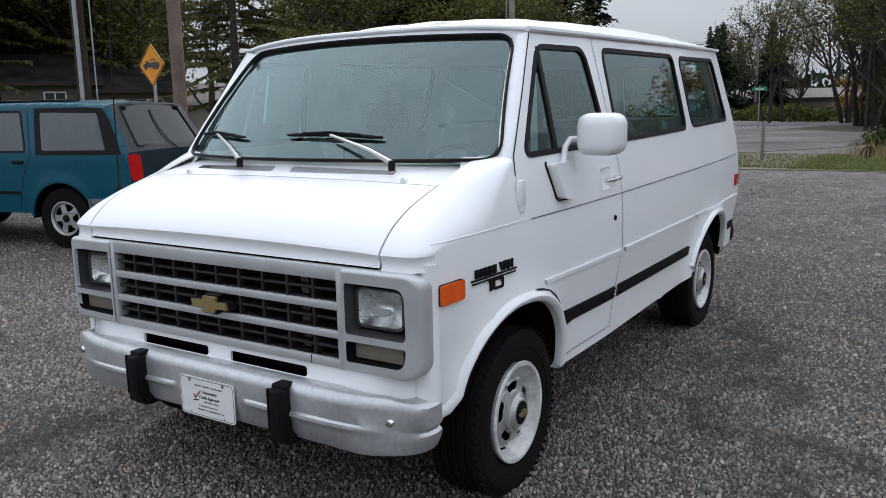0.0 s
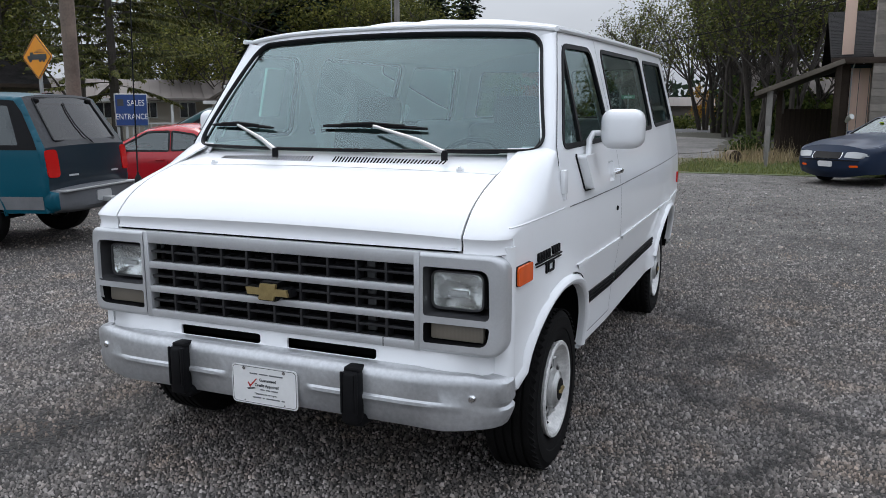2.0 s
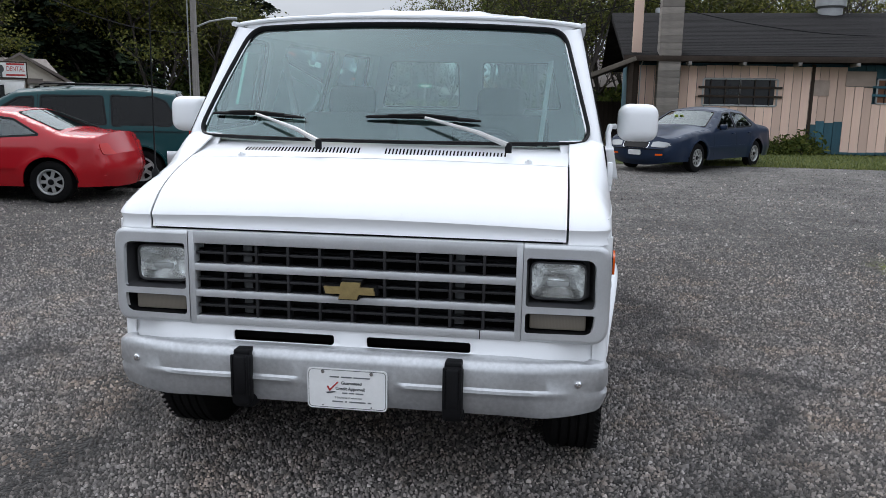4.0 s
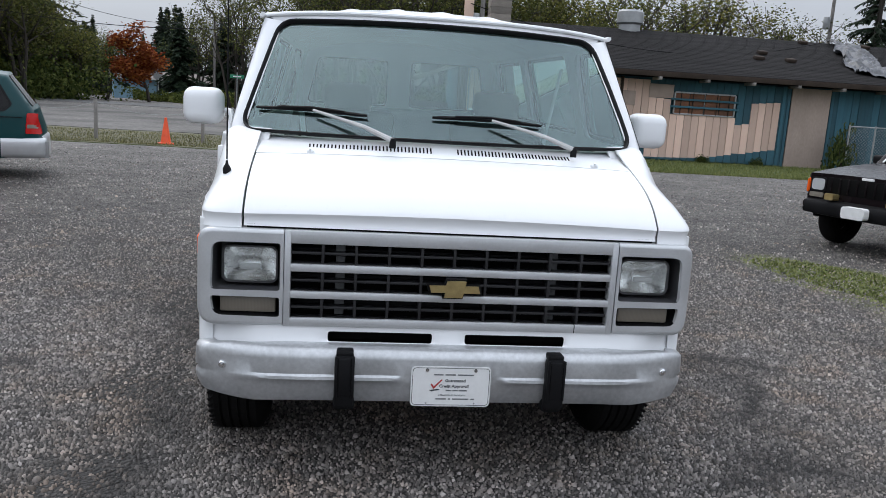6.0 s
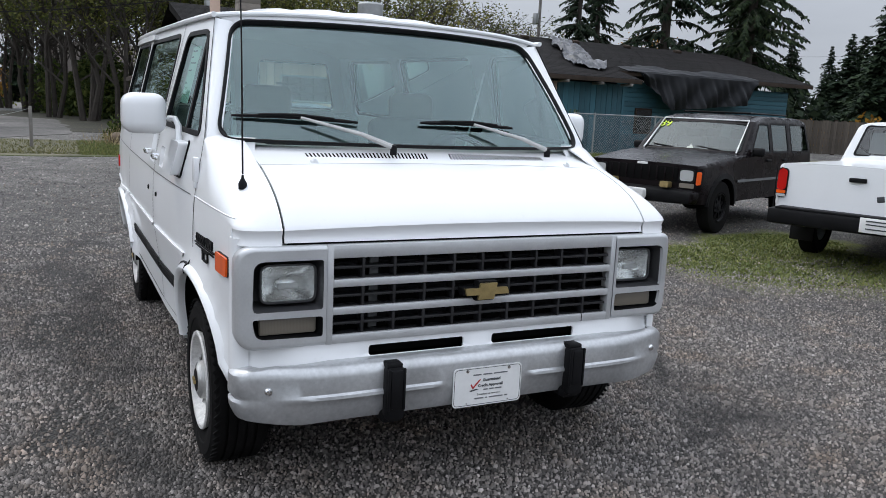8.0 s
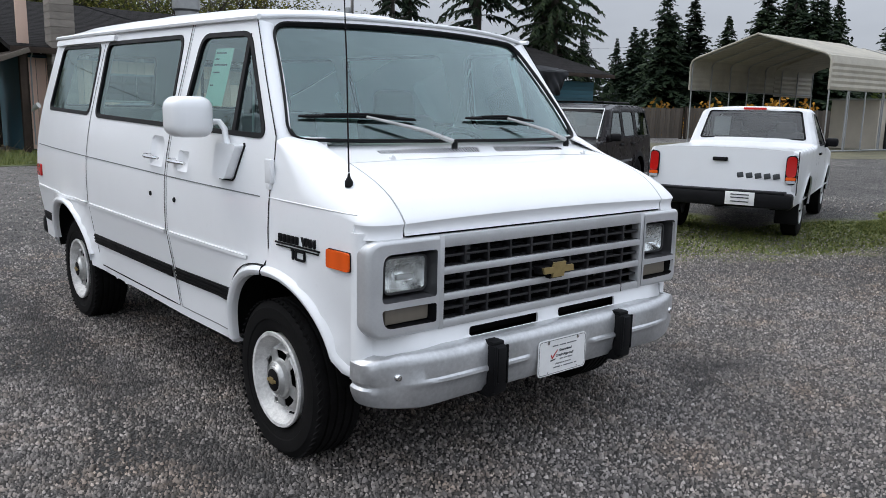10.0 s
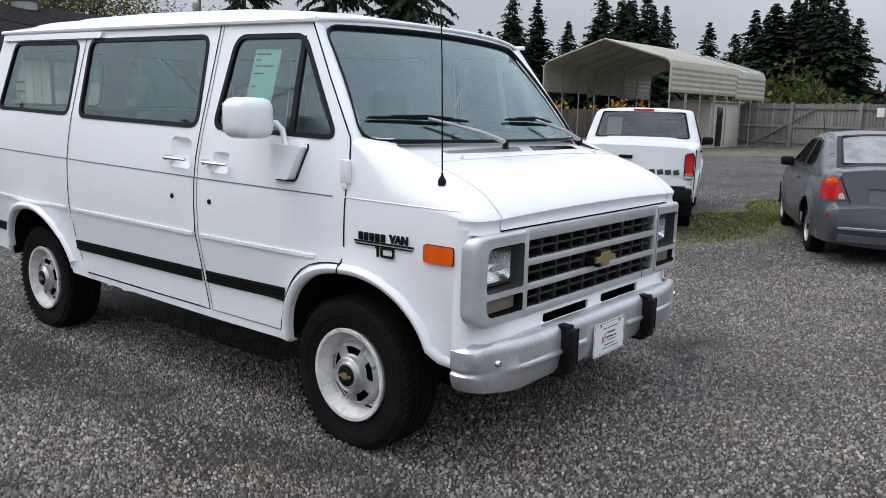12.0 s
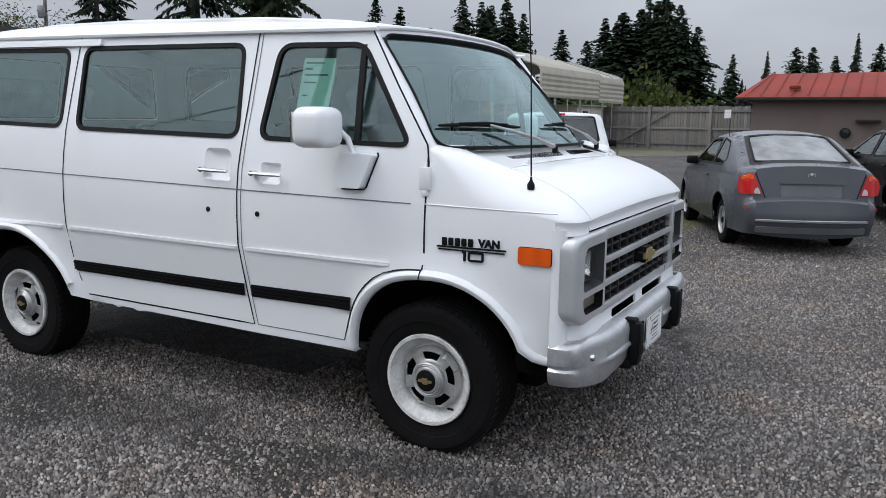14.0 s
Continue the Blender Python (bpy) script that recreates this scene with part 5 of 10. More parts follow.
            return (s * a, 0.050 - 0.014 * (1 - 0.5 * (u * u + w * w)), b)
        Geo().panel(hl, [], lens, 0.03, (0, 1, 0.9)).ob("headlamp", LAMP_GLASS, bz, "rectangular sealed-beam headlamp")
        def dish(a, b):
            u, w = (a - 0.764) / 0.098, (b - 0.8725) / 0.0665
            return (s * a, 0.118 - 0.066 * min(1.0, (abs(u) ** 4 + abs(w) ** 4) ** 0.25) ** 2, b)
        Geo().panel(hl, [], dish, 0.015, (0, 1, 0.9)).ob("lamp_reflector", REFLECTOR, bz, "bright lamp reflector")
        Geo().box((s * 0.764, 0.058, 0.862), (0.080, 0.02, 0.022), 0.008).ob("bulb_shield", PAPER, bz, "pale bulb shield")
        Geo().box((s * 0.768, 0.046, 0.722), (0.206, 0.03, 0.060), 0.008).ob("turn_lamp", DULL_LENS, bz, "dusty clear turn signal lens")
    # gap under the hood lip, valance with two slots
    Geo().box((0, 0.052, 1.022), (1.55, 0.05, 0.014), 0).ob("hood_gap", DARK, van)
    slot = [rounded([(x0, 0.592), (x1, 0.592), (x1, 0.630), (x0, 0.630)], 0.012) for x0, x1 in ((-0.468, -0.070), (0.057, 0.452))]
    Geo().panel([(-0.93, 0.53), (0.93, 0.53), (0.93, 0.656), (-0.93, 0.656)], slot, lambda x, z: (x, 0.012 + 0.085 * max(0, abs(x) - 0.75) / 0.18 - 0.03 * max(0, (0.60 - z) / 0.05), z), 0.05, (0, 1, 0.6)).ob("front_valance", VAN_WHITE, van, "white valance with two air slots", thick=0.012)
    # near-black sheet paints the shade behind the two valance slots
    Geo().box((0, 0.09, 0.62), (1.1, 0.02, 0.08)).ob("slot_shade_sheet", DARK, van)
    # bumper
    def bump_y(x):
        return -0.064 + 0.085 * max(0, (abs(x) - 0.55) / 0.4) ** 3.0
    prof = [(0.075, 0.590), (0.045, 0.588), (0.018, 0.580), (0.004, 0.566), (-0.002, 0.545), (-0.001, 0.486), (-0.010, 0.479), (-0.012, 0.468), (-0.002, 0.458), (0.004, 0.44), (0.012, 0.40), (0.024, 0.375), (0.05, 0.366)]
    path = [(-0.962, 0.125), (-0.968, 0.09), (-0.962, 0.05)] + [(-0.94 + 1.88 * i / 80, 0) for i in range(81)] + [(0.962, 0.05), (0.968, 0.09), (0.962, 0.125)]
    vs = []
    for x, y in path:
        y2 = y if abs(x) > 0.95 else bump_y(x)
        nx = 0.0 if abs(x) < 0.6 else (abs(x) - 0.6) / 0.37
        for d, z in prof:
            d = max(d, 0.001) if abs(x) < 0.20 and 0.44 < z < 0.5 else d
            vs.append((x - math.copysign(d * nx, x), y2 + d * (1 - nx), z - (0.012 * min(1.0, max(0.0, (abs(x) - 0.88) / 0.08)) if z > 0.5 else 0) + (0.02 * min(1.0, max(0.0, (abs(x) - 0.75) / 0.2)) if z < 0.42 else 0)))
    k = len(prof)
    bp = Geo().add(vs, [(i * k + j, i * k + j + 1, (i + 1) * k + j + 1, (i + 1) * k + j) for i in range(len(path) - 1) for j in range(k - 1)]).orient((0, 0.6, 0.48)).ob("front_bumper", BUMPER_SILVER, van, "worn silver-painted steel bumper", thick=0.01)
    Geo().box((0, 0.02, 0.50), (1.7, 0.05, 0.10)).ob("bumper_bar", DARK, bp)
    for s in (-1, 1):
        gd = Geo().box((s * 0.40, -0.082, 0.470), (0.074, 0.055, 0.198), 0.014).box((s * 0.40, -0.100, 0.490), (0.050, 0.03, 0.15), 0.010).box((s * 0.40, -0.06, 0.572), (0.064, 0.06, 0.022), 0.007).box((s * 0.40, -0.04, 0.375), (0.080, 0.08, 0.05), 0.014).box((s * 0.40 - 0.03, -0.108, 0.49), (0.010, 0.012, 0.16), 0.004).box((s * 0.40 + 0.03, -0.108, 0.49), (0.010, 0.012, 0.16), 0.004)
        gd.ob("bumper_guard", BLACK, bp, "black rubber bumper guard")
        Geo().lathe([(0.0, -0.012), (0.010, -0.010), (0.015, -0.004), (0.016, 0.004)], (s * 0.85, bump_y(0.85) + 0.0, 0.508), "Y", 16).ob("bumper_bolt", CHROME, bp, "round bumper bolt")
    # dealer plate
    pl = Geo().slab(rounded([(-0.15, -0.079), (0.155, -0.079), (0.155, 0.079), (-0.15, 0.079)], 0.020), lambda a, b, d: (a, -0.070 - d, 0.449 + b), (0, 0.003)).ob("dealer_plate", PAPER, bp, "white dealer plate with red tick and small print")
    pm = pose(0.003, -0.0735, 0.449, 90)
    edge = rounded([(-0.144, -0.073), (0.149, -0.073), (0.149, 0.073), (-0.144, 0.073)], 0.017)
    ring(Geo(), edge, lambda o: (lambda a, b: (a, -0.0732 - o, 0.449 + b)), 0.002, 0.0006, 0.0006).ob("plate_edge", INK, pl)
    for body, dx, dz, sz, bold in (("Guaranteed", 0.016, 0.024, 0.0165, 0.02), ("Credit Approval!", 0.012, 0.002, 0.0165, 0.02), ("2 locations to serve you", 0.004, -0.033, 0.0105, 0.0)):
        lettering("plate_line", body, sz, 0.0004, INK, pl, pm @ pose(dx, dz, 0.0005), "", 1.0, bold)
    for dz, words in ((0.047, ((-0.052, 0.036), (-0.006, 0.040), (0.052, 0.062))), (-0.015, ((-0.012, 0.020), (0.014, 0.020), (0.044, 0.030))), (-0.049, ((-0.040, 0.040), (-0.008, 0.008), (0.036, 0.062), (0.082, 0.014)))):
        for dx, w in words:
            Geo().box((0.006 + dx, -0.0737, 0.449 + dz), (w, 0.0008, 0.0050)).ob("print_bar", GREY_BUMPER, pl)
    Geo().slab([(-0.075, 0.008), (-0.064, -0.010), (-0.03, 0.027), (-0.034, 0.029), (-0.063, 0.000), (-0.07, 0.012)], lambda a, b, d: (a, -0.0738 - d, 0.449 + b), (0, 0.001)).ob("red_tick", INK_RED, pl, "red tick mark")
    Geo().slab([(-0.080, -0.014), (-0.046, -0.009), (-0.038, -0.012), (-0.072, -0.019)], lambda a, b, d: (a, -0.0738 - d, 0.449 + b), (0, 0.001)).ob("tick_shadow", INK, pl, "dark mark below the tick")
    for a in (-0.09, 0.095):
        for b in (0.068, -0.068):
            r_ = 0.007 if b > 0 else 0.003
            Geo().lathe([(0, -0.003), (r_, -0.002), (r_, 0.001)], (a, -0.0735, 0.449 + b * 0.96), "Y", 10).ob("plate_screw", CHROME, pl)
    # wipers
    for px, py, tipx in ((-0.236, 0.395, -0.80), (0.546, 0.44, -0.12)):
        piv = Vector((px, py, hood_z(0.44) + 0.045))
        s1 = px / 0.875 - 0.40
        mid_ = Vector(screen(s1, 0.155, 0.035))
        a = Geo().tube([piv, piv.lerp(mid_, 0.35) + Vector((0, -0.004, 0.012)), mid_], [0.012, 0.009, 0.006], 8).ob("wiper_arm", RIM_SILVER, van, "silver wiper arm with black blade")
        Geo().lathe([(0.0, 0.012), (0.011, 0.010), (0.014, 0.0), (0.014, -0.03)], piv, "Z", 12).ob("wiper_pivot", BLACK, a)
        b0, b1 = s1 - 0.30, s1 + 0.27
        pts = [Vector(screen(b0 + (b1 - b0) * i / 10, 0.175 - 0.02 * i / 10 + 0.012 * math.sin(i / 10 * math.pi), 0.016)) for i in range(11)]
        Geo().tube(pts, [0.005] + [0.008] * 9 + [0.005], 6).tube([pts[2] + Vector((0, -0.006, 0.006)), pts[5] + Vector((0, -0.011, 0.011)), pts[8] + Vector((0, -0.006, 0.006))], 0.006, 6).ob("wiper_blade", BLACK, a, "black wiper blade")
    # aerial
    ant = Geo().lathe([(0.015, -0.02), (0.016, 0.0), (0.011, 0.010), (0.006, 0.018), (0.004, 0.032)], (-0.882, 0.25, 1.205), "Z", 14).ob("aerial", BLACK, van, "tall black whip aerial")
    Geo().tube([(-0.882, 0.25, 1.24), (-0.884, 0.262, 1.65), (-0.888, 0.285, 2.09)], [0.0035, 0.0028, 0.002], 6).ob("aerial_rod", BLACK, ant)
    # rear bumper ends
    Geo().box((0, 4.44, 0.53), (1.90, 0.14, 0.15), 0.04).ob("rear_bumper", BLACK, van, "black rear bumper")
    # underside, axle and cabin
    Geo().box((0, 2.2, 0.47), (1.18, 3.9, 0.10), 0.02).box((0, 2.06, 0.465), (1.80, 1.9, 0.12), 0.02).box((0, 0.22, 0.44), (1.7, 0.2, 0.10), 0.02).ob("floor_pan", DARK, van, "dark underside")
    # unseen chassis shapes, added to block light and darken the ground below
    for s in (-1, 1):
        Geo().box((s * 0.46, 2.2, 0.37), (0.08, 3.9, 0.16), 0.01).ob("rail_light_block", DARK, van, "unseen dark rail that blocks light under the van")
    Geo().box((-0.24, 2.3, 0.36), (0.30, 1.1, 0.20), 0.04).ob("tank_light_block", DARK, van, "unseen dark tank shape that blocks light under the floor")
    Geo().tube([(0.2, 1.0, 0.34), (0.22, 2.2, 0.32), (0.25, 2.3, 0.32), (0.25, 2.9, 0.32), (0.3, 3.0, 0.33), (0.5, 4.2, 0.36)], [0.03, 0.03, 0.10, 0.10, 0.03, 0.03], 10).ob("pipe_light_block", DARK, van, "unseen dark pipe and silencer that block light")
    Geo().box((0, 0.42, 0.33), (1.30, 0.30, 0.14), 0.03).ob("front_light_block", DARK, van, "unseen dark box that keeps light off the ground")
    Geo().box((0, 1.35, 0.34), (0.34, 0.9, 0.22), 0.06).ob("floor_light_block", DARK, van, "unseen dark block that shades the ground below")
    for y in (0.680, 3.540):
        Geo().tube([(-0.86, y, 0.335), (0.86, y, 0.335)], 0.045, 10).ob("axle", DARK, van)
    Geo().box((0, 0.62, 0.60), (1.1, 0.9, 0.3), 0.05).ob("engine_block", DARK, van, "dark engine and firewall")
    Geo().box((0, 2.4, 0.56), (1.17, 3.4, 0.06), 0.01).box((0, 2.06, 0.56), (1.86, 1.9, 0.06), 0.01).ob("cabin_floor", CABIN, van, "grey cabin floor")
    Geo().grid(lambda u, v: ((2 * u - 1) * 0.78, 1.25 + 2.85 * v, rake(1.25 + 2.85 * v, roof_z(2 * u - 1, 1.25 + 2.85 * v) - 0.045)), 12, 8).ob("headliner", CABIN_LIGHT, van, "pale grey headliner", thick=0.01)
    dash = Geo()
    dash.grid(lambda u, v: ((2 * u - 1) * 0.90, 0.47 + 0.225 * abs(2 * u - 1) ** 2.2 + (0.36 - 0.1 * abs(2 * u - 1)) * v, 1.325 - 0.03 * v - 0.05 * v ** 3), 20, 6)
    dash.box((0, 0.82, 1.12), (1.66, 0.12, 0.36), 0.04)
    dash.ob("dashboard", CABIN, van, "grey dashboard")
    Geo().box((-0.5, 0.68, 1.332), (0.16, 0.11, 0.004)).ob("dash_paper", PAPER, van, "paper lying on the dashboard")
    st = Geo()
    c = Vector((0.42, 1.02, 1.22))
    rt = Matrix.Rotation(radians(-40), 4, "X")
    st.tube([c + rt @ Vector((0.19 * math.cos(a * math.pi / 12), 0, 0.19 * math.sin(a * math.pi / 12))) for a in range(25)], 0.015, 8, False)
    st.tube([c + rt @ Vector((-0.19, 0, 0)), c, c + rt @ Vector((0.19, 0, 0))], 0.018, 8).tube([c, c + Vector((0, -0.3, -0.25))], 0.035, 8)
    st.ob("steering_wheel", BLACK, van, "black steering wheel")
    def seat(x, y, w, rows_name, head=True, cloth=SEAT):
        s_ = Geo().box((x, y, 0.83), (w, 0.50, 0.16), 0.05, None, 3).ob(rows_name, cloth, van, "dark grey cloth seat" if cloth is SEAT else "pale grey cloth bench")
        Geo().box((x, y + 0.28, 1.14), (w, 0.14, 0.60), 0.05, pose(0, 0, 0, -12), 3).ob("backrest", cloth, s_)
        if head:
            for hx in ([x] if w < 0.7 else [x - w * 0.3, x + w * 0.3]):
                Geo().box((hx, y + 0.36, 1.50), (0.27, 0.11, 0.17), 0.045, pose(0, 0, 0, -8), 3).ob("headrest", SEAT, s_)
        Geo().box((x, y, 0.67), (w * 0.8, 0.40, 0.16), 0.01).ob("seat_base", BLACK, s_)
    seat(0.43, 1.38, 0.54, "driver_seat")
    seat(-0.43, 1.38, 0.54, "passenger_seat")
    seat(-0.10, 2.45, 1.15, "bench_seat", False, SEAT_PALE)
    seat(-0.05, 3.35, 1.35, "bench_seat", False, SEAT_PALE)
    Geo().tube([(0.70, 1.35, 1.72), (0.66, 1.46, 1.3), (0.62, 1.5, 0.95)], 0.018, 6, flat=0.2).tube([(-0.70, 1.35, 1.72), (-0.66, 1.46, 1.3), (-0.62, 1.5, 0.95)], 0.018, 6, flat=0.2).ob("seat_belt", CABIN_LIGHT, van, "grey seat belts")
    # pale green sticker in the passenger window
    gs = Geo().panel([(1.245, 1.46), (1.425, 1.46), (1.415, 1.725), (1.235, 1.725)], [], van_side(-1, -0.014), 0.1, mid).ob("buyers_notice", PAPER_GREEN, van, "pale green notice taped inside the window")
    for k, (z, w) in enumerate(((1.70, 0.10), (1.672, 0.04), (1.645, 0.13), (1.61, 0.07), (1.55, 0.03))):
        Geo().panel([(1.40 - w, z), (1.40, z), (1.40, z + 0.007), (1.40 - w, z + 0.007)], [], van_side(-1, -0.0125), 0.05, mid).ob("print_bar", INK, gs)
    return van


the_van = build_van()

# ---- the other cars ----
def car_wheel(parent, x, y, r, sign, rim_r, spokes, mat, hub=BLACK, face=None):
    w = Geo().lathe([(rim_r, -0.17), (r - 0.04, -0.185), (r - 0.008, -0.165), (r, -0.14), (r, -0.03), (r - 0.008, -0.006), (r - 0.04, 0.008), (rim_r + 0.02, 0.004), (rim_r, -0.012)], (x, y, r), "X", 40, sign).ob("wheel", TYRE, parent, "black tyre")
    Geo().lathe([(rim_r - 0.01, -0.16), (rim_r - 0.008, -0.02), (rim_r + 0.004, 0.006), (rim_r - 0.006, 0.008), (rim_r - 0.02, -0.012)], (x, y, r), "X", 36, sign).ob("rim", mat, w)
    holes = []
    for k in range(spokes):
        c, h = 360 / spokes * k, 360 / spokes * 0.32
        holes.append(rounded(arc(0, 0, rim_r * 0.84, c - h, c + h, 5) + arc(0, 0, rim_r * 0.42, c + h * 0.55, c - h * 0.55, 3), 0.01, 2))
    Geo().panel(arc(0, 0, rim_r - 0.008, 0, 350, 34), holes, lambda a, b: (x + sign * (-0.008 - 0.02 * (math.hypot(a, b) / rim_r)), y + a, r + b), 0.045, (x - sign, y, r)).ob("wheel_disc", mat, w, thick=0.012)
    Geo().lathe([(0.0, 0.008), (rim_r * 0.2, 0.004), (rim_r * 0.24, -0.01)], (x, y, r), "X", 16, sign).ob("hub_cap", hub, w)
    Geo().lathe([(0.0, -0.06), (rim_r - 0.01, -0.06)], (x, y, r), "X", 20, sign).ob("brake_plate", DARK, w)
    return w


def dist_poly(p, poly):
    best = 9.0
    for (ax, ay), (bx, by) in zip(poly, poly[1:]):
        dx, dy = bx - ax, by - ay
        t = max(0, min(1, ((p[0] - ax) * dx + (p[1] - ay) * dy) / max(1e-9, dx * dx + dy * dy)))
        best = min(best, math.hypot(p[0] - ax - t * dx, p[1] - ay - t * dy))
    return best


def eased_top(top):
    """The profile with the kinks inside each piece rounded off."""
    out = [top[0]]
    for a, b, c in zip(top, top[1:], top[2:]):
        if a[2] != b[2] or "bumper" in b[2]:
            out.append(b)
            continue
        p, q, r = Vector(a[:2]), Vector(b[:2]), Vector(c[:2])
        d = 0.42 * min((q - p).length, (r - q).length)
        u, w = q + (p - q).normalized() * d, q + (r - q).normalized() * d
        for i in range(4):
            t = i / 3
            k = u * (1 - t) ** 2 + q * 2 * t * (1 - t) + w * t * t
            out.append((k.x, k.y, b[2]))
    return out + [top[-1]]


def rim_points(top, r):
    """Rows of points just inside the profile, for an evenly rounded shoulder."""
    pts = []
    for (y0, z0), (y1, z1) in zip(top, top[1:]):
        d = Vector((y1 - y0, z1 - z0))
        n = Vector((d.y, -d.x)).normalized()
        k = max(1, int(d.length / 0.06))
        for i in range(k):
            q = Vector((y0, z0)) + d * ((i + 0.5) / k)
            pts += [tuple(q + n * r * f) for f in (0.14, 0.34, 0.62, 1.0)]
    return pts


def build_car(name, m, label, spec):
    """A parked car. spec['top'] runs from the front's foot over hood, screen, roof and tail to the rear's foot as (y, z, name of the piece that follows)."""
    car = thing(name, m, label, "car", "parked cars")
    profile = eased_top(spec["top"])
    top = [(y, z) for y, z, _ in profile]
    body, r_edge, sill = spec["paint"], spec.get("edge", 0.07), spec["sill"]
    ra = spec["wheel_r"] + 0.065
    plan, tum = spec["plan"], spec["tumble"]

    def side(sign, off=0.0):
        def fn(y, z):
            d = dist_poly((y, z), top)
            e = r_edge * (1 - math.sqrt(max(0, 1 - (1 - d / r_edge) ** 2))) if d < r_edge else 0
            fl = 0.0
            for cy in spec["axles"]:
                q = math.hypot(y - cy, z - spec["wheel_r"])
                fl = max(fl, 0.02 * min(1, max(0, (ra + 0.07 - q) / 0.04)))
            return (sign * (smooth_table(plan, y) + smooth_table(tum, z) - e + off + fl), y, z)
        return fn

    arches = []
    for cy in spec["axles"]:
        a = math.degrees(math.asin((sill - spec["wheel_r"]) / ra)) if abs(sill - spec["wheel_r"]) < ra else 0
        arches += arc(cy, spec["wheel_r"], ra, 180 - a, a, 16)
    # close along the sill
    outline = [(top[0][0] + 0.03, sill)] + arches + [(top[-1][0] - 0.03, sill)] + top[::-1]
    mid = (0, spec["len"] / 2, 0.7)
    wins = [rounded(w, 0.035, 4) for w in spec["windows"]]
    for sign in (-1, 1):
        fn = side(sign)
        Geo().panel(outline, wins, fn, 0.075, mid, rim_points(top, r_edge)).ob("body_side", body, car, sharp=50, thick=0.01)
        if spec.get("two_tone"):
            z0, z1, mat2 = spec["two_tone"]
            ys = [top[0][0] + 0.05 + (spec["len"] - 0.1) * i / 50 for i in range(51)]
            seg = []
            for y in ys + [None]:
                bad = y is None or any(abs(y - cy) < ra + 0.02 for cy in spec["axles"])
                if bad:
                    if len(seg) > 1:
                        side_strip(Geo(), sign, [(q, (z0 + z1) / 2) for q in seg], z1 - z0, 0.006, lambda o: side(sign, o), thick=0.01).ob("lower_cladding", mat2, car, "lower body cladding")
                    seg = []
                else:
                    seg.append(y)
        for w in wins:
            p = Geo().panel(w, [], side(sign, -0.005), 0.15, mid).ob("side_window", spec.get("glass", PANE_CAR), car)
            ring(Geo(), w, lambda o: side(sign, o), 0.028, 0.003, 0.015).ob("window_seal", RUBBER, p)
        for s in spec["seams"]:
            g, fine = Geo(), []
            for a, b in zip(s, s[1:]):
                k = max(1, int(math.hypot(b[0] - a[0], b[1] - a[1]) / 0.12))
                fine += [(a[0] + (b[0] - a[0]) * i / k, a[1] + (b[1] - a[1]) * i / k) for i in range(k)]
            side_strip(g, sign, fine + [s[-1]], 0.008, 0.002, lambda o: side(sign, o)).ob("door_gap", RUBBER, car)
        for (a, b, z, w, mat2) in spec.get("strips", ()):
            n = max(3, int((b - a) / 0.12))
            side_strip(Geo(), sign, [(a + (b - a) * i / n, z) for i in range(n + 1)], w, 0.012, lambda o: side(sign, o), thick=0.012).ob("side_moulding", mat2, car)
        for y, z in spec["handles"]:
            p = Vector(side(sign, 0.012)(y, z))
            Geo().box(p, (0.03, 0.16, 0.035), 0.012).ob("door_handle", spec.get("handle_mat", BLACK), car)
        for cy in spec["axles"]:
            side_strip(Geo(), sign, arc(cy, spec["wheel_r"], ra + 0.012, 176, 4, 20), spec.get("lip", 0.03), 0.004, lambda o: side(sign, o), thick=0.02).ob("arch_lip", spec.get("lip_mat", body), car)
            vs = []
            for i in range(19):
                a = radians(180 - 180 * i / 18)
                for xx in (spec["track"] + 0.02, spec["track"] - 0.30):
                    vs.append((sign * xx, cy + (ra + 0.015) * math.cos(a), spec["wheel_r"] + (ra + 0.015) * math.sin(a)))
            k = len(vs)
            vs += [vs[2 * i + 1] for i in range(19)]
            Geo().add(vs, [(2 * i, 2 * i + 1, 2 * i + 3, 2 * i + 2) for i in range(18)] + [tuple(range(k, k + 19))]).ob("arch_liner", DARK, car)
            car_wheel(car, sign * spec["track"], cy, spec["wheel_r"], sign, spec["rim_r"], spec["spokes"], spec.get("rim_mat", RIM_SILVER))
        # mirror
        y, z = spec["mirror"]
        p = Vector(side(sign, 0.10)(y, z))
        mo = Geo().box(p, (0.17, 0.09, 0.12), 0.035, None, 3).ob("door_mirror", spec.get("mirror_mat", body), car)
        Geo().tube([p - Vector((sign * 0.02, 0, 0.03)), Vector(side(sign, -0.01)(y - 0.02, z - 0.06))], 0.022, 8).ob("mirror_stalk", BLACK, mo)

    def seg_normal(i):
        (y0, z0), (y1, z1) = top[i], top[i + 1]
        return Vector((-(z1 - z0), y1 - y0)).normalized()

    def joint(i):
        n = Vector((0, 0))
        if i > 0:
            n += seg_normal(i - 1)
        if i < len(top) - 1:
            n += seg_normal(i)
        return n.normalized()

    def over(i, s, t):
        (y0, z0), (y1, z1) = top[i], top[i + 1]
        y, z = y0 + (y1 - y0) * t, z0 + (z1 - z0) * t
        X = smooth_table(plan, y) + smooth_table(tum, z) - r_edge
        n = joint(i).lerp(joint(i + 1), t)
        c = (spec.get("crown", 0.03) + spec.get("pull", 0.06) * abs(n.x) ** 2) * (1 - min(1, abs(s)) ** 2.5)
        return (X * s, y + n.x * c, z + n.y * c)

    names = [n for _, _, n in profile]
    i = 0
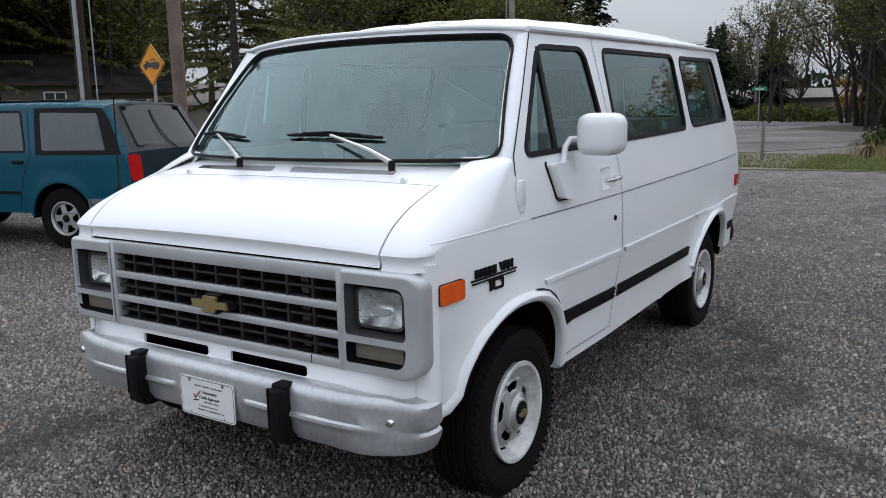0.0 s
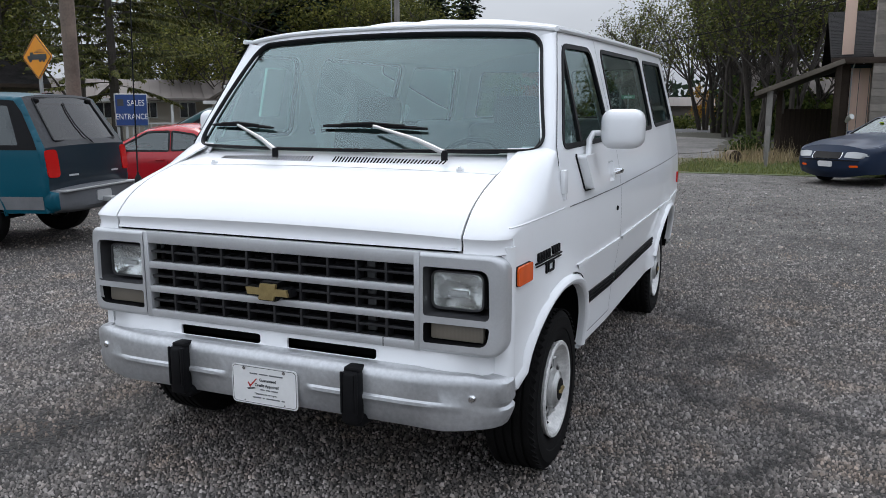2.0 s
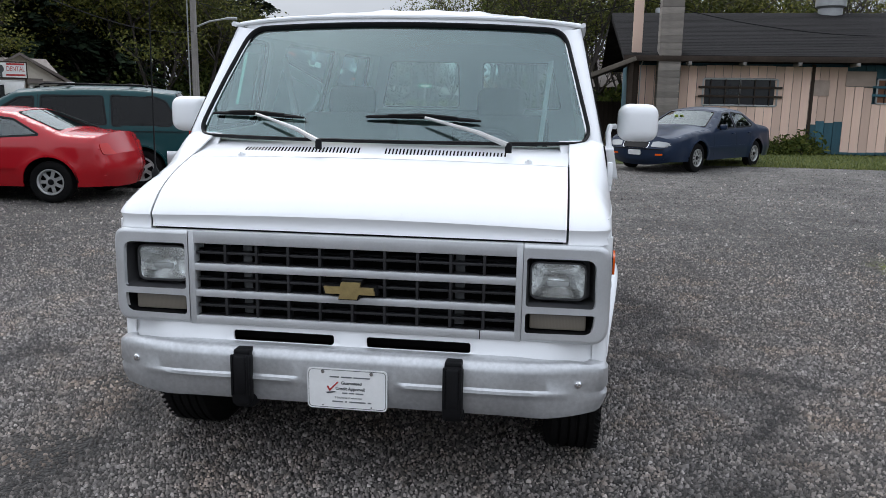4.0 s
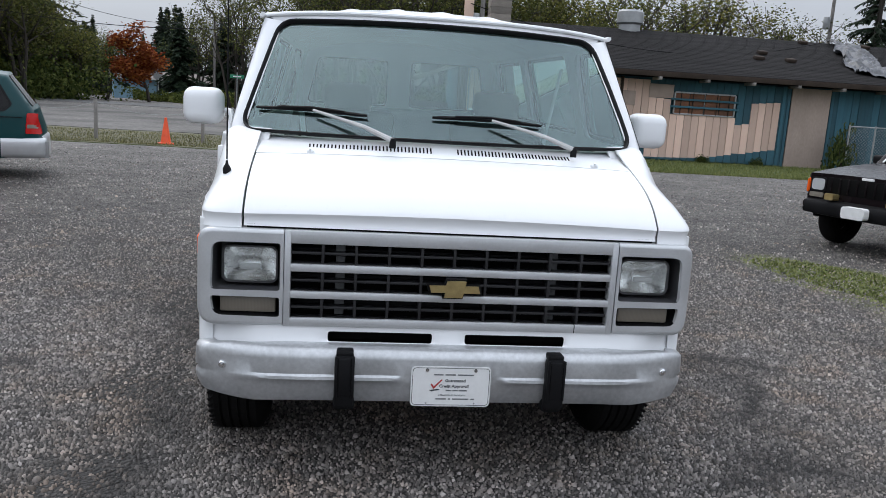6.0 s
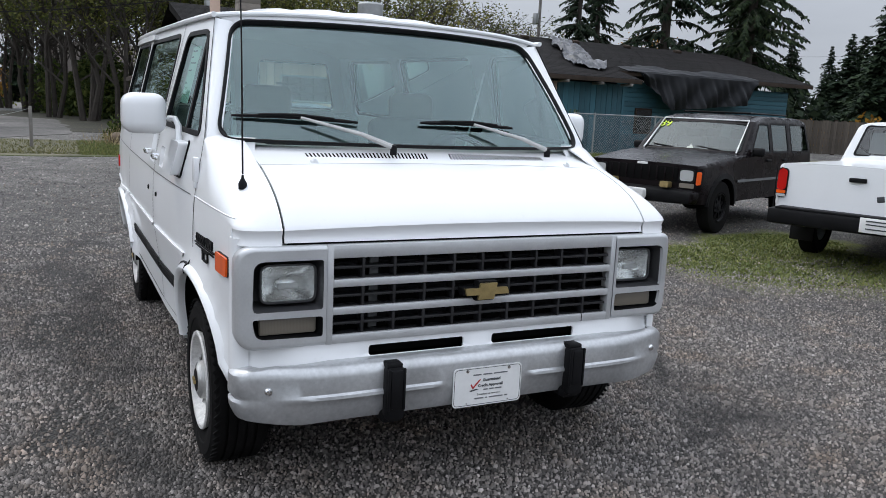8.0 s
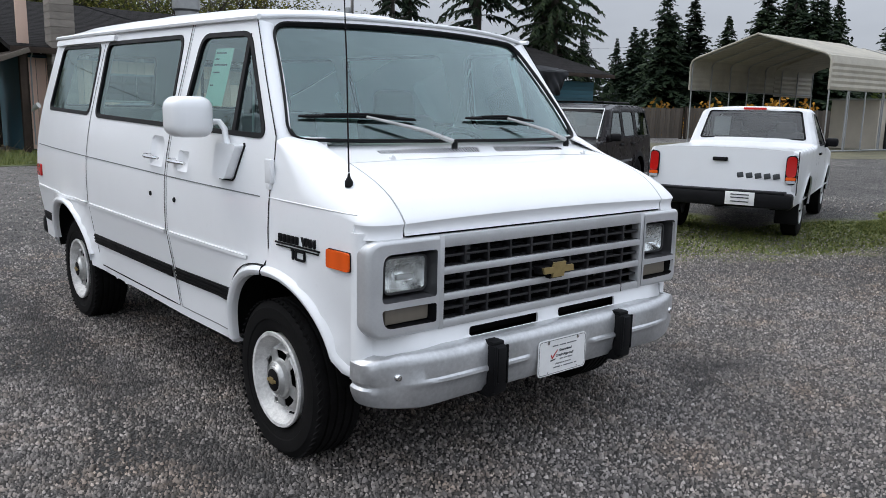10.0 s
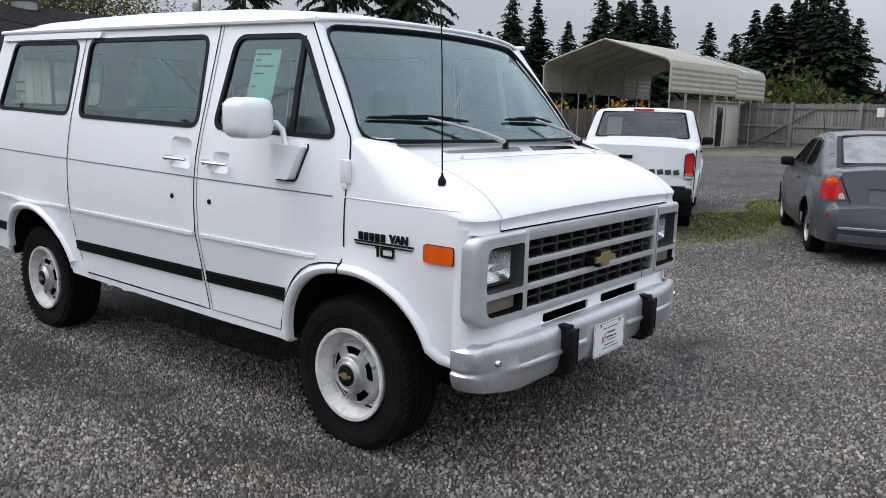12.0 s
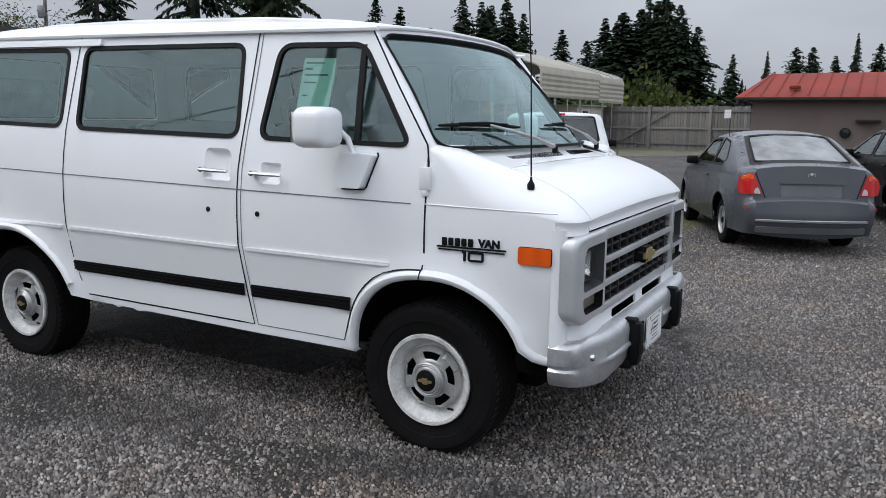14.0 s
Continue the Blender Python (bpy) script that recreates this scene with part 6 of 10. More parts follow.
    while i < len(top) - 1:
        j = i
        while j + 1 < len(top) - 1 and names[j + 1] == names[i]:
            j += 1
        nm = names[i]
        cuts = [k for k in range(i, j + 1)]
        lens = [math.hypot(top[k + 1][0] - top[k][0], top[k + 1][1] - top[k][1]) for k in cuts]
        tot = sum(lens)

        def run(s, t, cuts=cuts, lens=lens, tot=tot):
            d = t * tot
            for k, L in zip(cuts, lens):
                if d <= L + 1e-9 or k == cuts[-1]:
                    return over(k, s, min(1, d / L))
                d -= L
        mat = spec["pieces"].get(nm, body)
        if nm in ("windscreen", "rear_window"):
            k_ = spec.get("hole", 0.94) if nm == "rear_window" else 0.94
            h = rounded([(-k_, 0.05), (k_, 0.05), (k_ - 0.01, 0.90), (-k_ + 0.01, 0.90)], 0.06, 4)
            Geo().panel([(-1, 0), (-0.5, 0), (0, 0), (0.5, 0), (1, 0), (1, 0.5), (1, 1), (0.5, 1), (0, 1), (-0.5, 1), (-1, 0.5 + 0.5), (-1, 0.5)], [h], lambda a, b: run(a, b), 0.2, mid).ob(nm + "_frame", mat, car, thick=0.008)
            p = Geo().panel(h, [], lambda a, b: tuple(Vector(run(a, b)) - Vector((0, 0, 0.006))), 0.15, mid).ob(nm, spec.get("rear_glass", spec.get("glass", PANE_CAR)) if nm == "rear_window" else PANE_CAR, car)
            lp = [Vector(run(a, b)) for a, b in h]
            Geo().tube([*lp, lp[0]], 0.013, 5).ob("window_seal", RUBBER, p)
        else:
            n = max(2, len(cuts) * 3)
            Geo().grid(lambda u, v: run(2 * u - 1, v), 16, n).orient(mid).ob(nm, mat, car, thick=0.01)
        i = j + 1

    def face(end, off=0.0):
        """The front or rear skin at (x, z)."""
        segs = list(zip(top, top[1:]))
        segs = segs if end == "front" else segs[::-1]
        def fn(x, z):
            pick = None
            for k, (a, b) in enumerate(segs[:22]):
                lo, hi = min(a[1], b[1]), max(a[1], b[1])
                if lo - 1e-6 <= z <= hi + 1e-6 and hi - lo > 0.004 and hi - lo > 0.25 * abs(b[0] - a[0]):
                    pick = (k if end == "front" else len(top) - 2 - k, (z - a[1]) / (b[1] - a[1]))
                    break
            i, t = pick if pick else ((0, 0) if end == "front" else (len(top) - 2, 1))
            y, zz = top[i][0] + (top[i + 1][0] - top[i][0]) * t, z
            X = smooth_table(plan, y) + smooth_table(tum, zz) - r_edge
            q = over(i, x / X, t)
            e = max(0, abs(x) - X)
            bend = r_edge * (1 - math.sqrt(max(0.0, 1 - min(1.0, e / r_edge) ** 2)))
            return (x, q[1] - off + bend, z) if end == "front" else (x, q[1] + off - bend, z)
        return fn
    for end, nm, x0, x1, z0, z1, mat, off, lab in spec["faces"]:
        for s in ((1, -1) if x0 > 0 else (1,)):
            loop = rounded([(s * x0, z0), (s * x1, z0), (s * x1, z1), (s * x0, z1)], min(0.05, (z1 - z0) * 0.3), 4)
            Geo().panel(loop, [], face(end, off), 0.09, mid).ob(nm, mat, car, lab, thick=max(0.012, off + 0.004))
    for end, nm, pts, mat, off, lab in spec.get("shapes", ()):
        for s in (1, -1):
            Geo().panel(rounded([(s * x, z) for x, z in pts], 0.02, 4), [], face(end, off), 0.05, mid).ob(nm, mat, car, lab, thick=off + 0.006)
    # floor, seats, dash
    L = spec["len"]
    Geo().box((0, L / 2, sill + 0.05), (spec["track"] * 2 - 0.42, L * 0.88, 0.10), 0.02).ob("underside", DARK, car)
    a, belt = spec["cabin"][0], spec["belt"]
    Geo().box((0, a + 0.10, belt - 0.10), (spec["track"] * 1.6, 0.30, 0.16), 0.05).ob("dashboard", BLACK, car)
    for y in spec["seats"]:
        for s in (-1, 1):
            st = Geo().box((s * 0.36, y, belt - 0.12), (0.50, 0.14, 0.62), 0.05, pose(0, 0, 0, -12)).ob("seat", SEAT, car)
            Geo().box((s * 0.36, y + 0.08, belt + 0.24), (0.26, 0.10, 0.16), 0.04).ob("headrest", SEAT, st)
    return car, side, face


def at_axle(px, py, heading, spec, which):
    """The pose of a car whose front (0) or rear (1) axle's middle stands at (px, py), heading in degrees."""
    a = spec["axles"][which]
    return Matrix.Translation((px, py, 0)) @ pose(0, 0, 0, 0, 0, heading + 90) @ Matrix.Translation((0, -a, 0))


SUV = dict(len=4.65, wheel_r=0.36, rim_r=0.20, spokes=5, axles=(0.85, 3.68), track=0.86, sill=0.42, edge=0.05, crown=0.035, pull=0.03, paint=TEAL_PAINT, hole=0.80, rear_glass=PANE_SMOKE, belt=1.12, cabin=(1.5, 4.2), seats=(2.3, 3.1), mirror=(1.55, 1.18), glass=PANE_DARK,
    plan=[(0, 0.78), (0.3, 0.86), (1, 0.89), (3.6, 0.89), (4.65, 0.85)], tumble=[(0.3, -0.03), (0.7, 0), (1.1, -0.01), (1.7, -0.16)],
    top=[(0.10, 0.42, "front_bumper"), (0.02, 0.5, "front_bumper"), (0.02, 0.66, "nose"), (0.1, 0.98, "hood"), (0.7, 1.06, "hood"), (1.25, 1.12, "windscreen"), (1.95, 1.62, "roof"), (2.6, 1.70, "roof"), (3.6, 1.70, "roof"), (4.27, 1.66, "rear_window"), (4.575, 1.12, "tailgate"), (4.60, 0.85, "tailgate"), (4.60, 0.66, "rear_bumper"), (4.70, 0.64, "rear_bumper"), (4.70, 0.46, "rear_bumper"), (4.60, 0.42, "end")],
    pieces=dict(rear_bumper=SILVER_DUSK, front_bumper=GREY_BUMPER, tailgate=TEAL_DARK, rear_window=PEELING),
    windows=[[(1.5, 1.14), (2.28, 1.14), (2.28, 1.60), (2.02, 1.58)], [(2.38, 1.14), (3.20, 1.14), (3.08, 1.60), (2.38, 1.60)], [(3.42, 1.14), (4.32, 1.14), (4.16, 1.58), (3.34, 1.60)]],
    seams=[[(1.45, 0.48), (1.42, 1.12)], [(2.33, 0.48), (2.33, 1.63)], [(3.18, 1.63), (3.28, 1.1), (3.18, 0.9), (3.06, 0.48)]], handles=[(2.2, 1.02), (3.1, 1.02)],
    strips=[(1.35, 3.1, 0.66, 0.03, BLACK)],
    faces=[("rear", "tail_lamp", 0.64, 0.81, 0.80, 1.10, RED_LENS, 0.012, "red tail lamp"), ("rear", "number_plate", -0.15, 0.15, 0.49, 0.61, SILVER, 0.010, "dull pale plate"), ("rear", "badge_block", 0.34, 0.50, 0.80, 0.82, SILVER, 0.006, "small silver badge bar"), ("front", "headlamp", 0.45, 0.78, 0.70, 0.86, CLEAR_LENS, 0.01, ""), ("front", "grille", -0.40, 0.40, 0.70, 0.88, BLACK, 0.01, "")])

COUPE = dict(len=4.34, wheel_r=0.31, rim_r=0.19, spokes=7, axles=(0.95, 3.60), track=0.84, sill=0.24, edge=0.09, crown=0.05, pull=0.06, paint=RED_PAINT, belt=0.92, cabin=(1.6, 3.6), seats=(2.4, 3.0), mirror=(1.75, 0.98),
    plan=[(0, 0.66), (0.25, 0.80), (0.9, 0.87), (3.4, 0.88), (4.0, 0.83), (4.34, 0.70)], tumble=[(0.2, -0.05), (0.5, 0), (0.85, -0.02), (1.35, -0.26)],
    top=[(0.08, 0.24, "front_bumper"), (0.0, 0.45, "front_bumper"), (0.08, 0.62, "hood"), (0.6, 0.78, "hood"), (1.35, 0.92, "windscreen"), (2.10, 1.30, "roof"), (2.6, 1.36, "roof"), (3.0, 1.32, "rear_window"), (3.72, 1.02, "trunk"), (4.20, 0.98, "tail"), (4.29, 0.70, "rear_bumper"), (4.34, 0.5, "rear_bumper"), (4.26, 0.24, "end")],
    pieces={}, windows=[[(1.62, 0.94), (2.66, 0.95), (2.58, 1.27), (2.16, 1.25)], [(2.71, 0.955), (3.45, 1.0), (3.04, 1.22), (2.63, 1.27)]],
    seams=[[(1.55, 0.3), (1.5, 0.92)], [(2.60, 1.28), (2.68, 0.94), (2.66, 0.6), (2.56, 0.3)]], handles=[(2.52, 0.80)], handle_mat=RED_PAINT, strips=[(1.1, 3.15, 0.50, 0.015, RED_PAINT)],
    faces=[("rear", "tail_lamp", 0.30, 0.66, 0.72, 0.88, RED_LENS, 0.01, "red tail lamp"), ("front", "headlamp", 0.40, 0.64, 0.5, 0.6, CLEAR_LENS, 0.01, "")])

MINIVAN = dict(len=4.93, wheel_r=0.34, rim_r=0.21, spokes=6, axles=(0.98, 3.88), track=0.90, sill=0.34, edge=0.09, crown=0.05, pull=0.06, paint=GREEN_PAINT, belt=1.08, cabin=(1.4, 4.5), seats=(2.3, 3.2), mirror=(1.55, 1.14), glass=PANE_BLACK,
    plan=[(0, 0.72), (0.3, 0.88), (1, 0.945), (3.8, 0.945), (4.6, 0.90), (4.93, 0.80)], tumble=[(0.3, -0.05), (0.6, 0), (1.05, -0.02), (1.72, -0.22)],
    top=[(0.08, 0.34, "front_bumper"), (0.0, 0.5, "front_bumper"), (0.06, 0.72, "hood"), (0.4, 0.95, "hood"), (0.95, 1.10, "windscreen"), (1.95, 1.66, "roof"), (2.8, 1.74, "roof"), (3.9, 1.73, "roof"), (4.42, 1.66, "rear_window"), (4.76, 1.12, "tailgate"), (4.84, 0.80, "tailgate"), (4.86, 0.70, "rear_bumper"), (4.89, 0.66, "rear_bumper"), (4.89, 0.42, "rear_bumper"), (4.86, 0.34, "end")],
    pieces=dict(rear_bumper=SILVER, front_bumper=SILVER), two_tone=(0.34, 0.62, SILVER),
    windows=[[(1.35, 1.12), (2.25, 1.12), (2.25, 1.58), (2.02, 1.56)], [(2.36, 1.12), (3.36, 1.12), (3.30, 1.60), (2.36, 1.60)], [(3.46, 1.10), (4.36, 1.10), (4.46, 1.20), (4.30, 1.52), (4.12, 1.60), (3.44, 1.62)]],
    seams=[[(1.42, 0.4), (1.38, 1.1)], [(2.31, 0.4), (2.31, 1.62)], [(3.42, 0.62), (3.42, 1.62)]], handles=[(2.18, 0.98), (2.5, 0.98)], handle_mat=GREEN_PAINT, strips=[(2.4, 4.6, 1.0, 0.012, BLACK)],
    faces=[("rear", "tail_lamp", 0.70, 0.82, 0.74, 1.06, RED_LENS, 0.02, "red tail lamp"), ("front", "headlamp", 0.40, 0.74, 0.6, 0.78, CLEAR_LENS, 0.01, "")])

SEDAN = dict(shapes=[("front", "headlamp", [(0.36, 0.60), (0.62, 0.585), (0.73, 0.60), (0.75, 0.645), (0.68, 0.695), (0.50, 0.715), (0.37, 0.70)], CLEAR_LENS, 0.03, "clear headlamp")], len=5.08, wheel_r=0.33, rim_r=0.20, spokes=9, axles=(1.02, 3.87), track=0.86, sill=0.26, edge=0.10, crown=0.05, pull=0.10, paint=NAVY_PAINT, belt=0.96, cabin=(1.8, 3.9), seats=(2.6, 3.4), mirror=(2.0, 1.02),
    plan=[(-0.02, 0.70), (0.25, 0.84), (0.9, 0.90), (3.6, 0.92), (4.6, 0.86), (5.08, 0.72)], tumble=[(0.2, -0.05), (0.5, 0), (0.9, -0.02), (1.44, -0.27)],
    top=[(0.10, 0.24, "front_bumper"), (0.0, 0.36, "front_bumper"), (-0.02, 0.54, "nose"), (0.07, 0.77, "hood"), (0.7, 0.90, "hood"), (1.55, 0.99, "windscreen"), (2.35, 1.38, "roof"), (2.9, 1.45, "roof"), (3.4, 1.40, "rear_window"), (4.1, 1.06, "trunk"), (4.85, 1.0, "tail"), (4.98, 0.72, "rear_bumper"), (5.06, 0.5, "rear_bumper"), (4.98, 0.26, "end")],
    pieces={}, windows=[[(1.85, 0.99), (2.72, 1.0), (2.68, 1.35), (2.40, 1.33)], [(2.80, 1.0), (3.55, 1.02), (3.70, 1.06), (3.36, 1.31), (2.78, 1.36)]],
    seams=[[(1.7, 0.32), (1.68, 0.96)], [(2.76, 1.37), (2.76, 0.6), (2.74, 0.32)], [(3.45, 1.02), (3.5, 0.7), (3.4, 0.45)]], handles=[(2.58, 0.86), (3.4, 0.87)], handle_mat=NAVY_PAINT, strips=[(1.4, 3.5, 0.56, 0.05, NAVY_PAINT)],
    faces=[("front", "grille", -0.31, 0.31, 0.565, 0.715, CHROME, 0.03, "chrome-rimmed oval grille"), ("front", "grille_mesh", -0.292, 0.292, 0.578, 0.702, BLACK, 0.044, ""), ("front", "number_plate", -0.15, 0.15, 0.40, 0.51, PAPER, 0.02, "white plate"), ("front", "turn_lamp", 0.46, 0.60, 0.40, 0.44, AMBER, 0.014, ""), ("front", "bumper_strip", -0.70, 0.70, 0.525, 0.545, RUBBER, 0.006, ""), ("rear", "tail_lamp", 0.40, 0.70, 0.76, 0.94, RED_LENS, 0.01, "")])

JEEP = dict(len=4.2, wheel_r=0.355, rim_r=0.19, spokes=8, rim_mat=BLACK, axles=(0.72, 3.30), track=0.84, sill=0.42, edge=0.035, crown=0.02, pull=0.0, paint=BLACK_PAINT, belt=1.07, cabin=(1.5, 3.9), seats=(2.2, 2.9), mirror=(1.62, 1.10), lip=0.07, lip_mat=BLACK, mirror_mat=BLACK,
    plan=[(0, 0.80), (0.1, 0.84), (0.6, 0.86), (3.6, 0.87), (4.2, 0.85)], tumble=[(0.3, -0.02), (0.7, 0), (1.05, -0.01), (1.62, -0.13)],
    top=[(0.08, 0.42, "front_bumper"), (-0.06, 0.44, "front_bumper"), (-0.06, 0.58, "front_bumper"), (0.04, 0.60, "nose"), (0.06, 0.92, "hood"), (0.75, 1.01, "hood"), (1.38, 1.06, "windscreen"), (1.88, 1.52, "roof"), (2.3, 1.60, "roof"), (3.6, 1.60, "roof"), (3.98, 1.55, "rear_window"), (4.12, 1.08, "tailgate"), (4.16, 0.62, "rear_bumper"), (4.26, 0.58, "rear_bumper"), (4.26, 0.44, "rear_bumper"), (4.16, 0.42, "end")],
    pieces=dict(front_bumper=BLACK, rear_bumper=BLACK),
    windows=[[(1.62, 1.09), (2.32, 1.09), (2.32, 1.49), (1.98, 1.49)], [(2.42, 1.09), (3.05, 1.09), (3.05, 1.50), (2.42, 1.50)], [(3.20, 1.09), (3.98, 1.09), (3.90, 1.50), (3.20, 1.50)]],
    seams=[[(1.52, 0.48), (1.5, 1.06)], [(2.37, 0.48), (2.37, 1.53)], [(3.10, 1.53), (3.10, 1.0), (2.98, 0.8), (2.90, 0.48)]], handles=[(2.24, 0.97), (2.88, 0.97)], strips=[(1.15, 2.85, 0.70, 0.035, GREY_BUMPER)],
    faces=[("front", "headlamp", 0.56, 0.74, 0.72, 0.86, CLEAR_LENS, 0.02, "square headlamp"), ("front", "headlamp_rim", 0.54, 0.76, 0.70, 0.88, BLACK, 0.012, ""), ("front", "turn_lamp", 0.56, 0.76, 0.63, 0.69, DULL_LENS, 0.012, ""), ("front", "side_marker", 0.785, 0.838, 0.68, 0.85, AMBER, 0.016, "amber corner lamp"), ("front", "fog_lamp", 0.34, 0.46, 0.62, 0.70, GOLD, 0.12, "small yellow fog lamp"), ("front", "number_plate", -0.15, 0.15, 0.44, 0.58, PAPER, 0.10, "white dealer plate")])

PICKUP = dict(hole=0.90, rear_glass=PANE_HAZE, len=4.75, wheel_r=0.35, rim_r=0.19, spokes=8, axles=(0.86, 3.62), track=0.80, sill=0.46, edge=0.05, crown=0.03, pull=0.01, paint=WHITE_PAINT, belt=1.08, cabin=(1.4, 2.4), seats=(2.05,), mirror=(1.55, 1.12), mirror_mat=BLACK,
    plan=[(0, 0.76), (0.3, 0.84), (3.4, 0.86), (4.75, 0.845)], tumble=[(0.3, -0.04), (0.7, 0), (1.08, -0.01), (1.62, -0.17)],
    top=[(0.10, 0.46, "front_bumper"), (0.0, 0.5, "front_bumper"), (0.0, 0.66, "nose"), (0.08, 0.94, "hood"), (0.7, 1.02, "hood"), (1.25, 1.08, "windscreen"), (1.85, 1.54, "roof"), (2.25, 1.59, "roof"), (2.55, 1.55, "rear_window"), (2.68, 1.12, "bed_front"), (2.70, 1.10, "bed_rail"), (2.76, 1.09, "bed_rail"), (4.64, 1.09, "tailgate"), (4.66, 0.64, "rear_step"), (4.68, 0.46, "end")],
    pieces=dict(rear_step=WHITE_PAINT),
    windows=[[(1.50, 1.10), (2.32, 1.10), (2.28, 1.50), (1.92, 1.50)]],
    seams=[[(1.42, 0.5), (1.40, 1.08)], [(2.42, 1.53), (2.44, 0.5)], [(2.70, 1.09), (2.70, 0.5)]], handles=[(2.3, 0.98)],
    faces=[("rear", "tail_lamp", 0.715, 0.835, 0.72, 1.04, BLACK, 0.016, "red and amber tail lamp"), ("rear", "lamp_red", 0.725, 0.828, 0.80, 1.03, RED_LENS, 0.028, ""), ("rear", "lamp_amber", 0.725, 0.828, 0.765, 0.80, AMBER, 0.028, ""), ("rear", "lamp_clear", 0.725, 0.828, 0.73, 0.76, CLEAR_LENS, 0.028, "")])

HATCH = dict(shapes=[("rear", "tail_lamp", [(0.55, 0.70), (0.79, 0.70), (0.81, 0.80), (0.795, 0.88), (0.72, 0.94), (0.645, 0.93)], RED_LENS, 0.014, "red wrap-round tail lamp"), ("rear", "lamp_amber", [(0.645, 0.875), (0.77, 0.865), (0.765, 0.895), (0.72, 0.928), (0.66, 0.925)], AMBER, 0.020, ""), ("rear", "lamp_clear", [(0.565, 0.708), (0.64, 0.708), (0.635, 0.76), (0.60, 0.785)], CLEAR_LENS, 0.020, "small clear reversing lens"), ("rear", "boot_gap", [(0.505, 0.658), (0.519, 0.658), (0.630, 0.945), (0.618, 0.945)], RUBBER, 0.005, "dark boot lid gap")], hole=0.91, rear_glass=PANE_FOG, len=4.25, wheel_r=0.295, rim_r=0.175, spokes=7, axles=(0.83, 3.27), track=0.78, sill=0.24, edge=0.09, crown=0.035, pull=0.05, paint=GREY_PAINT, belt=0.95, cabin=(1.5, 3.4), seats=(2.2, 2.9), mirror=(1.62, 0.98), mirror_mat=BLACK,
    plan=[(0, 0.62), (0.25, 0.76), (0.9, 0.83), (3.2, 0.835), (3.9, 0.80), (4.25, 0.72)], tumble=[(0.2, -0.04), (0.5, 0), (0.9, -0.02), (1.38, -0.24)],
    top=[(0.06, 0.24, "front_bumper"), (0.0, 0.45, "front_bumper"), (0.08, 0.62, "hood"), (0.5, 0.82, "hood"), (1.18, 0.95, "windscreen"), (1.92, 1.34, "roof"), (2.5, 1.40, "roof"), (3.05, 1.35, "rear_window"), (3.86, 1.02, "boot_lid"), (4.08, 0.99, "tail"), (4.135, 0.645, "rear_bumper"), (4.225, 0.625, "rear_bumper"), (4.245, 0.42, "rear_bumper"), (4.16, 0.24, "end")],
    pieces=dict(rear_window=BLACK_PAINT), windows=[[(1.50, 0.97), (2.48, 0.98), (2.42, 1.31), (1.98, 1.29)], [(2.56, 0.98), (3.05, 1.0), (3.16, 1.06), (2.90, 1.27), (2.52, 1.31)]],
    seams=[[(1.42, 0.3), (1.40, 0.94)], [(2.50, 1.33), (2.54, 0.6), (2.44, 0.3)]], handles=[(2.40, 0.82)], handle_mat=GREY_PAINT, strips=[],
    faces=[("rear", "plate_recess", -0.34, 0.34, 0.66, 0.83, SILVER_DUSK, 0.010, "recess for the missing plate"), ("rear", "trim_bar", -0.36, 0.36, 0.83, 0.87, GREY_PAINT, 0.03, ""), ("rear", "boot_gap", -0.512, 0.512, 0.650, 0.660, RUBBER, 0.006, "dark boot lid gap"), ("rear", "lower_valance", -0.62, 0.62, 0.262, 0.335, GREY_BUMPER, 0.016, "dull grey lower bumper insert"), ("rear", "bumper_trim", -0.72, 0.72, 0.398, 0.420, SILVER, 0.010, "thin pale bumper line"), ("rear", "reflector", 0.70, 0.75, 0.53, 0.57, RED_LENS, 0.008, "")])

suv, suv_side, suv_face = build_car("sport_utility", at_axle(-8.98, 6.05, 196.4, SUV, 1), "dark teal four-door sport utility with tinted windows on gravel", SUV)
coupe, coupe_side, coupe_face = build_car("coupe", at_axle(-8.74, 10.08, 186, COUPE, 1) @ Matrix.Diagonal((1, 1, 0.94, 1)), "bright red two-door coupe parked behind the teal vehicle", COUPE)
minivan, minivan_side, minivan_face = build_car("minivan", at_axle(-8.62, 12.12, 201, MINIVAN, 1) @ Matrix.Diagonal((0.97, 0.97, 0.92, 1)), "dark green minivan with silver lower body", MINIVAN)
sedan, sedan_side, sedan_face = build_car("sedan", at_axle(0.637, 18.25, 233.5, SEDAN, 0) @ Matrix.Diagonal((1.03, 1.03, 0.98, 1)), "slate blue four-door sedan facing the lot", SEDAN)
jeep, jeep_side, jeep_face = build_car("boxy_suv", at_axle(3.85, 8.15, 202, JEEP, 0), "faded black boxy sport utility on mossy ground", JEEP)
pickup, pickup_side, pickup_face = build_car("pickup_truck", at_axle(4.52, 5.24, 20.5, PICKUP, 1), "white compact pickup truck seen from its tailgate", PICKUP)
hatch, hatch_side, hatch_face = build_car("hatchback", at_axle(4.12, 2.02, 23, HATCH, 1) @ Matrix.Diagonal((0.95, 0.97, 0.97, 1)), "dusty grey two-door hatchback without a plate", HATCH)

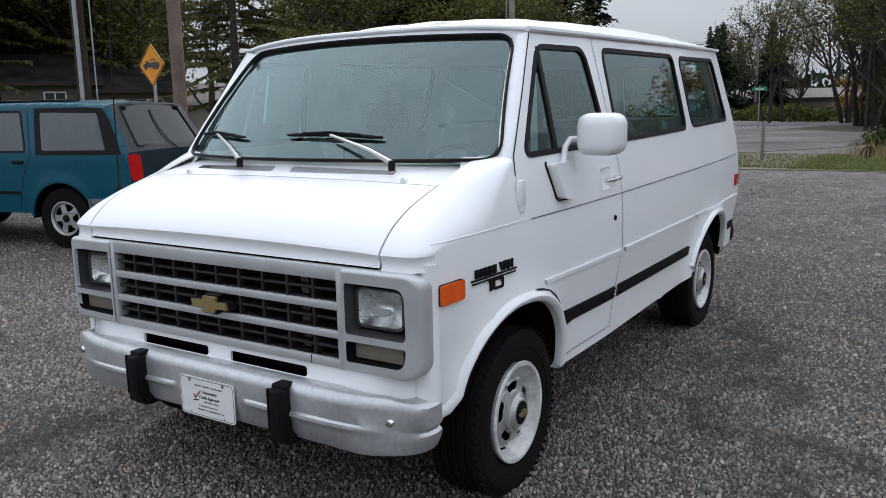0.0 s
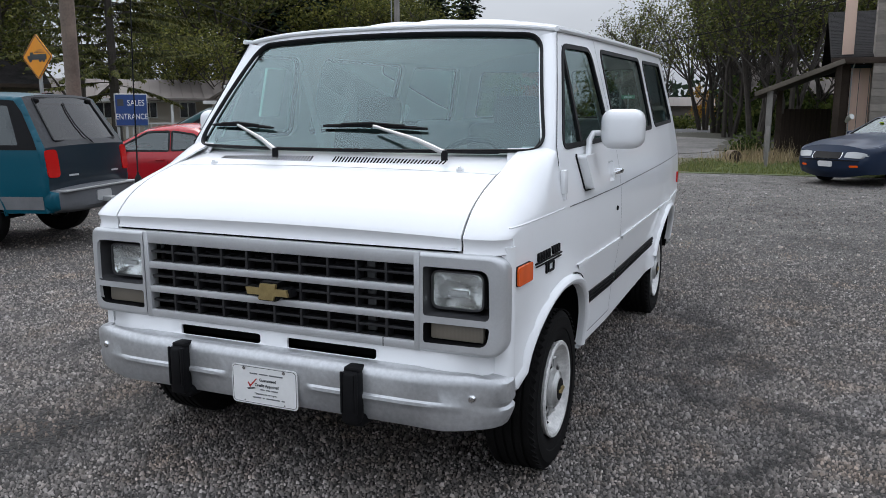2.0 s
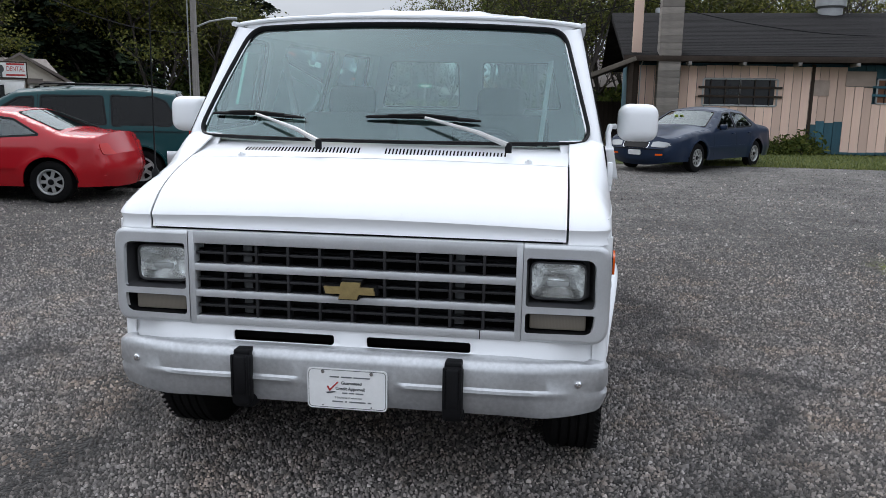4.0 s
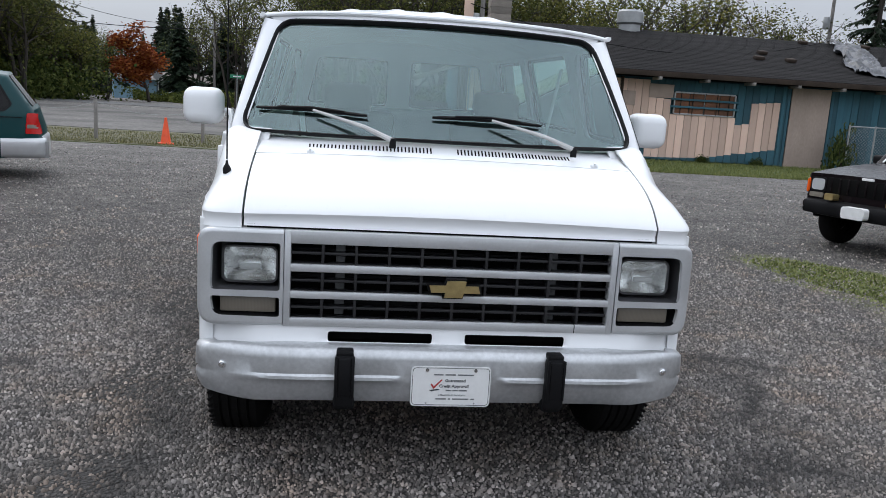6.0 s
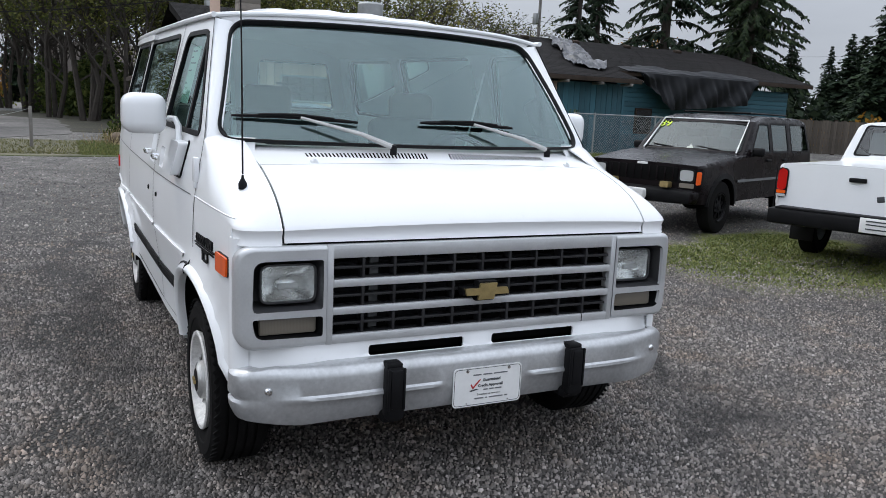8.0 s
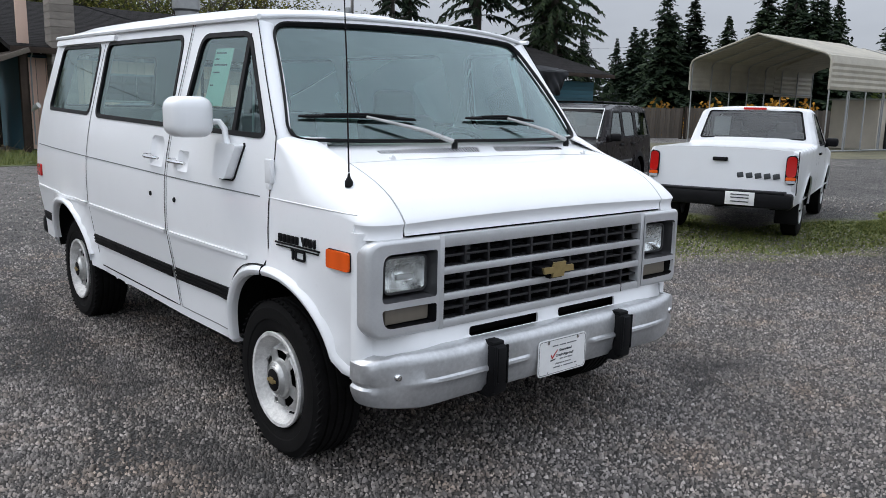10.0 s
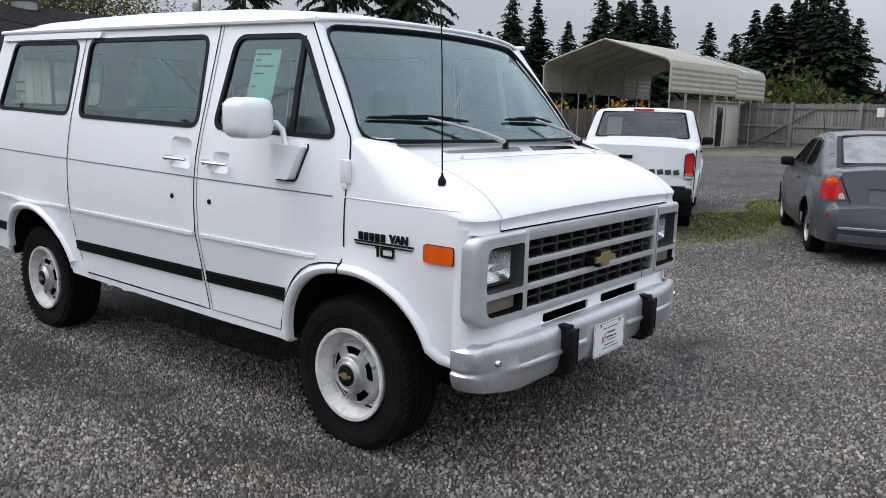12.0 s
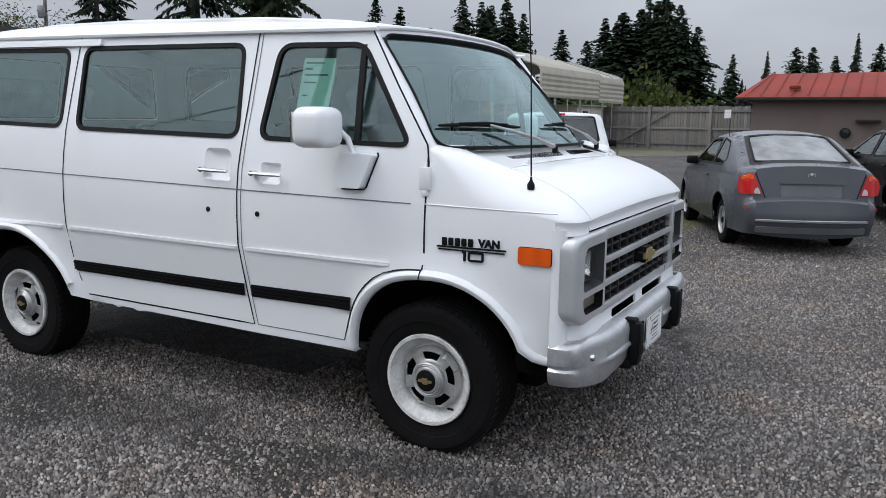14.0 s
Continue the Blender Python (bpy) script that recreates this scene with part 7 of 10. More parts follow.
# ---- buildings ----
PINK = surface("faded_pink_board", (0.76, 0.545, 0.435), 0.75, 0, 0.06, 1.5, 30, 0.2, 0.002, island=True)
TEAL_BOARD = surface("teal_board", (0.035, 0.115, 0.15), 0.75, 0, 0.2, 1.5, 30, 0.2, 0.002, island=True)
PLYWOOD = surface("weathered_plywood", (0.40, 0.315, 0.265), 0.85, 0, 0.2, 1.2, 22, 0.2)
BROWN_BOARD = surface("brown_board", (0.22, 0.10, 0.055), 0.8, 0, 0.3, 2, 25, 0.2, island=True)
OLD_WOOD = surface("dark_old_wood", (0.050, 0.037, 0.029), 0.9, 0, 0.35, 2, 30, 0.3, spec=0.2)
FENCE_BROWN = surface("faded_brown_fence", (0.125, 0.105, 0.085), 0.9, 0, 0.3, 2, 30, 0.3, island=True)
GREY_WOOD = surface("weathered_grey_wood", (0.23, 0.215, 0.20), 0.9, 0, 0.25, 2, 30, 0.3, island=True)
POLE_WOOD = surface("brown_pole_wood", (0.19, 0.145, 0.115), 0.9, 0, 0.35, 3, 30, 0.4)
SHINGLE = surface("dark_shingle", (0.029, 0.027, 0.027), 0.95, 0, 0.65, 1.3, 12, 0.6, 0.012, island=True, spec=0.06)
BLOCK = surface("grey_concrete_block", (0.25, 0.222, 0.195), 0.9, 0, 0.2, 2, 40, 0.3, island=True)
TARP_BLACK = surface("black_tarp", (0.010, 0.011, 0.014), 0.5, 0, 0.3, 2, 20, 0.2, spec=0.25)
TARP_GREY = surface("silver_tarp", (0.12, 0.125, 0.14), 0.45, 0.0, 0.8, 3, 20, 0.3)
STEEL = surface("galvanised_steel", (0.38, 0.39, 0.39), 0.5, 0.5, 0.15, 4, 40, 0.05)
CARPORT_METAL = surface("beige_sheet_metal", (0.43, 0.40, 0.33), 0.6, 0.1, 0.2, 1.0, 20, 0.05)
RED_ROOF = surface("red_metal_roof", (0.26, 0.038, 0.024), 0.7, 0.0, 0.25, 0.8, 20, 0.1, spec=0.2)
TAUPE = surface("taupe_wall", (0.155, 0.125, 0.108), 0.85, 0, 0.12, 0.7, 25, 0.15)
CREAM = surface("cream_siding", (0.55, 0.50, 0.42), 0.8, 0, 0.12, 1.0, 25, 0.15)
DARK_SIDING = surface("dark_house_siding", (0.11, 0.095, 0.08), 0.85, 0, 0.2, 1.0, 25, 0.15)
ROOF_PALE = surface("pale_ribbed_roof", (0.165, 0.14, 0.125), 0.7, 0.1, 0.15, 1.0, 20, 0.1)
WHITE_WOOD = surface("white_painted_wood", (0.72, 0.72, 0.70), 0.6, 0, 0.1, 2, 30, 0.1)
DARK_PANE = surface("dark_window", (0.012, 0.014, 0.016), 0.15, 0, 0.3, 2, 20, 0.0)
BLUE_SIGN = surface("blue_sign", (0.012, 0.05, 0.19), 0.4, 0, 0.1, 3, 40, 0.0)
YELLOW_SIGN = surface("yellow_road_sign", (0.80, 0.30, 0.01), 0.45, 0, 0.06, 3, 40, 0.0)
GREEN_SIGN = surface("green_street_sign", (0.01, 0.22, 0.11), 0.45, 0, 0.06, 3, 40, 0.0)
CONE_ORANGE = surface("orange_cone", (0.80, 0.09, 0.02), 0.5, 0, 0.1, 6, 40, 0.0)
BLUE_WALL = surface("pale_blue_wall", (0.20, 0.34, 0.44), 0.8, 0, 0.1, 1, 20, 0.1)


def shared(me, name, parent, m):
    o = new(name, me)
    o.parent, o.matrix_basis = parent, m
    return o


def unit_box(mat, bevel=0.0):
    return Geo().box((0, 0, 0), (1, 1, 1), bevel).mesh("piece", mat)


def piece(me, name, parent, x0, x1, y0, y1, z0, z1, rx=0, ry=0, rz=0):
    """A box-shaped piece between two corners, sharing one mesh."""
    return shared(me, name, parent, Matrix.LocRotScale(((x0 + x1) / 2, (y0 + y1) / 2, (z0 + z1) / 2), Euler((radians(rx), radians(ry), radians(rz))), (x1 - x0, y1 - y0, z1 - z0)))


def build_old_building():
    b = thing("old_workshop", pose(0, 0, 0), "derelict low building with patchy pink and teal boards", "building")
    Y = 25.7
    w = Geo().box((8.6, Y + 2.6, 1.4), (16.2, 5.0, 2.78)).box((22.6, Y + 4.5, 1.5), (10.2, 5.8, 3.0)).ob("wall", TEAL_BOARD, b, "board wall, pink paint flaking over teal")
    pink, teal, ply = unit_box(PINK), unit_box(TEAL_BOARD), unit_box(PLYWOOD)
    low = [(5.9, 0.05), (5.92, 0.92), (6.30, 1.08), (6.32, 0.98), (6.78, 1.05), (6.8, 0.36), (7.05, 0.10), (9.0, 0.16), (10.2, 0.36), (11.6, 0.58)]
    dx, k, x = 0.262, 0, 0.62
    while x < 16.6:
        a, c = x + 0.008, x + dx - 0.008
        xm = x + dx / 2
        if 11.98 < xm < 13.44 or (2.62 < xm < 4.9) or (7.78 < xm < 9.98):
            spans = []
            if xm < 5:
                spans = [(pink, 0.08, 1.46), (pink, 2.34, 2.72)]
            elif xm < 10:
                spans = [(teal, 0.05, lerp_table(low, xm)), (pink, lerp_table(low, xm), 1.60), (teal, 2.38, 2.74)]
        elif xm < 5.9:
            spans = [(pink, 0.05 + 0.06 * ((k * 7) % 5) / 5, 2.70)]
        elif xm < 6.85:
            spans = [(teal, 0.05, lerp_table(low, xm)), (pink, lerp_table(low, xm), 2.70)]
        elif xm < 7.78:
            spans = [(teal, 0.05, lerp_table(low, xm)), (pink, lerp_table(low, xm), 2.10 if xm > 7.5 else 2.12), (teal, 2.6, 2.74)]
        elif xm < 10.45:
            t = 1.36 + 0.05 * (k % 2)
            spans = [(teal, 0.05, 0.38), (pink, 0.38, t), (teal, t, 2.74)]
        elif xm < 11.62:
            t = 2.10 + 0.10 * (xm - 10.5)
            spans = [(teal, 0.05, lerp_table(low, xm)), (pink, lerp_table(low, xm), t), (teal, t, 2.74)]
        else:
            spans = [(teal, 0.02, 2.76)]
        for me, z0, z1 in spans:
            if z1 - z0 > 0.03:
                piece(me, "board", w, a, c, Y - 0.030 - 0.004 * (k % 3), Y + 0.0, z0, z1)
        x += dx
        k += 1
    piece(ply, "plywood_sheet", w, 12.0, 13.42, Y - 0.05, Y, 0.0, 2.74)
    piece(ply, "patch_board", w, 6.88, 7.74, Y - 0.06, Y - 0.03, 2.13, 2.58)
    piece(ply, "patch_board", w, 5.97, 6.42, Y - 0.06, Y - 0.03, 1.82, 2.30)
    for px in (0.6, 5.92, 11.72, 11.9, 13.5, 16.62):
        piece(teal if px > 6 else unit_box(OLD_WOOD), "corner_board", w, px - 0.05, px + 0.05, Y - 0.055, Y, 0.0, 2.76)
    # lap siding on the set-back wing
    for i in range(14):
        piece(teal, "lap_board", w, 17.5, 27.65, Y + 1.56, Y + 1.60, 0.15 + 0.2 * i, 0.335 + 0.2 * i, -5)
    # windows
    for (a, c, z0, z1, back) in ((2.66, 4.89, 1.50, 2.30, DARK_PANE), (7.81, 9.96, 1.63, 2.34, None)):
        fr = Geo()
        for q in ((a, c, z0 - 0.03, z0 + 0.02), (a, c, z1 - 0.02, z1 + 0.03), (a - 0.03, a + 0.02, z0, z1), (c - 0.02, c + 0.03, z0, z1), ((a + c) / 2 - 0.02, (a + c) / 2 + 0.02, z0, z1)):
            fr.box(((q[0] + q[1]) / 2, Y - 0.045, (q[2] + q[3]) / 2), (q[1] - q[0], 0.05, q[3] - q[2]), 0.004)
        win = fr.ob("window", STEEL, b, "barred aluminium window" if back else "window boarded with brown planks")
        if back:
            Geo().box(((a + c) / 2, Y + 0.0, (z0 + z1) / 2), (c - a, 0.02, z1 - z0)).ob("pane", DARK_PANE, win)
        else:
            for i in range(4):
                for j in range(3):
                    Geo().box((a + (c - a) * (i + 0.5) / 4, Y - 0.01, z0 + (z1 - z0) * (j + 0.5) / 3), ((c - a) / 4 - 0.03, 0.03, (z1 - z0) / 3 - 0.02), 0.004).ob("plank", BROWN_BOARD, win)
        for z in (z0 + (z1 - z0) * 0.33, z0 + (z1 - z0) * 0.68):
            Geo().box(((a + c) / 2, Y - 0.08, z), (c - a + 0.3, 0.03, 0.07), 0.004).ob("security_bar", TEAL_BOARD if not back else OLD_WOOD, win)
        for i in range(5):
            Geo().box((a + (c - a) * (i + 0.5) / 5, Y - 0.075, (z0 + z1) / 2), (0.025, 0.02, z1 - z0)).ob("security_bar", OLD_WOOD, win)
    # set-back window
    sw = Geo().box((19.0, Y + 1.53, 1.35), (0.9, 0.08, 1.1), 0.01).ob("window", OLD_WOOD, b, "dark wing window")
    Geo().box((19.0, Y + 1.485, 1.35), (0.75, 0.02, 0.95)).ob("pane", DARK_PANE, sw)
    # roof: two slopes from a long ridge, stepped eave, shingle courses
    RY, RZ, SL = 33.4, 5.11, 0.255
    ez = lambda y: RZ - (RY - y) * SL
    roof = Geo()
    for (xa, xb, ye) in ((0.1, 16.9, 25.0), (16.9, 28.4, 26.55)):
        roof.add([(xa, ye, ez(ye)), (xb, ye, ez(ye)), (xb + (0.8 if xb > 20 else 0), RY, RZ), (xa, RY, RZ), (xa, ye, ez(ye) - 0.14), (xb, ye, ez(ye) - 0.14), (xb, RY, RZ - 0.3), (xa, RY, RZ - 0.3)], [(0, 1, 2, 3), (4, 5, 1, 0), (5, 6, 2, 1), (0, 3, 7, 4)])
    roof.add([(0.1, RY, RZ), (28.7, RY, RZ), (27.9, 41.5, ez(2 * RY - 41.5)), (0.1, 41.5, ez(2 * RY - 41.5))], [(0, 1, 2, 3)])
    rf = roof.ob("roof", SHINGLE, b, "weathered dark shingle roof")
    me = unit_box(SHINGLE)
    ang = math.degrees(math.atan(SL))
    for (xa, xb, ye) in ((0.1, 16.9, 25.0), (16.9, 28.4, 26.55)):
        y = ye
        while y < RY - 0.1:
            piece(me, "shingle_course", rf, xa - 0.02, xb + 0.02 + (0.8 * (y - 26.5) / 6.9 if xb > 20 else 0), y - 0.02, y + 0.30, ez(y + 0.14) - 0.002, ez(y + 0.14) + 0.014, ang - 1.0)
            y += 0.26
    for xa, xb, ye in ((0.1, 16.95, 24.97), (16.9, 28.4, 26.52)):
        Geo().box(((xa + xb) / 2, ye, ez(ye) - 0.08), (xb - xa, 0.05, 0.17), 0.006).ob("fascia", OLD_WOOD, rf, "dark fascia board")
    for px in (2.1, 3.7, 5.3, 6.95, 8.6, 10.2, 11.8, 13.4, 15.0, 16.4):
        Geo().box((px, 25.2, 2.74), (0.09, 0.7, 0.10), 0.006).ob("rafter_tail", GREY_WOOD, rf)
    for (vx, vy) in ((12.6, 29.4), (11.9, 28.2), (13.1, 28.1), (16.0, 32.6), (18.8, 32.5), (22.0, 32.6), (25.2, 32.5)):
        Geo().box((vx, vy, ez(vy) + 0.09), (0.34, 0.30, 0.13), 0.03, pose(0, 0, 0, 14)).ob("roof_vent", OLD_WOOD, rf, "low roof vent")
    ex = Geo().lathe([(0.0, 0.62), (0.50, 0.60), (0.56, 0.52), (0.56, 0.08), (0.45, 0.0), (0.45, -0.4)], (8.45, 33.2, 5.25), "Z", 20).ob("exhaust_fan", STEEL, rf, "round galvanised roof fan")
    # silver tarp over a roof break, black tarp along the wing's eave
    rng = random.Random(4)
    def tarp(u, v):
        y = 26.3 + 7.05 * v + 0.25 * math.sin(u * 7)
        x = 14.55 + (1.75 - 0.7 * v) * u + 3.1 * v + 0.15 * math.sin(v * 17)
        return (x, y, ez(y) + 0.05 + 0.38 * abs(noise.noise((x * 2.6, y * 1.1, 1.0))) * (1.1 - 0.6 * v) + 0.17 * abs(noise.noise((x * 5.5, y * 3.2, 2.0))))
    Geo().grid(tarp, 26, 60).ob("tarp", TARP_GREY, rf, "crumpled silver tarp on the roof", sharp=20, thick=0.01)
    def tarp2(u, v):
        x = 17.4 + 7.4 * u
        if v < 0.4:
            y = 27.5 + 0.3 * math.sin(x * 1.7) - (1.05 + 0.3 * math.sin(x * 1.7)) * v / 0.4
            z = ez(y) + 0.05 + 0.05 * noise.noise((x * 1.3, y * 2, 4))
        else:
            t = (v - 0.4) / 0.6
            y = 26.45 - (0.12 * math.sin(x * 3.1 + 4 * t) + 0.07 * math.sin(x * 7.3 - 5 * t) + 0.05 * math.sin(x * 15.0 - 9 * t)) * t
            drop = 1.5 * min(1, max(0.0, (u - 0.08) / 0.24)) * (1 - 0.30 * max(0, (u - 0.35) / 0.65)) * min(1.0, (1.0 - u) / 0.07 + 0.12)
            z = ez(26.45) + 0.04 - drop * t - 0.05 * abs(noise.noise((x * 1.6, t * 2, 7)))
        return (x, y, z)
    Geo().grid(tarp2, 110, 26).ob("tarp", TARP_BLACK, rf, "black tarp hanging over the eave", sharp=20, thick=0.01)
    # block chimney on the near wall
    ch = Geo().box((1.5, 25.3, 2.6), (0.60, 0.62, 5.2)).ob("chimney", BLOCK, b, "tall grey block chimney")
    blk = unit_box(BLOCK)
    for i in range(25):
        piece(blk, "block", ch, 1.17, 1.83, 24.97, 25.63, 0.21 * i + 0.005, 0.21 * i + 0.203)
    # service mast, conduit and lamp beside it
    mast = Geo().box((0.50, 25.45, 1.5), (0.22, 0.22, 3.0), 0.01).ob("service_mast", OLD_WOOD, b, "dark timber post")
    Geo().box((0.52, 25.4, 4.0), (0.30, 0.10, 2.0), 0.01).ob("mast_board", PINK, mast, "pink board above the post")
    Geo().tube([(0.66, 25.28, 0.2), (0.66, 25.28, 2.6), (0.75, 25.25, 2.95), (0.92, 25.25, 3.0), (0.95, 25.25, 2.8)], 0.02, 8).ob("conduit", STEEL, mast)
    Geo().tube([(0.62, 25.25, 1.18), (0.66, 25.1, 1.28), (0.74, 25.0, 1.34)], [0.04, 0.07, 0.085], 12).ob("flood_lamp", WHITE_WOOD, mast, "white flood lamp")
    return b


old_building = build_old_building()


def build_lean_to():
    s = thing("lean_to_shed", pose(0, 0, 0), "dark open lean-to shed with timber posts", "shed")
    Geo().add([(-1.85, 24.2, 2.02), (0.45, 24.2, 2.92), (0.45, 29, 2.92), (-1.85, 29, 2.02), (-1.85, 24.2, 1.90), (0.45, 24.2, 2.78), (0.45, 29, 2.78), (-1.85, 29, 1.90)], [(0, 1, 2, 3), (4, 5, 1, 0), (7, 6, 5, 4), (3, 7, 4, 0), (1, 5, 6, 2), (2, 6, 7, 3)]).ob("roof", OLD_WOOD, s, "sloping plank roof")
    Geo().box((-0.7, 24.18, 2.40), (2.40, 0.05, 0.13), 0.006, pose(0, 0, 0, 0, -21.4)).ob("fascia", FENCE_BROWN, s)
    for x, y, z in ((-1.42, 24.4, 2.05), (-1.2, 26.0, 2.1), (0.3, 24.6, 2.75)):
        Geo().box((x, y, z / 2), (0.16, 0.16, z), 0.01).ob("post", GREY_WOOD if x < -1.3 else OLD_WOOD, s)
    me = unit_box(OLD_WOOD)
    for i in range(9):
        piece(me, "board", s, -1.1 + 0.155 * i, -0.95 + 0.155 * i, 27.9, 27.95, 0, 1.55)
    Geo().box((-0.5, 28.2, 0.7), (1.6, 0.4, 1.4), 0.02).ob("stored_crate", OLD_WOOD, s)
    return s


build_lean_to()


def chain_fence(name, pts, h, label):
    f = thing(name, pose(0, 0, 0), label, "fence")
    g = Geo()
    for (ax, ay), (bx, by) in zip(pts, pts[1:]):
        L = math.hypot(bx - ax, by - ay)
        k = int(L / 0.11)
        for i in range(-int(h / 0.11), k):
            for s in (1, -1):
                t0, t1 = i * 0.11, i * 0.11 + h
                z0, z1 = 0.03, h
                if t0 < 0:
                    z0, t0 = 0.03 - t0, 0
                if t1 > L:
                    z1, t1 = h - (t1 - L), L
                if z1 <= z0:
                    continue
                if s < 0:
                    t0, t1 = L - t0, L - t1
                p = Vector((ax + (bx - ax) * t0 / L, ay + (by - ay) * t0 / L, z0))
                q = Vector((ax + (bx - ax) * t1 / L, ay + (by - ay) * t1 / L, z1))
                g.tube([p, q], 0.004, 3, False)
        Geo().tube([(ax, ay, h), (bx, by, h)], 0.02, 8).ob("top_rail", STEEL, f)
    g.ob("chain_mesh", STEEL, f, "galvanised chain-link mesh")
    for x, y in pts:
        Geo().tube([(x, y, 0), (x, y, h + 0.05)], 0.03, 8).ob("post", STEEL, f)
    return f


chain_fence("chain_link_fence", [(13.6, 24.6), (14.5, 24.55), (17.4, 24.5), (21.5, 24.6)], 1.55, "grey chain-link fence before the teal wall")


def build_carport():
    c = thing("metal_carport", pose(28.6, 15.5, 0, 0, 0, -3), "tall open carport of beige sheet metal on steel legs", "carport")
    W, L, E, P = 6.9, 11.0, 4.05, 5.05
    prof = [(0.0, 2.62), (0.0, E - 0.25), (0.10, E - 0.06), (0.30, E + 0.05), (W / 2, P), (W - 0.30, E + 0.05), (W - 0.10, E - 0.06), (W, E - 0.25), (W, 2.62)]
    dense = []
    for (a, z), (a2, z2) in zip(prof, prof[1:]):
        k = max(1, int(math.hypot(a2 - a, z2 - z) / 0.11))
        for i in range(k):
            dense.append((a + (a2 - a) * i / k, z + (z2 - z) * i / k))
    dense.append(prof[-1])
    vs = []
    for xx in (0, 7.2, 7.21, L):
        drop = 0.12 if xx > 7.205 else 0.0
        for i, (a, z) in enumerate(dense):
            p0, p1 = dense[max(0, i - 1)], dense[min(len(dense) - 1, i + 1)]
            d = Vector((p1[0] - p0[0], p1[1] - p0[1])).normalized()
            o = 0.028 if i % 2 else 0.0
            vs.append((xx, a - d.y * o, z - drop + d.x * o))
    n = len(dense)
    Geo().add(vs, [(r * n + i, r * n + i + 1, (r + 1) * n + i + 1, (r + 1) * n + i) for r in range(3) for i in range(n - 1)]).ob("roof", CARPORT_METAL, c, "ribbed beige roof and side sheets", sharp=10, thick=0.012)
    trim = [(0, a, z) for a, z in prof]
    Geo().tube([(x - 0.03, y, z) for x, y, z in trim], 0.05, 6).ob("gable_trim", CARPORT_METAL, c, "pale gable trim")
    for k in range(8):
        x = 0.08 + k * (L - 0.16) / 7
        Geo().tube([(x, a, z - 0.06) for a, z in prof[1:-1]], 0.032, 6).ob("roof_bow", STEEL, c)
        for y in (0.04, W - 0.04):
            Geo().tube([(x, y, 0), (x, y, E - 0.2)], 0.033, 6).ob("leg", STEEL, c)
        if k % 2:
            Geo().tube([(x + 0.14, 0.04, 0), (x + 0.14, 0.04, E - 0.9)], 0.03, 6).ob("leg", STEEL, c)
    for y in (0.04, W - 0.04):
        Geo().tube([(0, y, 0.05), (L, y, 0.05)], 0.035, 6).ob("base_rail", STEEL, c)
        Geo().tube([(0, y, 2.62), (L, y, 2.62)], 0.03, 6).ob("side_rail", STEEL, c)
    return c


build_carport()
ws = thing("white_shed", pose(34.0, 15.6, 0, 0, 0, -8), "low white metal shed under the carport", "shed")
Geo().box((1.6, 1.3, 1.15), (3.0, 2.4, 2.3), 0.03).ob("wall", CREAM, ws)
Geo().box((1.6, 1.3, 2.32), (3.3, 2.7, 0.08), 0.01).ob("roof", STEEL, ws)
Geo().box((0.95, 0.06, 1.05), (0.5, 0.06, 2.0), 0.01).ob("door", DARK_PANE, ws, "dark doorway")


def build_plank_fence(name, a, b, h, mat, label, gate=False, dark=False):
    f = thing(name, pose(0, 0, 0), label, "fence")
    a, b = Vector((*a, 0)), Vector((*b, 0))
    L = (b - a).length
    rz = math.degrees(math.atan2(b.y - a.y, b.x - a.x))
    me, rail = unit_box(mat), unit_box(OLD_WOOD if dark else GREY_WOOD)
    rng = random.Random(len(name))
    k = int(L / 0.165)
    base = Matrix.Translation(a) @ pose(0, 0, 0, 0, 0, rz)
    f.matrix_basis = base
    for i in range(k):
        hh = h + rng.uniform(-0.03, 0.03)
        piece(me, "board", f, i * L / k + 0.008, (i + 1) * L / k - 0.008, -0.02 - 0.006 * (i % 2), 0.0, 0.04, hh, 0, rng.uniform(-0.4, 0.4))
    for z in (0.35, h * 0.5, h - 0.25):
        piece(rail, "rail", f, 0, L, 0.0, 0.06, z - 0.05, z + 0.05)
    n = max(2, int(L / 3.0) + 1)
    for i in range(n):
        x = L * i / (n - 1)
        piece(rail, "post", f, x - 0.08, x + 0.08, 0.0, 0.14, 0, h + 0.06)
    if gate:
        x0, x1 = gate
        ang = math.degrees(math.atan2(h - 0.6, x1 - x0))
        ln = math.hypot(x1 - x0, h - 0.6)
        piece(rail, "brace", f, (x0 + x1) / 2 - ln / 2, (x0 + x1) / 2 + ln / 2, 0.06, 0.12, h / 2 - 0.06, h / 2 + 0.06, 0, ang if gate[0] > 0 else -ang)
    return f


build_plank_fence("plank_fence", (37.2, 6.2), (38.6, 19.5), 2.35, GREY_WOOD, "weathered grey plank fence with a braced gate", (5.6, 8.6))
build_plank_fence("brown_fence", (36.5, 27.5), (50, 20), 1.85, FENCE_BROWN, "faded brown board fence beyond the carport", False, True)
build_plank_fence("back_fence", (27.5, 31.5), (36.5, 27.8), 1.8, FENCE_BROWN, "faded board fence behind the old workshop", False, True)
nt = Geo().box((0, 0, 0), (0.02, 0.34, 0.44)).ob("fence_notice", PAPER, m=pose(37.1, 8.6, 1.95, 0, 0, -6))
tagged(nt, "white paper notice stapled to the fence", "sign")


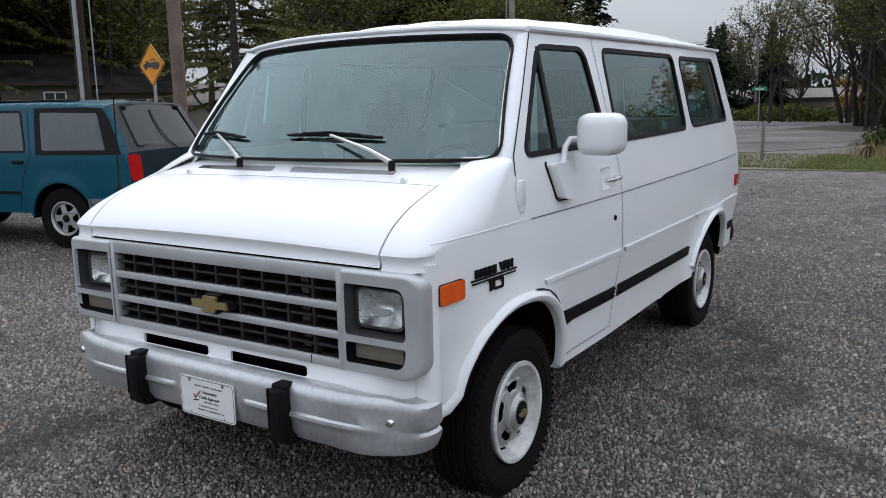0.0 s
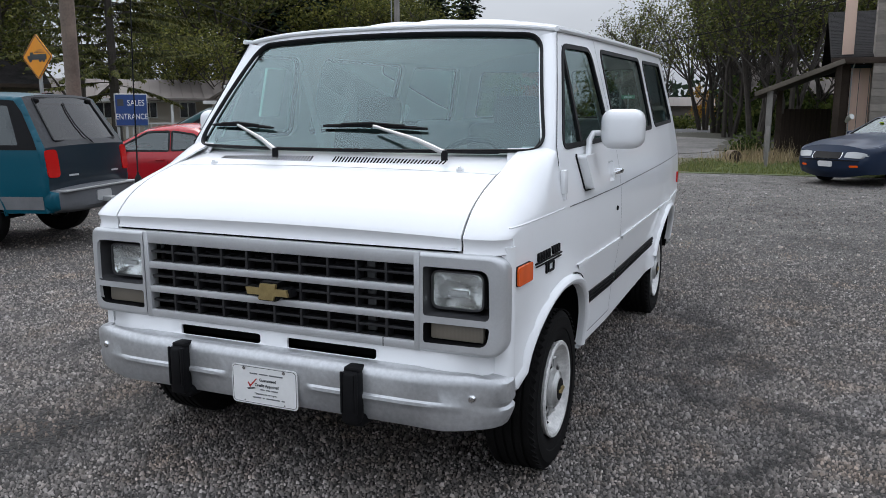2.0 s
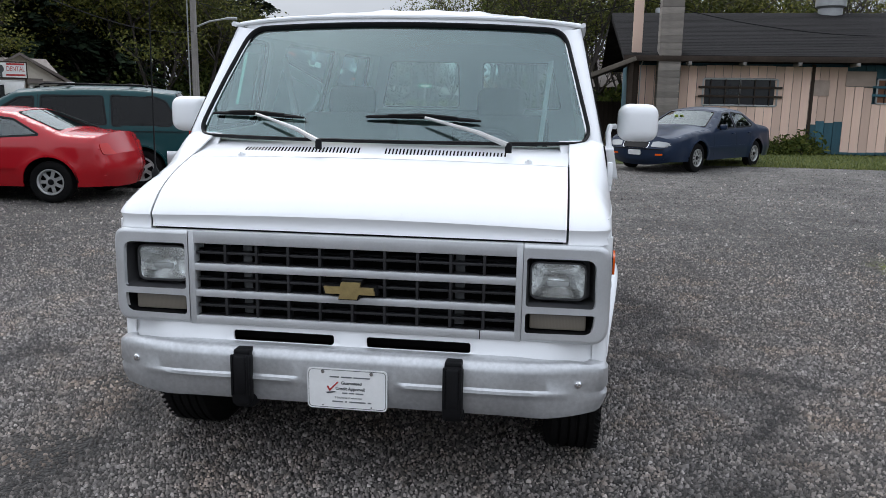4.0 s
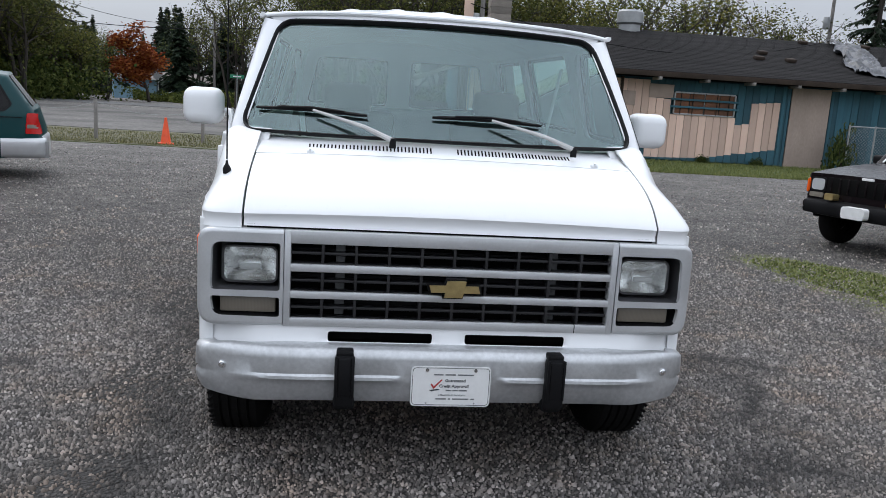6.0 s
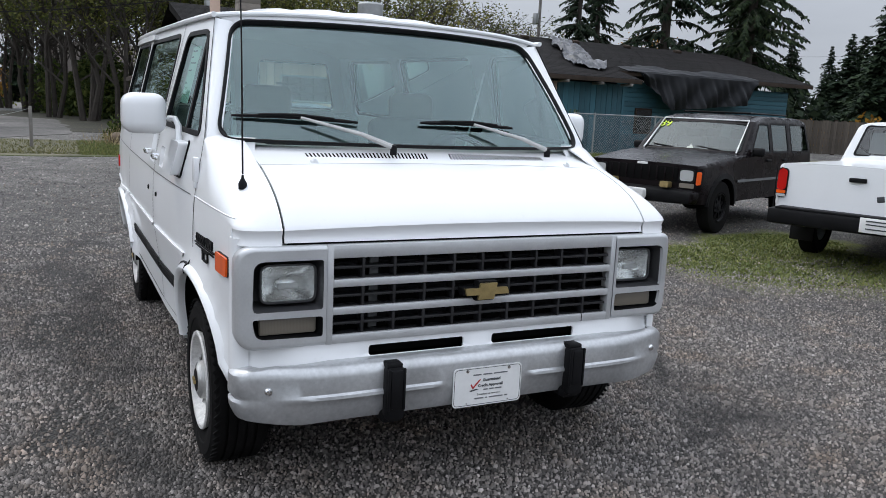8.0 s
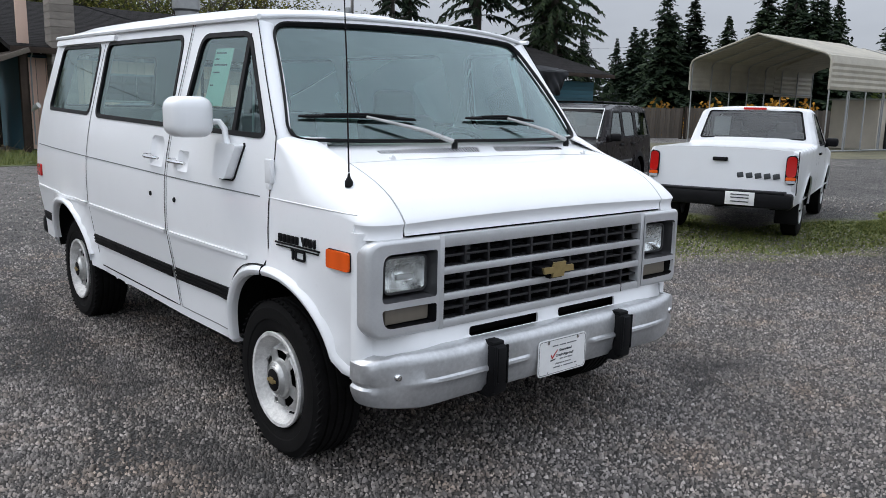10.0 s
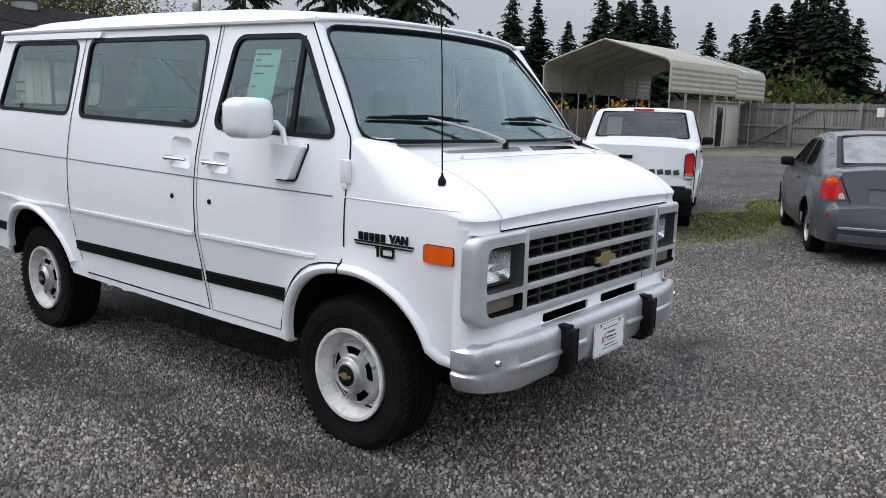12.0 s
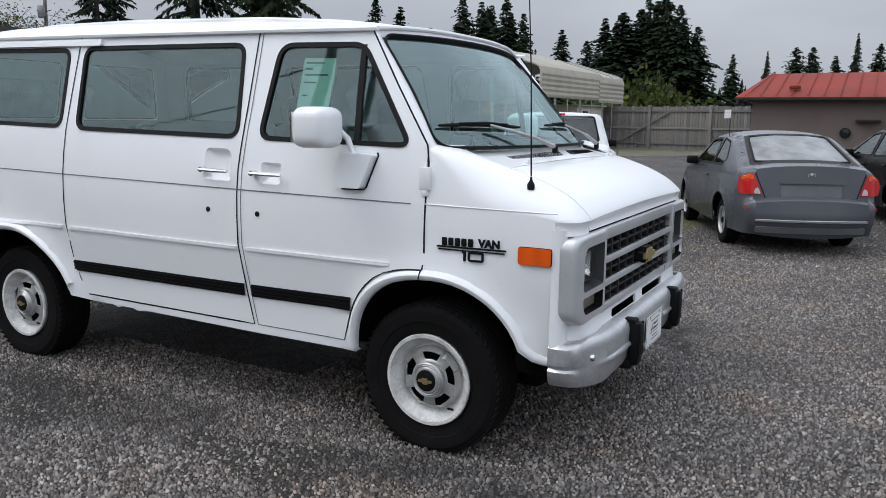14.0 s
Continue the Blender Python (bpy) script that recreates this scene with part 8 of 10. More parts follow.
def build_red_roof():
    r = thing("red_roof_building", pose(0, 0, 0), "low taupe building under a red metal roof", "building")
    Geo().box((31.5, -1.9, 1.25), (7.0, 16.0, 2.5)).ob("wall", TAUPE, r, "plain taupe wall")
    rf = Geo().add([(27.6, 6.7, 2.50), (27.6, -10.5, 2.50), (31.5, -10.0, 3.62), (31.5, 5.9, 3.62), (35.4, 6.7, 2.5), (35.4, -10.5, 2.5)], [(0, 1, 2, 3), (3, 2, 5, 4), (0, 3, 4), (1, 5, 2)]).ob("roof", RED_ROOF, r, "faded red metal roof", thick=0.06)
    Geo().box((27.58, -1.9, 2.44), (0.07, 17.2, 0.12), 0.01).ob("gutter", OLD_WOOD, r, "dark gutter")
    me = unit_box(RED_ROOF)
    for i in range(30):
        y = 6.3 - 16.4 * i / 29
        Geo().tube([(27.6, y, 2.56), (31.5, max(-9.9, min(5.8, y)), 3.68)], 0.02, 4).ob("roof_rib", RED_ROOF, rf)
    Geo().box((28.6, 4.6, 2.92), (0.35, 0.4, 0.12), 0.02).ob("roof_vent", RED_ROOF, rf)
    Geo().box((27.86, 1.9, 1.62), (0.35, 0.85, 0.08), 0.01).ob("wall_shelf", OLD_WOOD, r)
    Geo().lathe([(0.0, 0.1), (0.16, 0.08), (0.2, 0.0)], (27.95, 2.65, 1.15), "X", 18, -1).ob("wall_vent", DARK_PANE, r)
    return r


build_red_roof()


def simple_house(name, m, label, w, d, h, ridge, wall, roof, wins, porch=False, gable_front=False):
    """A one-storey house: walls, ridged roof, windows with frames; its front faces local -y."""
    o = thing(name, m, label, "house")
    Geo().box((0, d / 2, h / 2), (w, d, h)).ob("wall", wall, o)
    ov = 0.4
    if wall is DARK_SIDING and w < 6:
        lap = unit_box(wall)
        for i in range(int(h / 0.19)):
            piece(lap, "lap_board", o, -w / 2, w / 2, -0.028, -0.004, 0.19 * i, 0.19 * i + 0.165, -4)
    if gable_front:
        Geo().add([(-w / 2 - ov, -ov, h - 0.05), (0, -ov, ridge), (w / 2 + ov, -ov, h - 0.05), (-w / 2 - ov, d + ov, h - 0.05), (0, d + ov, ridge), (w / 2 + ov, d + ov, h - 0.05)], [(0, 1, 4, 3), (1, 2, 5, 4)]).ob("roof", roof, o, thick=0.12)
        Geo().add([(-w / 2, -0.02, h), (w / 2, -0.02, h), (0, -0.02, ridge - 0.1)], [(0, 1, 2)]).ob("gable", wall, o, thick=0.05)
    else:
        rf = Geo().add([(-w / 2 - ov, -ov, h - 0.05), (w / 2 + ov, -ov, h - 0.05), (w / 2 + ov, d / 2, ridge), (-w / 2 - ov, d / 2, ridge), (w / 2 + ov, d + ov, h - 0.05), (-w / 2 - ov, d + ov, h - 0.05)], [(0, 1, 2, 3), (3, 2, 4, 5)]).ob("roof", roof, o, thick=0.12)
        for i in range(0 if roof is SHINGLE else int(w / 0.5)):
            x = -w / 2 + 0.5 * i
            Geo().tube([(x, -ov, h + 0.0), (x, d / 2, ridge + 0.04)], 0.025, 4).ob("roof_rib", roof, rf)
        for s in (-1, 1):
            Geo().add([(s * w / 2, 0, h), (s * w / 2, d, h), (s * w / 2, d / 2, ridge - 0.08)], [(0, 1, 2)]).ob("gable", wall, o, thick=0.05)
    Geo().box((0, -ov, h - 0.08), (w + 2 * ov, 0.05, 0.16)).ob("fascia", WHITE_WOOD if wall is not DARK_SIDING else OLD_WOOD, o)
    for x, z0, ww, hh in wins:
        f = Geo()
        for q in ((x - ww / 2, x + ww / 2, z0 - 0.05, z0), (x - ww / 2, x + ww / 2, z0 + hh, z0 + hh + 0.05), (x - ww / 2 - 0.05, x - ww / 2, z0 - 0.05, z0 + hh + 0.05), (x + ww / 2, x + ww / 2 + 0.05, z0 - 0.05, z0 + hh + 0.05), (x - 0.025, x + 0.025, z0, z0 + hh)):
            f.box(((q[0] + q[1]) / 2, -0.05, (q[2] + q[3]) / 2), (q[1] - q[0], 0.06, q[3] - q[2]))
        wo = f.ob("window", WHITE_WOOD, o)
        Geo().box((x, -0.045, z0 + hh / 2), (ww, 0.02, hh)).ob("pane", DARK_PANE, wo)
    if porch:
        for i in range(4):
            x = w * 0.08 + i * w * 0.12
            Geo().box((x, -1.4, h / 2 - 0.1), (0.12, 0.12, h - 0.2), 0.01).ob("porch_post", WHITE_WOOD, o)
        Geo().box((w * 0.26, -1.4, 0.95), (w * 0.38, 0.06, 0.06)).ob("porch_rail", WHITE_WOOD, o)
        me = unit_box(WHITE_WOOD)
        for i in range(24):
            x = w * 0.08 + i * w * 0.36 / 23
            piece(me, "baluster", o, x - 0.02, x + 0.02, -1.42, -1.38, 0.1, 0.95)
        Geo().box((w * 0.26, -0.8, h - 0.06), (w * 0.44, 1.7, 0.10)).ob("porch_roof", roof, o)
    return o


simple_house("dark_house", pose(-32.1, 19.0, 0, 0, 0, 57), "dark-sided one-storey house under the trees", 3.5, 7, 2.95, 4.3, DARK_SIDING, SHINGLE, [(0.25, 1.55, 0.76, 0.95)])
simple_house("house_wing", pose(-30.4, 21.8, 0, 0, 0, 57), "low dark wing of the house beside it under the trees", 3.4, 6, 2.62, 3.7, DARK_SIDING, SHINGLE, [(-0.7, 1.2, 0.7, 0.95), (0.9, 1.2, 0.6, 0.95)])
simple_house("cream_house", pose(-31.2, 27.6, 0, 0, 0, 45), "long cream house with a pale ribbed roof", 17, 7, 2.12, 3.15, CREAM, ROOF_PALE, [(-6.2, 1.15, 1.0, 0.72), (-2.5, 1.2, 0.8, 0.7), (0.38, 1.22, 0.7, 0.68), (2.43, 1.22, 0.6, 0.68), (4.2, 1.22, 0.7, 0.68), (6.2, 1.2, 0.8, 0.7)], True)
simple_house("dental_office", pose(-25.2, 31.4, 0, 0, 0, 40), "cream office with a front gable and porch", 3.4, 5, 2.0, 3.2, CREAM, ROOF_PALE, [(-0.6, 0.9, 0.7, 0.9), (0.8, 0.9, 0.6, 0.9)], True, True)
simple_house("grey_house", pose(3.0, 58.5, 0, 0, 0, -4), "grey low house hidden in the trees", 15, 8, 2.6, 4.9, DARK_SIDING, ROOF_PALE, [(-4, 1, 1.4, 1.1), (1, 1, 1.4, 1.1)])
simple_house("blue_house", pose(-25.5, 88.0, 0, 0, 0, 18), "small pale blue house with white trim far off", 7, 6, 2.2, 3.0, BLUE_WALL, ROOF_PALE, [(1.6, 0.9, 1.3, 1.0)])
simple_house("far_house", pose(-15.5, 90, 0, 0, 0, 8), "far low house with a pale roof", 12, 7, 2.0, 3.0, DARK_SIDING, ROOF_PALE, [(-3, 0.8, 1.2, 0.9)])


# ---- signs, poles and wires ----
def pole(name, x, y, h, r0, r1, mat, label, cat="pole"):
    o = Geo().tube([(0, 0, 0), (0.0, 0, h * 0.5), (0.02, 0, h)], [r0, (r0 + r1) / 2, r1], 12).ob(name, mat, m=pose(x, y, 0))
    return tagged(o, label, cat)


ys = thing("truck_warning_sign", pose(-13.8, 10.4, 0, 0, 0, -3), "orange-yellow diamond road sign with a black truck", "road sign")
D = 0.43
Geo().slab(rounded([(0, -D), (D, 0), (0, D), (-D, 0)], 0.05), lambda a, b, d: (a, -d, 2.52 + b), (0, 0.012)).ob("plate", YELLOW_SIGN, ys)
for a, b in (((0, -D + 0.03), (D - 0.03, 0)), ((D - 0.03, 0), (0, D - 0.03)), ((0, D - 0.03), (-D + 0.03, 0)), ((-D + 0.03, 0), (0, -D + 0.03))):
    Geo().tube([(a[0], -0.014, 2.52 + a[1]), (b[0], -0.014, 2.52 + b[1])], 0.008, 4).ob("border", INK, ys)
tk = Geo().box((0.08, -0.016, 2.525), (0.38, 0.006, 0.085)).box((-0.14, -0.016, 2.545), (0.09, 0.006, 0.12)).box((-0.20, -0.016, 2.51), (0.13, 0.006, 0.065)).box((0.02, -0.016, 2.480), (0.50, 0.006, 0.02))
for a in (-0.19, 0.09, 0.19):
    tk.lathe([(0, -0.004), (0.042, -0.004), (0.042, 0.002)], (a, -0.015, 2.465), "Y", 12)
for k in range(3):
    Geo().box((0.08, -0.015, 2.60 + 0.022 * k), (0.30 - 0.08 * k, 0.004, 0.008)).ob("print_bar", INK, ys)
tk.ob("truck_figure", INK, ys, "black truck silhouette")
Geo().tube([(0, 0.03, 0), (0, 0.03, 2.7)], 0.035, 8).ob("post", STEEL, ys)

ss = thing("sales_entrance_sign", pose(-12.35, 11.2, 0, 0, 0, 47), "blue sales entrance sign with white letters", "sign")
Geo().box((0, 0, 1.53), (0.60, 0.07, 0.62), 0.02).ob("board", STEEL, ss)
Geo().box((-0.0, -0.037, 1.53), (0.56, 0.006, 0.58), 0.0).ob("face", BLUE_SIGN, ss)
for body, z in (("SALES", 1.66), ("ENTRANCE", 1.40)):
    lettering("letters", body, 0.155, 0.002, PAPER, ss, pose(0.085 if body == "SALES" else 0.0, -0.042, z, 90), "white capital letters", 0.78 if body == "SALES" else 0.72)
Geo().box((-0.19, -0.041, 1.67), (0.11, 0.004, 0.13)).ob("painted_patch", INK, ss)
for s in (-0.25, 0.25):
    Geo().tube([(s, 0.02, 0), (s, 0.02, 1.3)], 0.025, 8).ob("leg", STEEL, ss)

ds = thing("dental_sign", pose(-21.8, 26.25, 0, 0, 0, 40) @ Matrix.Diagonal((0.66, 1, 0.935, 1)), "pale dental office sign with red letters", "sign")
Geo().box((0, 0, 2.46), (1.62, 0.12, 0.68), 0.02).ob("board", OLD_WOOD, ds)
Geo().box((0, -0.064, 2.46), (1.48, 0.01, 0.56)).ob("face", PAPER, ds)
lettering("letters", "DENTAL", 0.27, 0.003, INK_RED, ds, pose(0.22, -0.075, 2.50, 90), "red capital letters", 0.9)
for z, w in ((2.69, 0.9), (2.27, 0.95)):
    Geo().box((0.22, -0.074, z), (w, 0.006, 0.07)).ob("print_bar", INK_RED, ds)
Geo().lathe([(0, -0.004), (0.15, -0.004), (0.15, 0.002)], (-0.5, -0.072, 2.50), "Y", 16).box((-0.5, -0.074, 2.28), (0.12, 0.006, 0.2)).ob("tooth_mark", INK, ds, "dark round mark")
Geo().box((0.1, -0.02, 1.75), (1.0, 0.05, 0.5), 0.01).ob("letter_board", PAPER, ds, "blank white letter board")
for s in (-0.72, 0.72):
    Geo().box((s, 0.0, 1.3), (0.10, 0.10, 2.6)).ob("leg", OLD_WOOD, ds)

gsn = thing("street_name_sign", pose(-10.6, 50.5, 0, 0, 0, 0), "green street name sign on a thin post", "road sign")
Geo().box((0, 0, 2.35), (0.85, 0.03, 0.22), 0.01).ob("plate", GREEN_SIGN, gsn)
Geo().box((0, -0.018, 2.35), (0.5, 0.006, 0.07)).ob("print_bar", PAPER, gsn)
Geo().tube([(0, 0, 0), (0, 0, 2.6)], 0.035, 6).ob("post", STEEL, gsn)
dsn = thing("diamond_sign_back", pose(-23.2, 82.0, 0, 0, 0, 15), "grey back of a diamond road sign", "road sign")
Geo().slab(rounded([(0, -0.6), (0.6, 0), (0, 0.6), (-0.6, 0)], 0.05), lambda a, b, d: (a, -d, 2.6 + b), (0, 0.02)).ob("plate", STEEL, dsn)
Geo().tube([(0, 0.05, 0), (0, 0.05, 3.0)], 0.05, 6).ob("post", OLD_WOOD, dsn)

pole("utility_pole", -12.1, 9.67, 11, 0.125, 0.11, POLE_WOOD, "weathered brown wooden utility pole")
pole("utility_pole", -17.5, 11.25, 11, 0.15, 0.13, OLD_WOOD, "dark wooden utility pole")
pole("metal_pole", -16.48, 10.54, 10, 0.045, 0.045, STEEL, "slim pale metal pole")
pole("conduit_pole", -17.2, 11.38, 10, 0.017, 0.017, STEEL, "thin conduit beside the pole")
lp = thing("street_lamp", pose(-18.0, 33.3, 0), "grey wooden street lamp pole with a bent arm", "street lamp")
Geo().tube([(0, 0, 0), (0, 0, 7.5)], [0.16, 0.13], 10).ob("pole", GREY_WOOD, lp)
Geo().tube([(0.1, 0, 4.47), (0.7, 0.1, 4.72), (1.5, 0.2, 4.86)], 0.04, 6).ob("arm", STEEL, lp)
Geo().box((1.68, 0.2, 4.85), (0.5, 0.2, 0.12), 0.04).ob("lamp_head", STEEL, lp)
Geo().tube([(-0.28, 0, 0), (-0.28, 0, 7.5)], 0.03, 6).ob("conduit", STEEL, lp)
for nm, x, y, h in (("power_pole", 27.8, 50.5, 9.7), ("power_pole", 92.8, 69.2, 11.8), ("power_pole", -18.0, 84.0, 9.0), ("power_pole", 3.1, 40.5, 7.2)):
    p = thing(nm, pose(x, y, 0), "grey wooden power pole with a transformer can", "pole")
    Geo().tube([(0, 0, 0), (0, 0, h)], [0.15, 0.11], 8).ob("pole", GREY_WOOD, p)
    Geo().lathe([(0.0, 0.8), (0.2, 0.78), (0.22, 0.7), (0.22, 0.05), (0.2, 0.0), (0, 0)], (-0.35, -0.05, h - 1.9), "Z", 12).ob("transformer", STEEL, p)
    if x < 0:
        Geo().box((0, 0, h - 0.4), (2.0, 0.1, 0.12)).ob("crossarm", GREY_WOOD, p)


def wire(a, b, sag, label="thin black overhead wire"):
    a, b = Vector(a), Vector(b)
    pts = [a.lerp(b, i / 20) - Vector((0, 0, sag * 4 * (i / 20) * (1 - i / 20))) for i in range(21)]
    tagged(Geo().tube(pts, 0.016, 4).ob("overhead_wire", RUBBER), label, "wire", "overhead wires")


wire((-12.1, 9.67, 7.2), (-18.0, 33.3, 7.2), 0.7)
wire((-12.1, 9.67, 4.4), (-18.0, 33.3, 4.3), 0.7)
wire((-18.0, 33.3, 5.6), (-18.0, 84.0, 8.6), 1.2)
wire((-18.0, 33.3, 4.2), (0.55, 25.4, 4.6), 0.8)
wire((-18.0, 33.3, 7.3), (3.1, 40.5, 7.0), 0.6)
wire((0.55, 25.3, 4.7), (16.5, 31.5, 5.0), 1.0)
wire((27.6, 50.5, 8.1), (92.8, 69.2, 11.4), 1.5)
wire((-17.6, 11.3, 9), (-29.5, -20, 9), 0.8)

# ---- small things at the edge of the lot ----
cone = thing("traffic_cone", pose(-7.85, 20.6, 0, 0, 0, 20), "orange plastic traffic cone", "traffic cone")
Geo().lathe([(0.0, 0.70), (0.03, 0.70), (0.035, 0.66), (0.13, 0.06), (0.14, 0.04)], (0, 0, 0), "Z", 20).ob("body", CONE_ORANGE, cone)
Geo().box((0, 0, 0.03), (0.36, 0.36, 0.04), 0.01).ob("base", CONE_ORANGE, cone)
posts = []
for x, y, h in ((-9.81, 21.25, 1.05), (-7.11, 21.65, 0.95), (-4.6, 22.6, 1.05), (-1.35, 22.5, 1.1), (-12.2, 22.0, 1.0)):
    o = Geo().box((0, 0, h / 2), (0.085, 0.085, h), 0.02).ob("fence_post", GREY_WOOD, m=pose(x, y, 0))
    posts.append(tagged(o, "short grey timber fence post", "post", "verge posts"))
ch = Geo()
for a, b in zip(((-12.2, 22.0, 0.95), (-9.81, 21.25, 1.0), (-7.11, 21.65, 0.9)), ((-9.81, 21.25, 1.0), (-7.11, 21.65, 0.9), (-4.6, 22.6, 1.0))):
    a, b = Vector(a), Vector(b)
    ch.tube([a.lerp(b, i / 10) - Vector((0, 0, 0.22 * 4 * (i / 10) * (1 - i / 10))) for i in range(11)], 0.006, 5)
tagged(ch.ob("slack_cable", STEEL), "slack grey cable strung between posts", "cable")
LOG = surface("log_bark", (0.16, 0.115, 0.075), 0.9, 0, 0.35, 4, 30, 0.5, 0.01)
lg = thing("log", pose(-2.35, 24.6, 0.17, 0, 0, 25) @ Matrix.Scale(0.70, 4), "short cut log lying in dry grass", "log")
Geo().lathe([(0.25, -0.35), (0.26, -0.1), (0.25, 0.35)], (0, 0, 0), "Y", 18).ob("bark", LOG, lg)
Geo().lathe([(0.0, -0.34), (0.17, -0.345), (0.25, -0.35)], (0, 0, 0), "Y", 18).ob("cut_end", OLD_WOOD, lg, "dark hollow end")
Geo().lathe([(0.0, 0.34), (0.25, 0.35)], (0, 0, 0), "Y", 18).ob("cut_end", OLD_WOOD, lg)

# ---- trees ----
def leaf_material(name, lo, mid, hi, see=0.25):
    m, n, l, b = material(name)
    g = n.new("ShaderNodeNewGeometry")
    oi = n.new("ShaderNodeObjectInfo")
    c = ramp_node(n, l, g.outputs["Random Per Island"], [(0.0, lo), (0.5, mid), (1.0, hi)])
    t = ramp_node(n, l, oi.outputs["Random"], [(0.0, (0.75, 0.72, 0.7)), (0.5, (1.0, 1.0, 1.0)), (1.0, (1.25, 1.12, 0.9))])
    col = mix_node(n, l, 1.0, c.outputs["Color"], t.outputs["Color"], "MULTIPLY")
    l.new(col, b.inputs["Base Color"])
    b.inputs["Roughness"].default_value, b.inputs["Specular IOR Level"].default_value = 0.8, 0.15
    tr, mx = n.new("ShaderNodeBsdfTranslucent"), n.new("ShaderNodeMixShader")
    l.new(col, tr.inputs["Color"])
    mx.inputs["Fac"].default_value = see
    l.new(b.outputs["BSDF"], mx.inputs[1])
    l.new(tr.outputs["BSDF"], mx.inputs[2])
    l.new(mx.outputs["Shader"], n["Material Output"].inputs["Surface"])
    return m


NEEDLE = leaf_material("fir_needles", (0.008, 0.016, 0.010), (0.018, 0.032, 0.018), (0.035, 0.055, 0.028), 0.12)
LEAF = leaf_material("olive_leaves", (0.042, 0.056, 0.016), (0.092, 0.108, 0.03), (0.18, 0.18, 0.052))
# darker copy of the olive leaves, with the trees' shade put into the colour
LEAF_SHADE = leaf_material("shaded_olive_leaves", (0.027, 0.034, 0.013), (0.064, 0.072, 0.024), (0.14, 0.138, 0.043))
LEAF_AUTUMN = leaf_material("rust_leaves", (0.13, 0.028, 0.012), (0.24, 0.062, 0.02), (0.36, 0.13, 0.03))
LEAF_GOLD = leaf_material("golden_leaves", (0.20, 0.10, 0.02), (0.36, 0.19, 0.03), (0.48, 0.28, 0.05))
LEAF_BUSH = leaf_material("bush_leaves", (0.02, 0.035, 0.010), (0.06, 0.085, 0.022), (0.12, 0.14, 0.04))
BARK = surface("dark_bark", (0.055, 0.046, 0.038), 0.95, 0, 0.35, 3, 25, 0.5, 0.01)


def quads(rng, centers, size, flat=0.0, aspect=0.6):
    """Small leaf-like four-cornered faces at the given places."""
    k = len(centers)
    u = rng.normal(0, 1, (k, 3))
    u[:, 2] *= 1 - flat
    u /= np.linalg.norm(u, axis=1)[:, None]
    w = rng.normal(0, 1, (k, 3))
    w -= (w * u).sum(1)[:, None] * u
    w /= np.linalg.norm(w, axis=1)[:, None]
    s = size * rng.uniform(0.6, 1.35, (k, 1))
    u, w = u * s, w * s * aspect
    c = np.asarray(centers)
    v = np.stack([c - u, c + w * 0.9, c + u, c - w], 1).reshape(-1, 3)
    return v.tolist(), [(4 * i, 4 * i + 1, 4 * i + 2, 4 * i + 3) for i in range(k)]


def raw_mesh(name, v, f, mat):
    me = bpy.data.meshes.new(name)
    me.from_pydata(v, [], f)
    me.materials.append(mat)
    return me


def fir(seed, h=10.0, spread=3.1, bare=0.06, ragged=0.25):
    """A fir: straight trunk, whorls of drooping branches with needle sprays. 10 m tall."""
    rng = np.random.default_rng(seed)
    t = thing("fir_tree", pose(0, 0, 0), "tall dark green fir tree", "tree", "firs")
    Geo().tube([(0, 0, 0), (0.03, 0, h * 0.5), (0, 0, h * 0.985)], [h * 0.021, h * 0.013, h * 0.002], 8).ob("trunk", BARK, t)
    v, f = [], []
    for i in range(400):
        k = bare + (0.985 - bare) * rng.random() ** 0.85
        a = rng.uniform(0, 6.283)
        R = spread * (1 - k) ** 0.92 * (0.55 + 0.45 * min(1, (k - bare) / 0.12 + 0.2)) * (0.78 + 0.22 * math.sin(k * 19 + seed) * math.sin(a * 2 + seed))
        r = max(0.06, R * rng.uniform(1 - ragged * 1.5, 1 + ragged * 0.6))
        z = h * k
        m = max(2, int(r / 0.21))
        tip = -0.34 * r + 0.20 * r * k
        for j in range(m):
            q = (j + 0.8) / m
            c = np.array([math.cos(a) * r * q, math.sin(a) * r * q, z + tip * q * q + 0.10 * r * q * (1 - q)])
            for s in (-1, 1, 0):
                L = (0.40 * (1 - 0.45 * q) + 0.10) * (0.40 + 0.60 * min(1.0, (1 - k) * 2.2)) * rng.uniform(0.7, 1.3)
                d = np.array([math.cos(a + s * 0.95), math.sin(a + s * 0.95), -0.45 + rng.normal(0, 0.2)]) * L
                wv = np.array([-math.sin(a + s * 0.95), math.cos(a + s * 0.95), rng.normal(0, 0.3)]) * 0.13 * (0.45 + 0.55 * min(1.0, (1 - k) * 2.2)) * rng.uniform(0.7, 1.6)
                b = len(v)
                v += [(c - wv * 0.6).tolist(), (c + d * 0.55 + wv).tolist(), (c + d).tolist(), (c + d * 0.5 - wv).tolist()]
                f.append((b, b + 1, b + 2, b + 3))
    new("crown", raw_mesh("crown", v, f, NEEDLE)).parent = t
    return t


